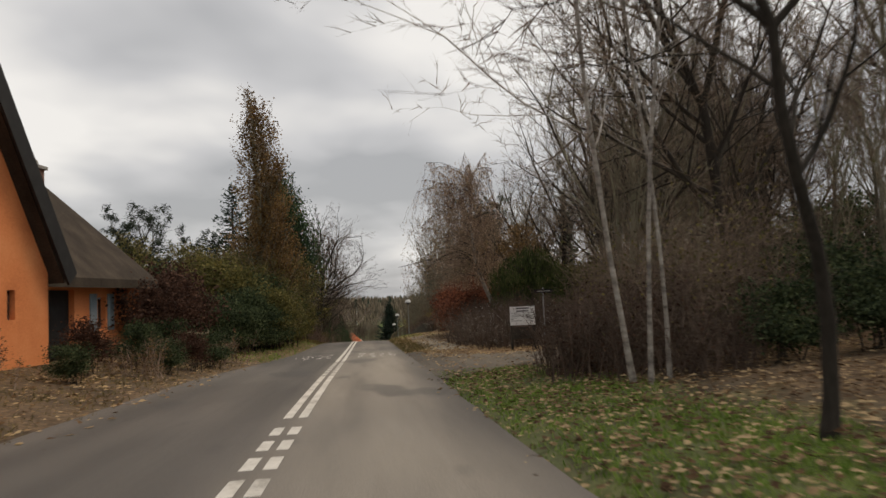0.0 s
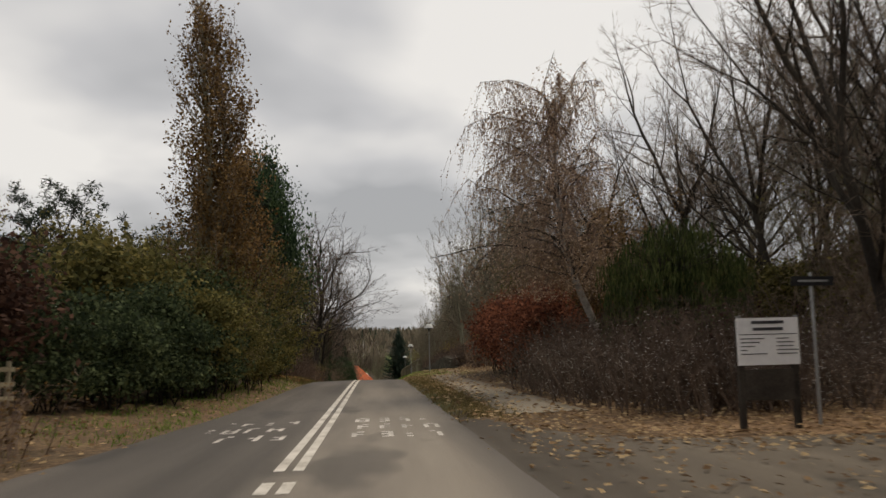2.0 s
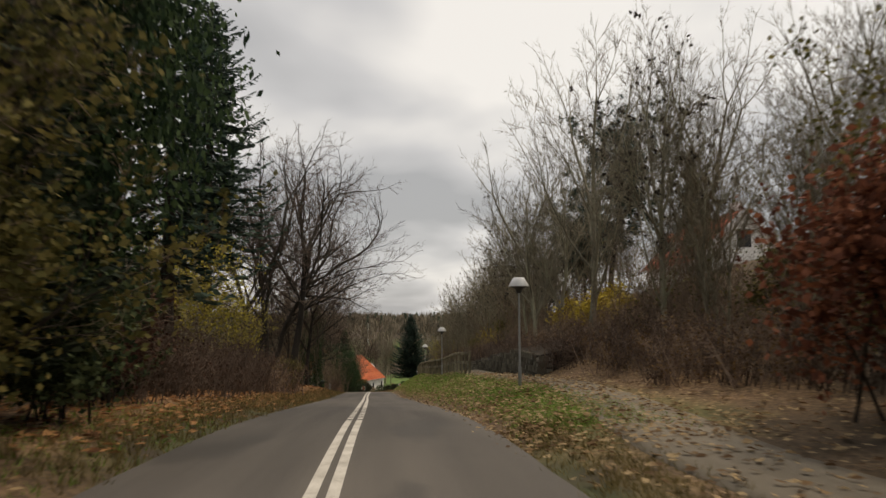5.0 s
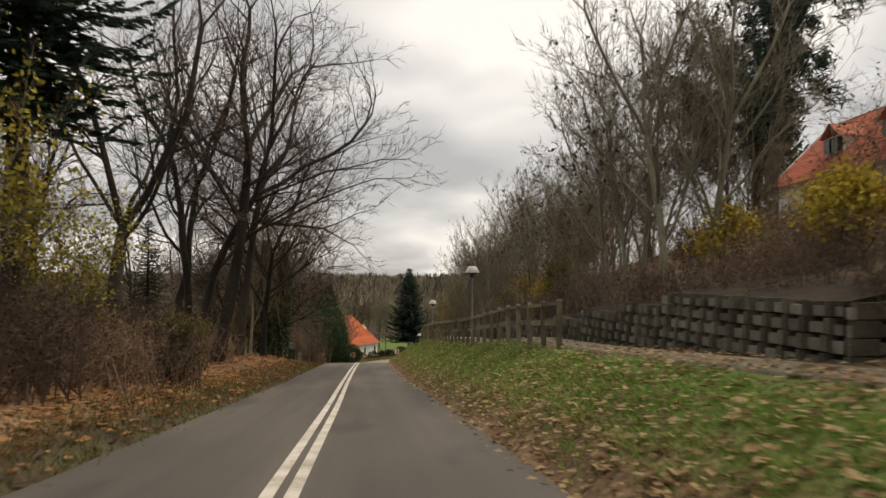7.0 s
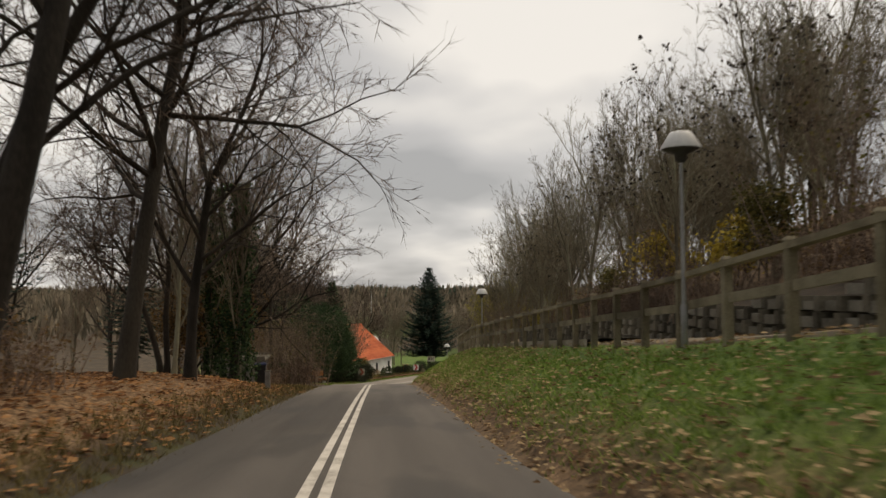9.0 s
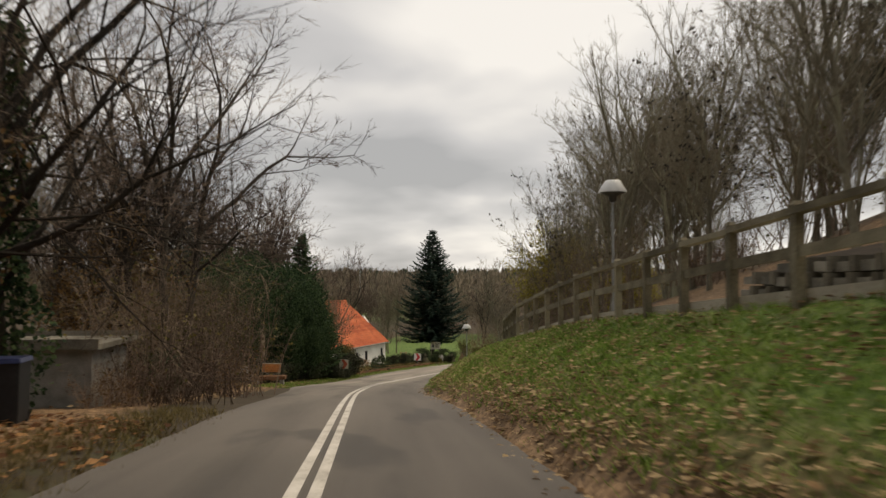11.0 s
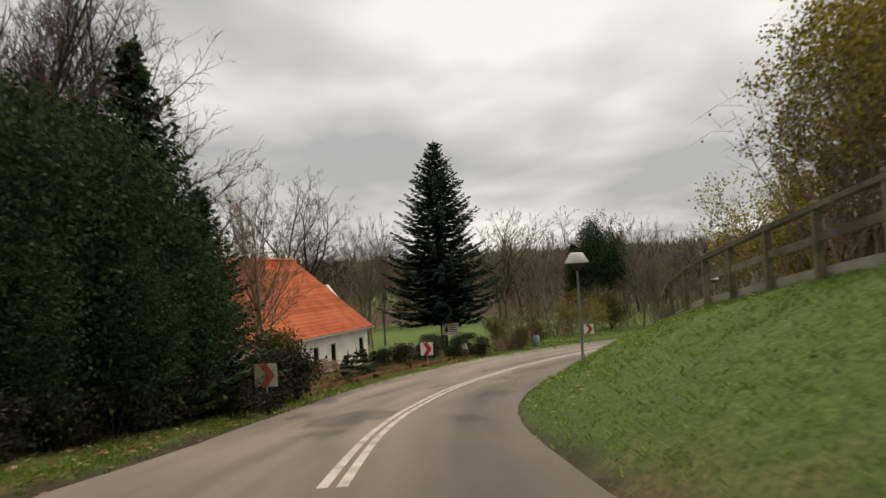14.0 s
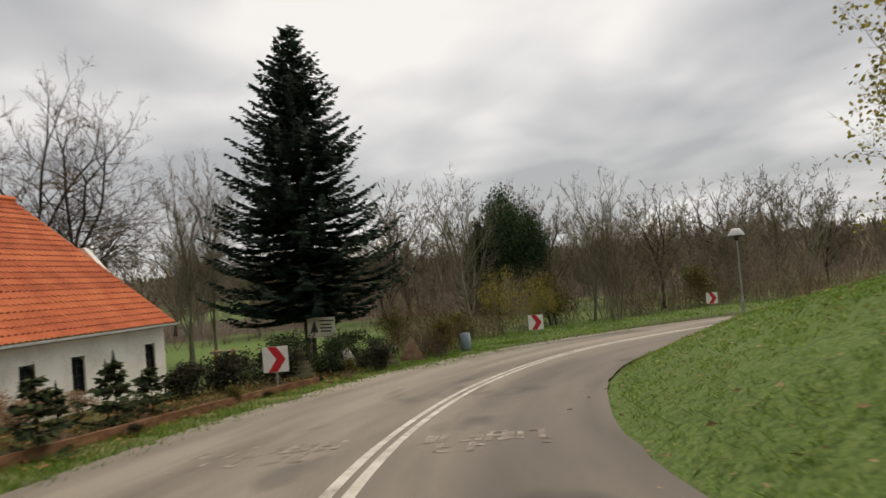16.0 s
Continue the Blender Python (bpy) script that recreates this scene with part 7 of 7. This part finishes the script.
for x, y, ob, s in ((-14.0, 33.5, PLUM, 1.1), (-13.2, 37.5, PLUM, 1.15), (-15.6, 36, PLUM, 1.3), (-12.2, 31.2, EVER, 0.6), (-9.6, 23.6, EVER, 0.55), (-9.9, 26.4, EVER, 0.6), (-11.4, 30.6, PLUM, 1.0), (-12.0, 33.8, PLUM, 1.2), (-9.3, 19.8, PLUM, 0.45), (-10.6, 27.2, PLUM, 0.85), (-8.7, 17.6, EVER, 0.36), (-8.4, 20.8, BRUSHR, 0.5), (-8.3, 22.6, EVER, 0.4), (-8.2, 24.8, PLUM, 0.4), (-8.4, 27.4, EVER, 0.5), (-9.2, 14.8, BRUSHR, 0.45), (-8.8, 29.6, BRUSHR, 0.6),
                    (-10.6, 17, PLUM, 0.4), (-10.0, 37.4, EVER, 0.9), (-10.6, 35.4, EVER, 0.85), (-9.8, 40.0, EVER, 0.9), (-9.9, 43.6, EVER, 0.85), (-10.0, 47.2, FADE, 0.8), (-11.4, 38.6, EVER, 1.15), (-10.2, 41.8, EVER, 1.0), (-10.2, 45.0, EVER, 0.95), (-19.4, 57.3, OLIVE, 1.0), (-10.3, 40.5, EVERB, 0.75), (-9.9, 43.2, FADE, 1.1), (-10.4, 46.2, OLIVE, 0.45), (-11.6, 43.5, FADE, 1.4), (-13.4, 43, FADE, 1.6), (-11.8, 47.8, EVERB, 1.0),
                    (-10.7, 52.4, EVERB, 0.8), (-11.3, 56, FADE, 1.1), (-11.4, 59.6, FADE, 1.0), (-12.0, 63.8, EVER, 1.0), (-13.0, 67.5, PLUM, 0.8), (-14.8, 47, OLIVE, 0.8), (-19, 44, OLIVE, 0.9), (-20, 50, FADE, 1.2), (-18, 40, PLUM, 1.2), (-9.9, 49.6, FADE, 0.7)):
    stand(ob, x, y, s)
# left side, the wood along the slope
for x, y, ob, s in ((-19.4, 122.5, ASH, 1.0), (-20.9, 125, POLEY, 1.3), (-19.6, 129.0, POLEY, 1.3),
                    (-21.5, 131.5, GREY, 1.0), (-22.4, 137.6, ASH, 0.85), (-17.6, 84.0, YSMALL, 0.95), (-18.4, 89.5, YSMALL, 1.05), (-18.6, 95.0, YSMALL, 0.75),
                    (-23, 133, BROWN, 0.8), (-24.5, 139, GREY, 0.9), (-27, 143, GREY, 0.95), (-21.2, 150.4, BRUSHL, 0.9), (-22.6, 152.6, BRUSHL, 1.0), (-24.6, 156.6, BRUSHL, 0.95), (-25.8, 159.0, BRUSHR, 1.0), (-26.4, 158.2, BRUSHL, 1.1), (-24.2, 154.0, BRUSHL, 1.2), (-27.6, 161, BRUSHL, 1.1), (-20.9, 148.2, BRUSHR, 0.8), (-23.6, 154.6, BRUSHR, 0.8), (-29.5, 157.0, ASH, 0.9), (-27.4, 179.6, DOMEN, 1.06), (-31.0, 178.6, DOMEN, 1.1), (-24.6, 149.5, ASH, 0.9), (-27.5, 163, SPRUCE, 0.62), (-22.8, 144.5, BRUSHL, 0.9), (-21.6, 141.5, BRUSHL, 0.8), (-22.5, 148.0, BRUSHL, 1.0), (-23.4, 151.5, BRUSHL, 1.1), (-24.2, 154.8, BRUSHL, 0.9), (-26, 150, BROWN, 0.8),
                    (-32.0, 187, DOME, 1.15), (-36.0, 189, DOME, 1.2), (-28.6, 199, DOME, 0.8), (-26.5, 214, DOME, 0.95), (-42, 190, DOME, 1.2), (-33, 198, ASH, 0.8), (-29, 152, ASH, 0.85), (-33, 146, ASH, 0.9), (-30, 160, ASH, 0.85), (-36, 166, ASH, 1.0), (-32, 133, ASH, 0.9), (-38, 120, ASH, 1.0), (-36, 100, ASH, 1.0), (-27.5, 137, SPRUCE, 0.6), (-34, 88, SPRUCE, 0.7)):
    stand(ob, x, y, s)
for k in range(24):
    y = 70 + k * 1.25
    p = beside(y, -R4.uniform(5.4, 7.8))
    stand(BRUSHD if y < 92 else R4.choice((BRUSHR, BRUSHD)), p[0], p[1], R4.uniform(0.85, 1.1) if y < 92 else R4.uniform(0.6, 0.8))
for x, y, ob, s, a in ((-19.5, 100.2, FORKED, 1.12, 0), (-18.3, 109.0, LEANER, 1.15, 0), (-20.6, 112.0, STEMS, 1.2, 40), (-19.9, 118.5, BROAD, 1.18, 0), (-26.5, 109.0, DOME, 0.95, 75), (-22.6, 128.5, DOME, 0.85, 120), (-21.6, 134.5, SPREAD, 0.85, 0), (-28.5, 97.5, FORK, 1.0, 70)):
    stand(ob, x, y, s, turn=a)
for x, y, ob, s in ((-20.8, 141.0, BRUSHD, 0.75), (-20.2, 142.6, BRUSHD, 0.8), (-21.4, 143.6, EVER, 0.55), (-20.9, 139.6, BRUSHR, 0.5), (-24.0, 92.5, DOME, 1.0)):
    stand(ob, x, y, s)
stand(BRUSHR, -15.4, 91.5, 0.9)
stand(BRUSHD, -15.6, 94.8, 1.0)
stand(FADE, -15.4, 96.4, 0.65)
stand(BRUSHD, -16.6, 97.2, 0.9)
stand(FADE, -16.8, 97.5, 0.5)
for k in range(18):
    p = beside(R4.uniform(70, 150), -R4.uniform(11, 26))
    stand(R4.choice((BRUSH, BRUSHD, POLEY)), p[0], p[1], R4.uniform(0.65, 0.95))


def ivy(x, y, h, seed):
    """Ivy climbing a trunk: dark leaves close round it."""
    r = random.Random(seed)
    g = Geo()
    for _ in range(4200):
        z = r.random() ** 0.8 * h
        a = r.uniform(0, 6.28)
        w = 0.42 * (1 - 0.4 * z / h) + max(0.0, 1.1 * noise.noise((z * 0.7 + math.cos(a), seed * 1.7, math.sin(a))))
        g.card((math.cos(a) * w * r.uniform(0.7, 1.25), math.sin(a) * w * r.uniform(0.7, 1.25), z), 0.13, r, 1.2)
    t = thing("ivy", "dark ivy climbing a tree trunk", "ivy", "ivy on the trunks")
    t.matrix_basis = pose(x, y, gz(x, y))
    tagged(part("foliage", g, M_YEW, t), kind="stuff")
    for k in range(3):
        s = Geo()
        s.tube([(math.cos(k * 2.1 + q * 0.5) * 0.27 * (1 - 0.06 * q), math.sin(k * 2.1 + q * 0.5) * 0.27 * (1 - 0.06 * q), -0.1 + h * 0.85 * q / 6) for q in range(7)], [0.03 - 0.003 * q for q in range(7)], 5)
        part("stem", s, M_BARK, t)


for k, (x, y, h) in enumerate(((-19.6, 129.0, 8.5), (-21.5, 131.5, 9.0), (-22.4, 137.6, 8.5))):
    ivy(x, y, h, 300 + k)
# left side, the dark yews and the clipped hedge before the cottage
stand(YEW, -23.9, 178.2, 1.0, 1.27)
stand(YEW, -23.2, 181.6, 0.85, 0.85)
stand(YEW, -26.6, 180.4, 0.9)
for x, y, s, h in ((-28.8, 171.5, 0.9, 0.85), (-27.2, 166.2, 0.7, 0.62), (-29.0, 163.2, 0.8, 0.7)):
    stand(YEW, x, y, s, h)
for x, y, s in ((-26.4, 167.6, 0.8), (-25.2, 170.0, 0.82), (-24.6, 172.6, 0.86), (-24.2, 175.4, 0.9), (-27.6, 169.5, 0.9), (-27.2, 173.0, 0.98), (-26.9, 176.8, 1.0), (-24.4, 180.4, 0.8), (-22.6, 178.4, 0.6), (-22.9, 174.0, 0.5), (-23.7, 170.6, 0.5), (-27.8, 163.8, 0.75)):
    stand(YEWB, x, y, s, s * 1.24)
for k in range(12):
    y = 166.0 + k * 1.5
    p = beside(y, -6.7 if k < 6 else -6.2)
    stand(LOWDARK, p[0], p[1], R4.uniform(0.9, 1.08))
for x, y in ((-25.6, 166.2), (-26.6, 165.4), (-27.6, 165.0), (-24.8, 167.0)):
    stand(LOWDARK, x, y, 1.15)
for x, y, s in ((-20.9, 183.6, 1.35), (-21.6, 184.6, 1.5)):
    stand(LOWDARK, x, y, s)
stand(FADE, -21.6, 185.4, 0.8)
stand(LOWDARK, -21.3, 186.2, 0.9)
for x, y, s in ((-21.4, 181.0, 0.8), (-20.8, 179.5, 0.5), (-20.9, 181.4, 0.55), (-21.3, 178.2, 0.7)):
    stand(LOWDARK, x, y, s)
WHITEFL = shrub("low bush with pale withered flower heads by the wall", 1.0, 1.5, 168, M_PALE, 1500, 0.05, lobes=9)
for k in range(15):
    p = beside(186.5 + k * 0.95, -R4.uniform(5.3, 6.2))
    stand(R4.choice((BRUSHR, FADE, BRUSHR, LOWDARK)), p[0], p[1], R4.uniform(0.12, 0.2))
for x, y, s in ((-22.4, 196.4, 1.0), (-21.8, 197.9, 0.9), (-22.9, 194.9, 1.05), (-23.4, 193.3, 1.0), (-22.2, 194.0, 0.8), (-21.6, 196.0, 0.75), (-21.2, 199.4, 0.7)):
    stand(WHITEFL, x, y, s)
stand(POLEY, -22.2, 186.6, 0.95)
stand(GREY, -23.4, 189.5, 0.7)
for x, y, s in ((-19.5, 190.6, 0.8), (-20.0, 193.4, 0.6), (-19.2, 194.6, 0.85), (-19.6, 195.6, 0.75), (-18.8, 196.4, 0.7), (-19.3, 198.0, 0.55), (-19.0, 200.2, 0.45)):
    stand(SMALLFIR, x, y, s)
for x, y, ob, s in ((-18.6, 200.6, LOWDARK, 0.8), (-17.5, 201.6, LOWDARK, 0.9), (-16.0, 202.6, LOWDARK, 0.9), (-14.2, 203.9, EVER, 0.5),
                    (-12.6, 203.6, LOWDARK, 0.7), (-13.5, 206.4, EVER, 0.55), (-10.4, 208.4, BRUSHR, 0.6), (-9.2, 209.4, BRUSHR, 0.7), (-8, 211, FADE, 0.5)):
    stand(ob, x, y, s)
placed(FIR, -14.7, 212.2, 30, 1.0)
for x, y, ob, s in ((-13.1, 204.6, LOWDARK, 0.4), (-14.6, 204.5, LOWDARK, 0.42), (-12.4, 207.2, EVER, 0.4), (-15.6, 206.0, EVER, 0.6), (-10.4, 206.4, BRUSHD, 0.5), (-9.6, 207.6, FADE, 0.45), (-13.9, 203.9, LOWDARK, 0.36)):
    stand(ob, x, y, s)
stand(OLIVE, -11.0, 211.0, 0.28)
# beyond the bend
stand(YEWB, 3.4, 241.9, 1.02, 1.5)
stand(YEWB, 5.2, 242.4, 0.9, 1.25)
stand(YEW, 1.0, 241.2, 0.8, 0.95)
for x, y, ob, s in ((-20.5, 218, POLEY, 1.1), (-19.5, 219, POLEY, 1.15), (-21, 221, GREY, 0.8), (-6.2, 216, GREY, 0.75), (-4.2, 217.5, YSMALL, 0.5), (-2.4, 216.5, YSMALL, 0.4), (-5.5, 216.8, BRUSHR, 0.8), (-3.2, 218.6, BRUSHL, 0.6), (2.7, 221, GREY, 0.8), (3.5, 219.5, MULTI, 0.9), (-8.5, 219, BRUSHR, 1.2), (0, 222, FADE, 1.0),
                    (6, 223, BRUSHL, 1.0), (9, 225, BRUSHL, 1.0), (13, 226.5, FADE, 0.9), (17, 228, BRUSHL, 1.0), (21, 228, BRUSHL, 1.0), (12, 238, DOMEF, 0.85), (19, 241, DOMEF, 0.9), (26, 240, DOMEF, 0.8), (31, 238, GREYF, 0.9), (8, 246, GREYF, 0.9), (-3, 244, GREYF, 0.8),
                    (-12, 250, ASHF, 0.7), (-24, 252, GREYF, 0.9), (-33, 246, ASHF, 0.7), (-40, 240, ASHF, 0.85), (-46, 232, ASHF, 0.8), (-36, 222, GREY, 0.9), (-31, 214, GREY, 0.9), (-34, 204, ASH, 0.75), (-30, 210, BRUSHL, 1.3), (-28, 216, BRUSHL, 1.2), (-40, 212, BRUSHL, 1.4)):
    stand(ob, x, y, s)
for k in range(60):
    x, y = R4.uniform(-60, 70), R4.uniform(234, 275)
    if -44 < x < -12 and y < 238:
        continue
    stand(R4.choice((BRUSHF, BRUSHF, BRUSHF, GREYF, ASHF)), x, y, R4.uniform(0.8, 1.2))
for k in range(26):
    x = R4.uniform(10, 70)
    stand(R4.choice((BRUSHF, BRUSHF, BRUSHF, ASHF)), x, R4.uniform(224, 236) + x * 0.03, R4.uniform(0.6, 0.8))


for k in range(34):
    x = -62 + k * 3.9 + R4.uniform(-1.5, 1.5)
    stand(R4.choice((ASHF, DOMEF, DOMEF, GREYF)), x, R4.uniform(240, 262), R4.uniform(0.85, 1.1) if x < 12 else R4.uniform(0.55, 0.85))
    stand(BRUSHF, x + R4.uniform(-2, 2), R4.uniform(233, 240), R4.uniform(0.8, 1.2))


for k in range(18):
    x = -8 + k * 2.1
    stand(R4.choice((BRUSHL, BRUSHR, BRUSH)), x + R4.uniform(-0.6, 0.6), 219.5 + k * 0.35 + R4.uniform(0, 3), R4.uniform(0.6, 0.9))
for k in range(14):
    p = beside(R4.uniform(96, 136), -R4.uniform(13, 24))
    stand(R4.choice((BRUSH, BRUSHD, BRUSHD)), p[0], p[1], R4.uniform(0.7, 0.95))
stand(SPRUCE, -27.5, 124, 0.6)
stand(DOME, -22.8, 149.4, 1.1, turn=40)
for y, u, ob, s in ((99.0, -8.6, BRUSHD, 1.1), (100.4, -8.0, BRUSHD, 1.15), (101.8, -8.3, BRUSHD, 1.2), (103.2, -7.8, BRUSHD, 1.15), (104.6, -8.0, BRUSHD, 1.1), (106.0, -7.4, BRUSHR, 0.95), (101.0, -9.8, FADE, 0.85), (103.6, -9.6, FADE, 0.9), (105.6, -9.2, FADE, 0.75), (107.6, -7.0, BRUSHR, 0.85), (109.2, -6.8, BRUSHR, 0.85), (110.8, -6.6, BRUSHR, 0.8), (112.4, -6.6, BRUSHR, 0.7), (98.0, -10.0, FADE, 0.8)):
    p = beside(y, u)
    stand(ob, p[0], p[1], s)


def far_woods():
    """The wooded hillside on the far side of the valley."""
    r = random.Random(95)
    g, f = Geo(), Geo()
    for k in range(3400):
        x, y = r.uniform(-420, 420), r.uniform(262, 720)
        if -80 < x < -10 and 290 < y < 420 and r.random() < 0.9:
            continue
        z = gz(x, y)
        h = r.uniform(6, 11)
        for _ in range(9):
            a, q = r.uniform(0, 6.28), r.random() ** 0.5 * 3.2
            b = Vector((x + math.cos(a) * q, y + math.sin(a) * q, z + h * r.uniform(0.25, 0.75)))
            for _ in range(2):
                e = b + Vector((r.gauss(0, 1.2), r.gauss(0, 1.2), r.uniform(1.2, 3.6)))
                g.spray(b - Vector((0, 0, 2.4)), e, r.uniform(0.25, 0.7), r)
    for k in range(260):
        x, y = r.uniform(-260, 200), r.uniform(500, 720)
        z = gz(x, y)
        h = r.uniform(6, 10)
        for j in range(7):
            w = 2.6 * (1 - j / 7)
            for q in range(5):
                a = r.uniform(0, 6.28)
                c = Vector((x, y, z + h * (0.15 + 0.8 * j / 7)))
                f.spray(c + Vector((0, 0, h * 0.14)), c + Vector((math.cos(a) * w, math.sin(a) * w, -0.4)), 0.8, r)
    single("far_woods", g, M_FARWOOD, "bare brown woods on the far hillside", "woods", kind="stuff")
    single("far_firs", f, M_FARFIR, "dark firs along the far ridge", "woods", kind="stuff")


far_woods()


# ---- grass and fallen leaves ----
def scatter(name, label, category, mat, n, pick, make, seed):
    r = random.Random(seed)
    g = Geo()
    pts = [pick(r) for _ in range(n)]
    xs, ys = np.array([p[0] for p in pts]), np.array([p[1] for p in pts])
    zs = ground(xs, ys)
    for x, y, z in zip(xs, ys, zs):
        make(g, float(x), float(y), float(z), r)
    single(name, g, mat, label, category, kind="stuff")


def between(y0, y1, u0, u1, power=1.0):
    def pick(r):
        p = beside(r.uniform(y0, y1), u0 + (u1 - u0) * r.random() ** power)
        return p[0] + r.uniform(-0.5, 0.5), p[1] + r.uniform(-0.5, 0.5)
    return pick


def leaf_at(size, lift=0.03):
    def make(g, x, y, z, r):
        a, s = r.uniform(0, 6.28), size * r.uniform(0.6, 1.4)
        c, d = math.cos(a) * s, math.sin(a) * s
        t = r.uniform(0.0, 0.6) * s
        z += lift + r.uniform(0, 0.05)
        g.add([(x - c, y - d, z), (x - d * 0.6, y + c * 0.6, z + t), (x + c, y + d, z + t * 0.4), (x + d * 0.6, y - c * 0.6, z)], [(0, 1, 2, 3)])
    return make


def tuft(height, blades, lean=0.5):
    def make(g, x, y, z, r):
        for _ in range(blades):
            a = r.uniform(0, 6.28)
            h = height * r.uniform(0.5, 1.3)
            bx, by = x + r.gauss(0, 0.06), y + r.gauss(0, 0.06)
            lx, ly = r.gauss(0, lean) * h, r.gauss(0, lean) * h
            w = 0.012
            g.add([(bx - math.cos(a) * w, by - math.sin(a) * w, z - 0.02), (bx + math.cos(a) * w, by + math.sin(a) * w, z - 0.02), (bx + lx, by + ly, z + h)], [(0, 1, 2)])
    return make


scatter("fallen_leaves", "pale brown fallen leaves on the verge", "leaves", M_LITTERD, 15000, between(-2, 18.5, 2.9, 11), leaf_at(0.048), 1)
scatter("fallen_leaves", "scattered leaves on the driveway", "leaves", M_LITTERP, 1500, between(18.5, 35, 2.9, 12), leaf_at(0.05, 0.055), 8)
scatter("fallen_leaves", "brown fallen leaves in front of the garden", "leaves", M_LITTERP, 2400, between(4, 60, -7.5, -3.3), leaf_at(0.065), 2)
scatter("fallen_leaves", "orange-brown leaf litter under the trees", "leaves", M_LITTER, 22000, between(62, 136, -13, -3.2, 1.0), leaf_at(0.085), 3)
scatter("fallen_leaves", "brown leaves scattered over the grass bank", "leaves", M_LITTERP, 19000, between(62, 146, 2.75, 6.6, 1.6), leaf_at(0.055), 4)
scatter("fallen_leaves", "tan leaves thick on the bank below the fence", "leaves", M_LITTERP, 4200, between(120, 154, 2.8, 7.0, 1.3), leaf_at(0.055), 20)
scatter("fallen_leaves", "brown leaves along the footpath and hedge", "leaves", M_LITTERP, 5200, between(34, 92, 2.9, 9.5), leaf_at(0.075), 5)
scatter("fallen_leaves", "orange-brown leaves gathered on the foot of the bank", "leaves", M_LITTERP, 2600, between(147, 158, 2.8, 5.4, 1.5), leaf_at(0.05), 23)
scatter("fallen_leaves", "few brown leaves by the hedge", "leaves", M_LITTERP, 2200, between(140, 186, -8, -4.2), leaf_at(0.07), 6)
scatter("fallen_leaves", "sparse leaves on the bank in the bend", "leaves", M_LITTERP, 1000, between(168, 206, 2.8, 9), leaf_at(0.05), 7)
scatter("fallen_leaves", "brown leaves by the house wall", "leaves", M_LITTERP, 2600, between(2, 30, -9, -4.1), leaf_at(0.055), 10)
scatter("dry_grass", "thin dry grass by the house", "grass", M_DRYGRASS, 1600, between(2, 32, -8, -4.1), tuft(0.09, 4), 19)
scatter("fallen_leaves", "leaves around the notice board", "leaves", M_LITTERP, 1500, between(28.5, 35, 3.6, 10), leaf_at(0.06), 9)
scatter("grass", "tufts of green grass on the bank", "grass", M_GRASS, 17000, between(64, 150, 3.3, 5.6, 0.9), tuft(0.09, 4, 0.9), 11)
scatter("grass", "green grass on the steep bank below the fence", "grass", M_GRASS, 7000, between(128, 156, 3.2, 7.4, 0.9), tuft(0.07, 5, 1.1), 24)
scatter("grass", "mown green grass on the bank in the bend", "grass", M_GRASS, 19000, between(148, 212, 2.9, 10, 0.9), tuft(0.05, 5, 1.5), 12)
scatter("grass", "thin grass on the verge by the trees", "grass", M_GRASS, 6000, between(-2, 20, 2.9, 5.6), tuft(0.06, 4), 13)
scatter("grass", "grass strip along the road by the garden", "grass", M_GRASS, 1600, between(32, 70, -5.5, -3.0), tuft(0.11, 4), 14)
scatter("dry_grass", "dry yellow grass along the road's edge", "grass", M_DRYGRASS, 5000, between(60, 140, -4.2, -2.9), tuft(0.16, 4), 15)
scatter("grass", "rough grass between the road and footpath", "grass", M_DRYGRASS, 2600, between(35, 66, 2.9, 4.0), tuft(0.1, 4), 16)
scatter("grass", "grass strip in front of the hedge", "grass", M_GRASS, 6500, between(160, 206, -6.0, -4.4), tuft(0.1, 4), 17)
scatter("dry_grass", "withered grass in the bed before the cottage", "grass", M_DRYGRASS, 2600, between(184, 201, -10.5, -5.8), tuft(0.16, 5), 21)
scatter("fallen_leaves", "brown leaves in the planting bed", "leaves", M_LITTER, 2200, between(184, 201, -9.5, -5.2), leaf_at(0.06), 22)
scatter("grass", "rough grass beyond the bend", "grass", M_GRASS, 6000, between(200, 214, -12, -3.3), tuft(0.13, 4), 18)
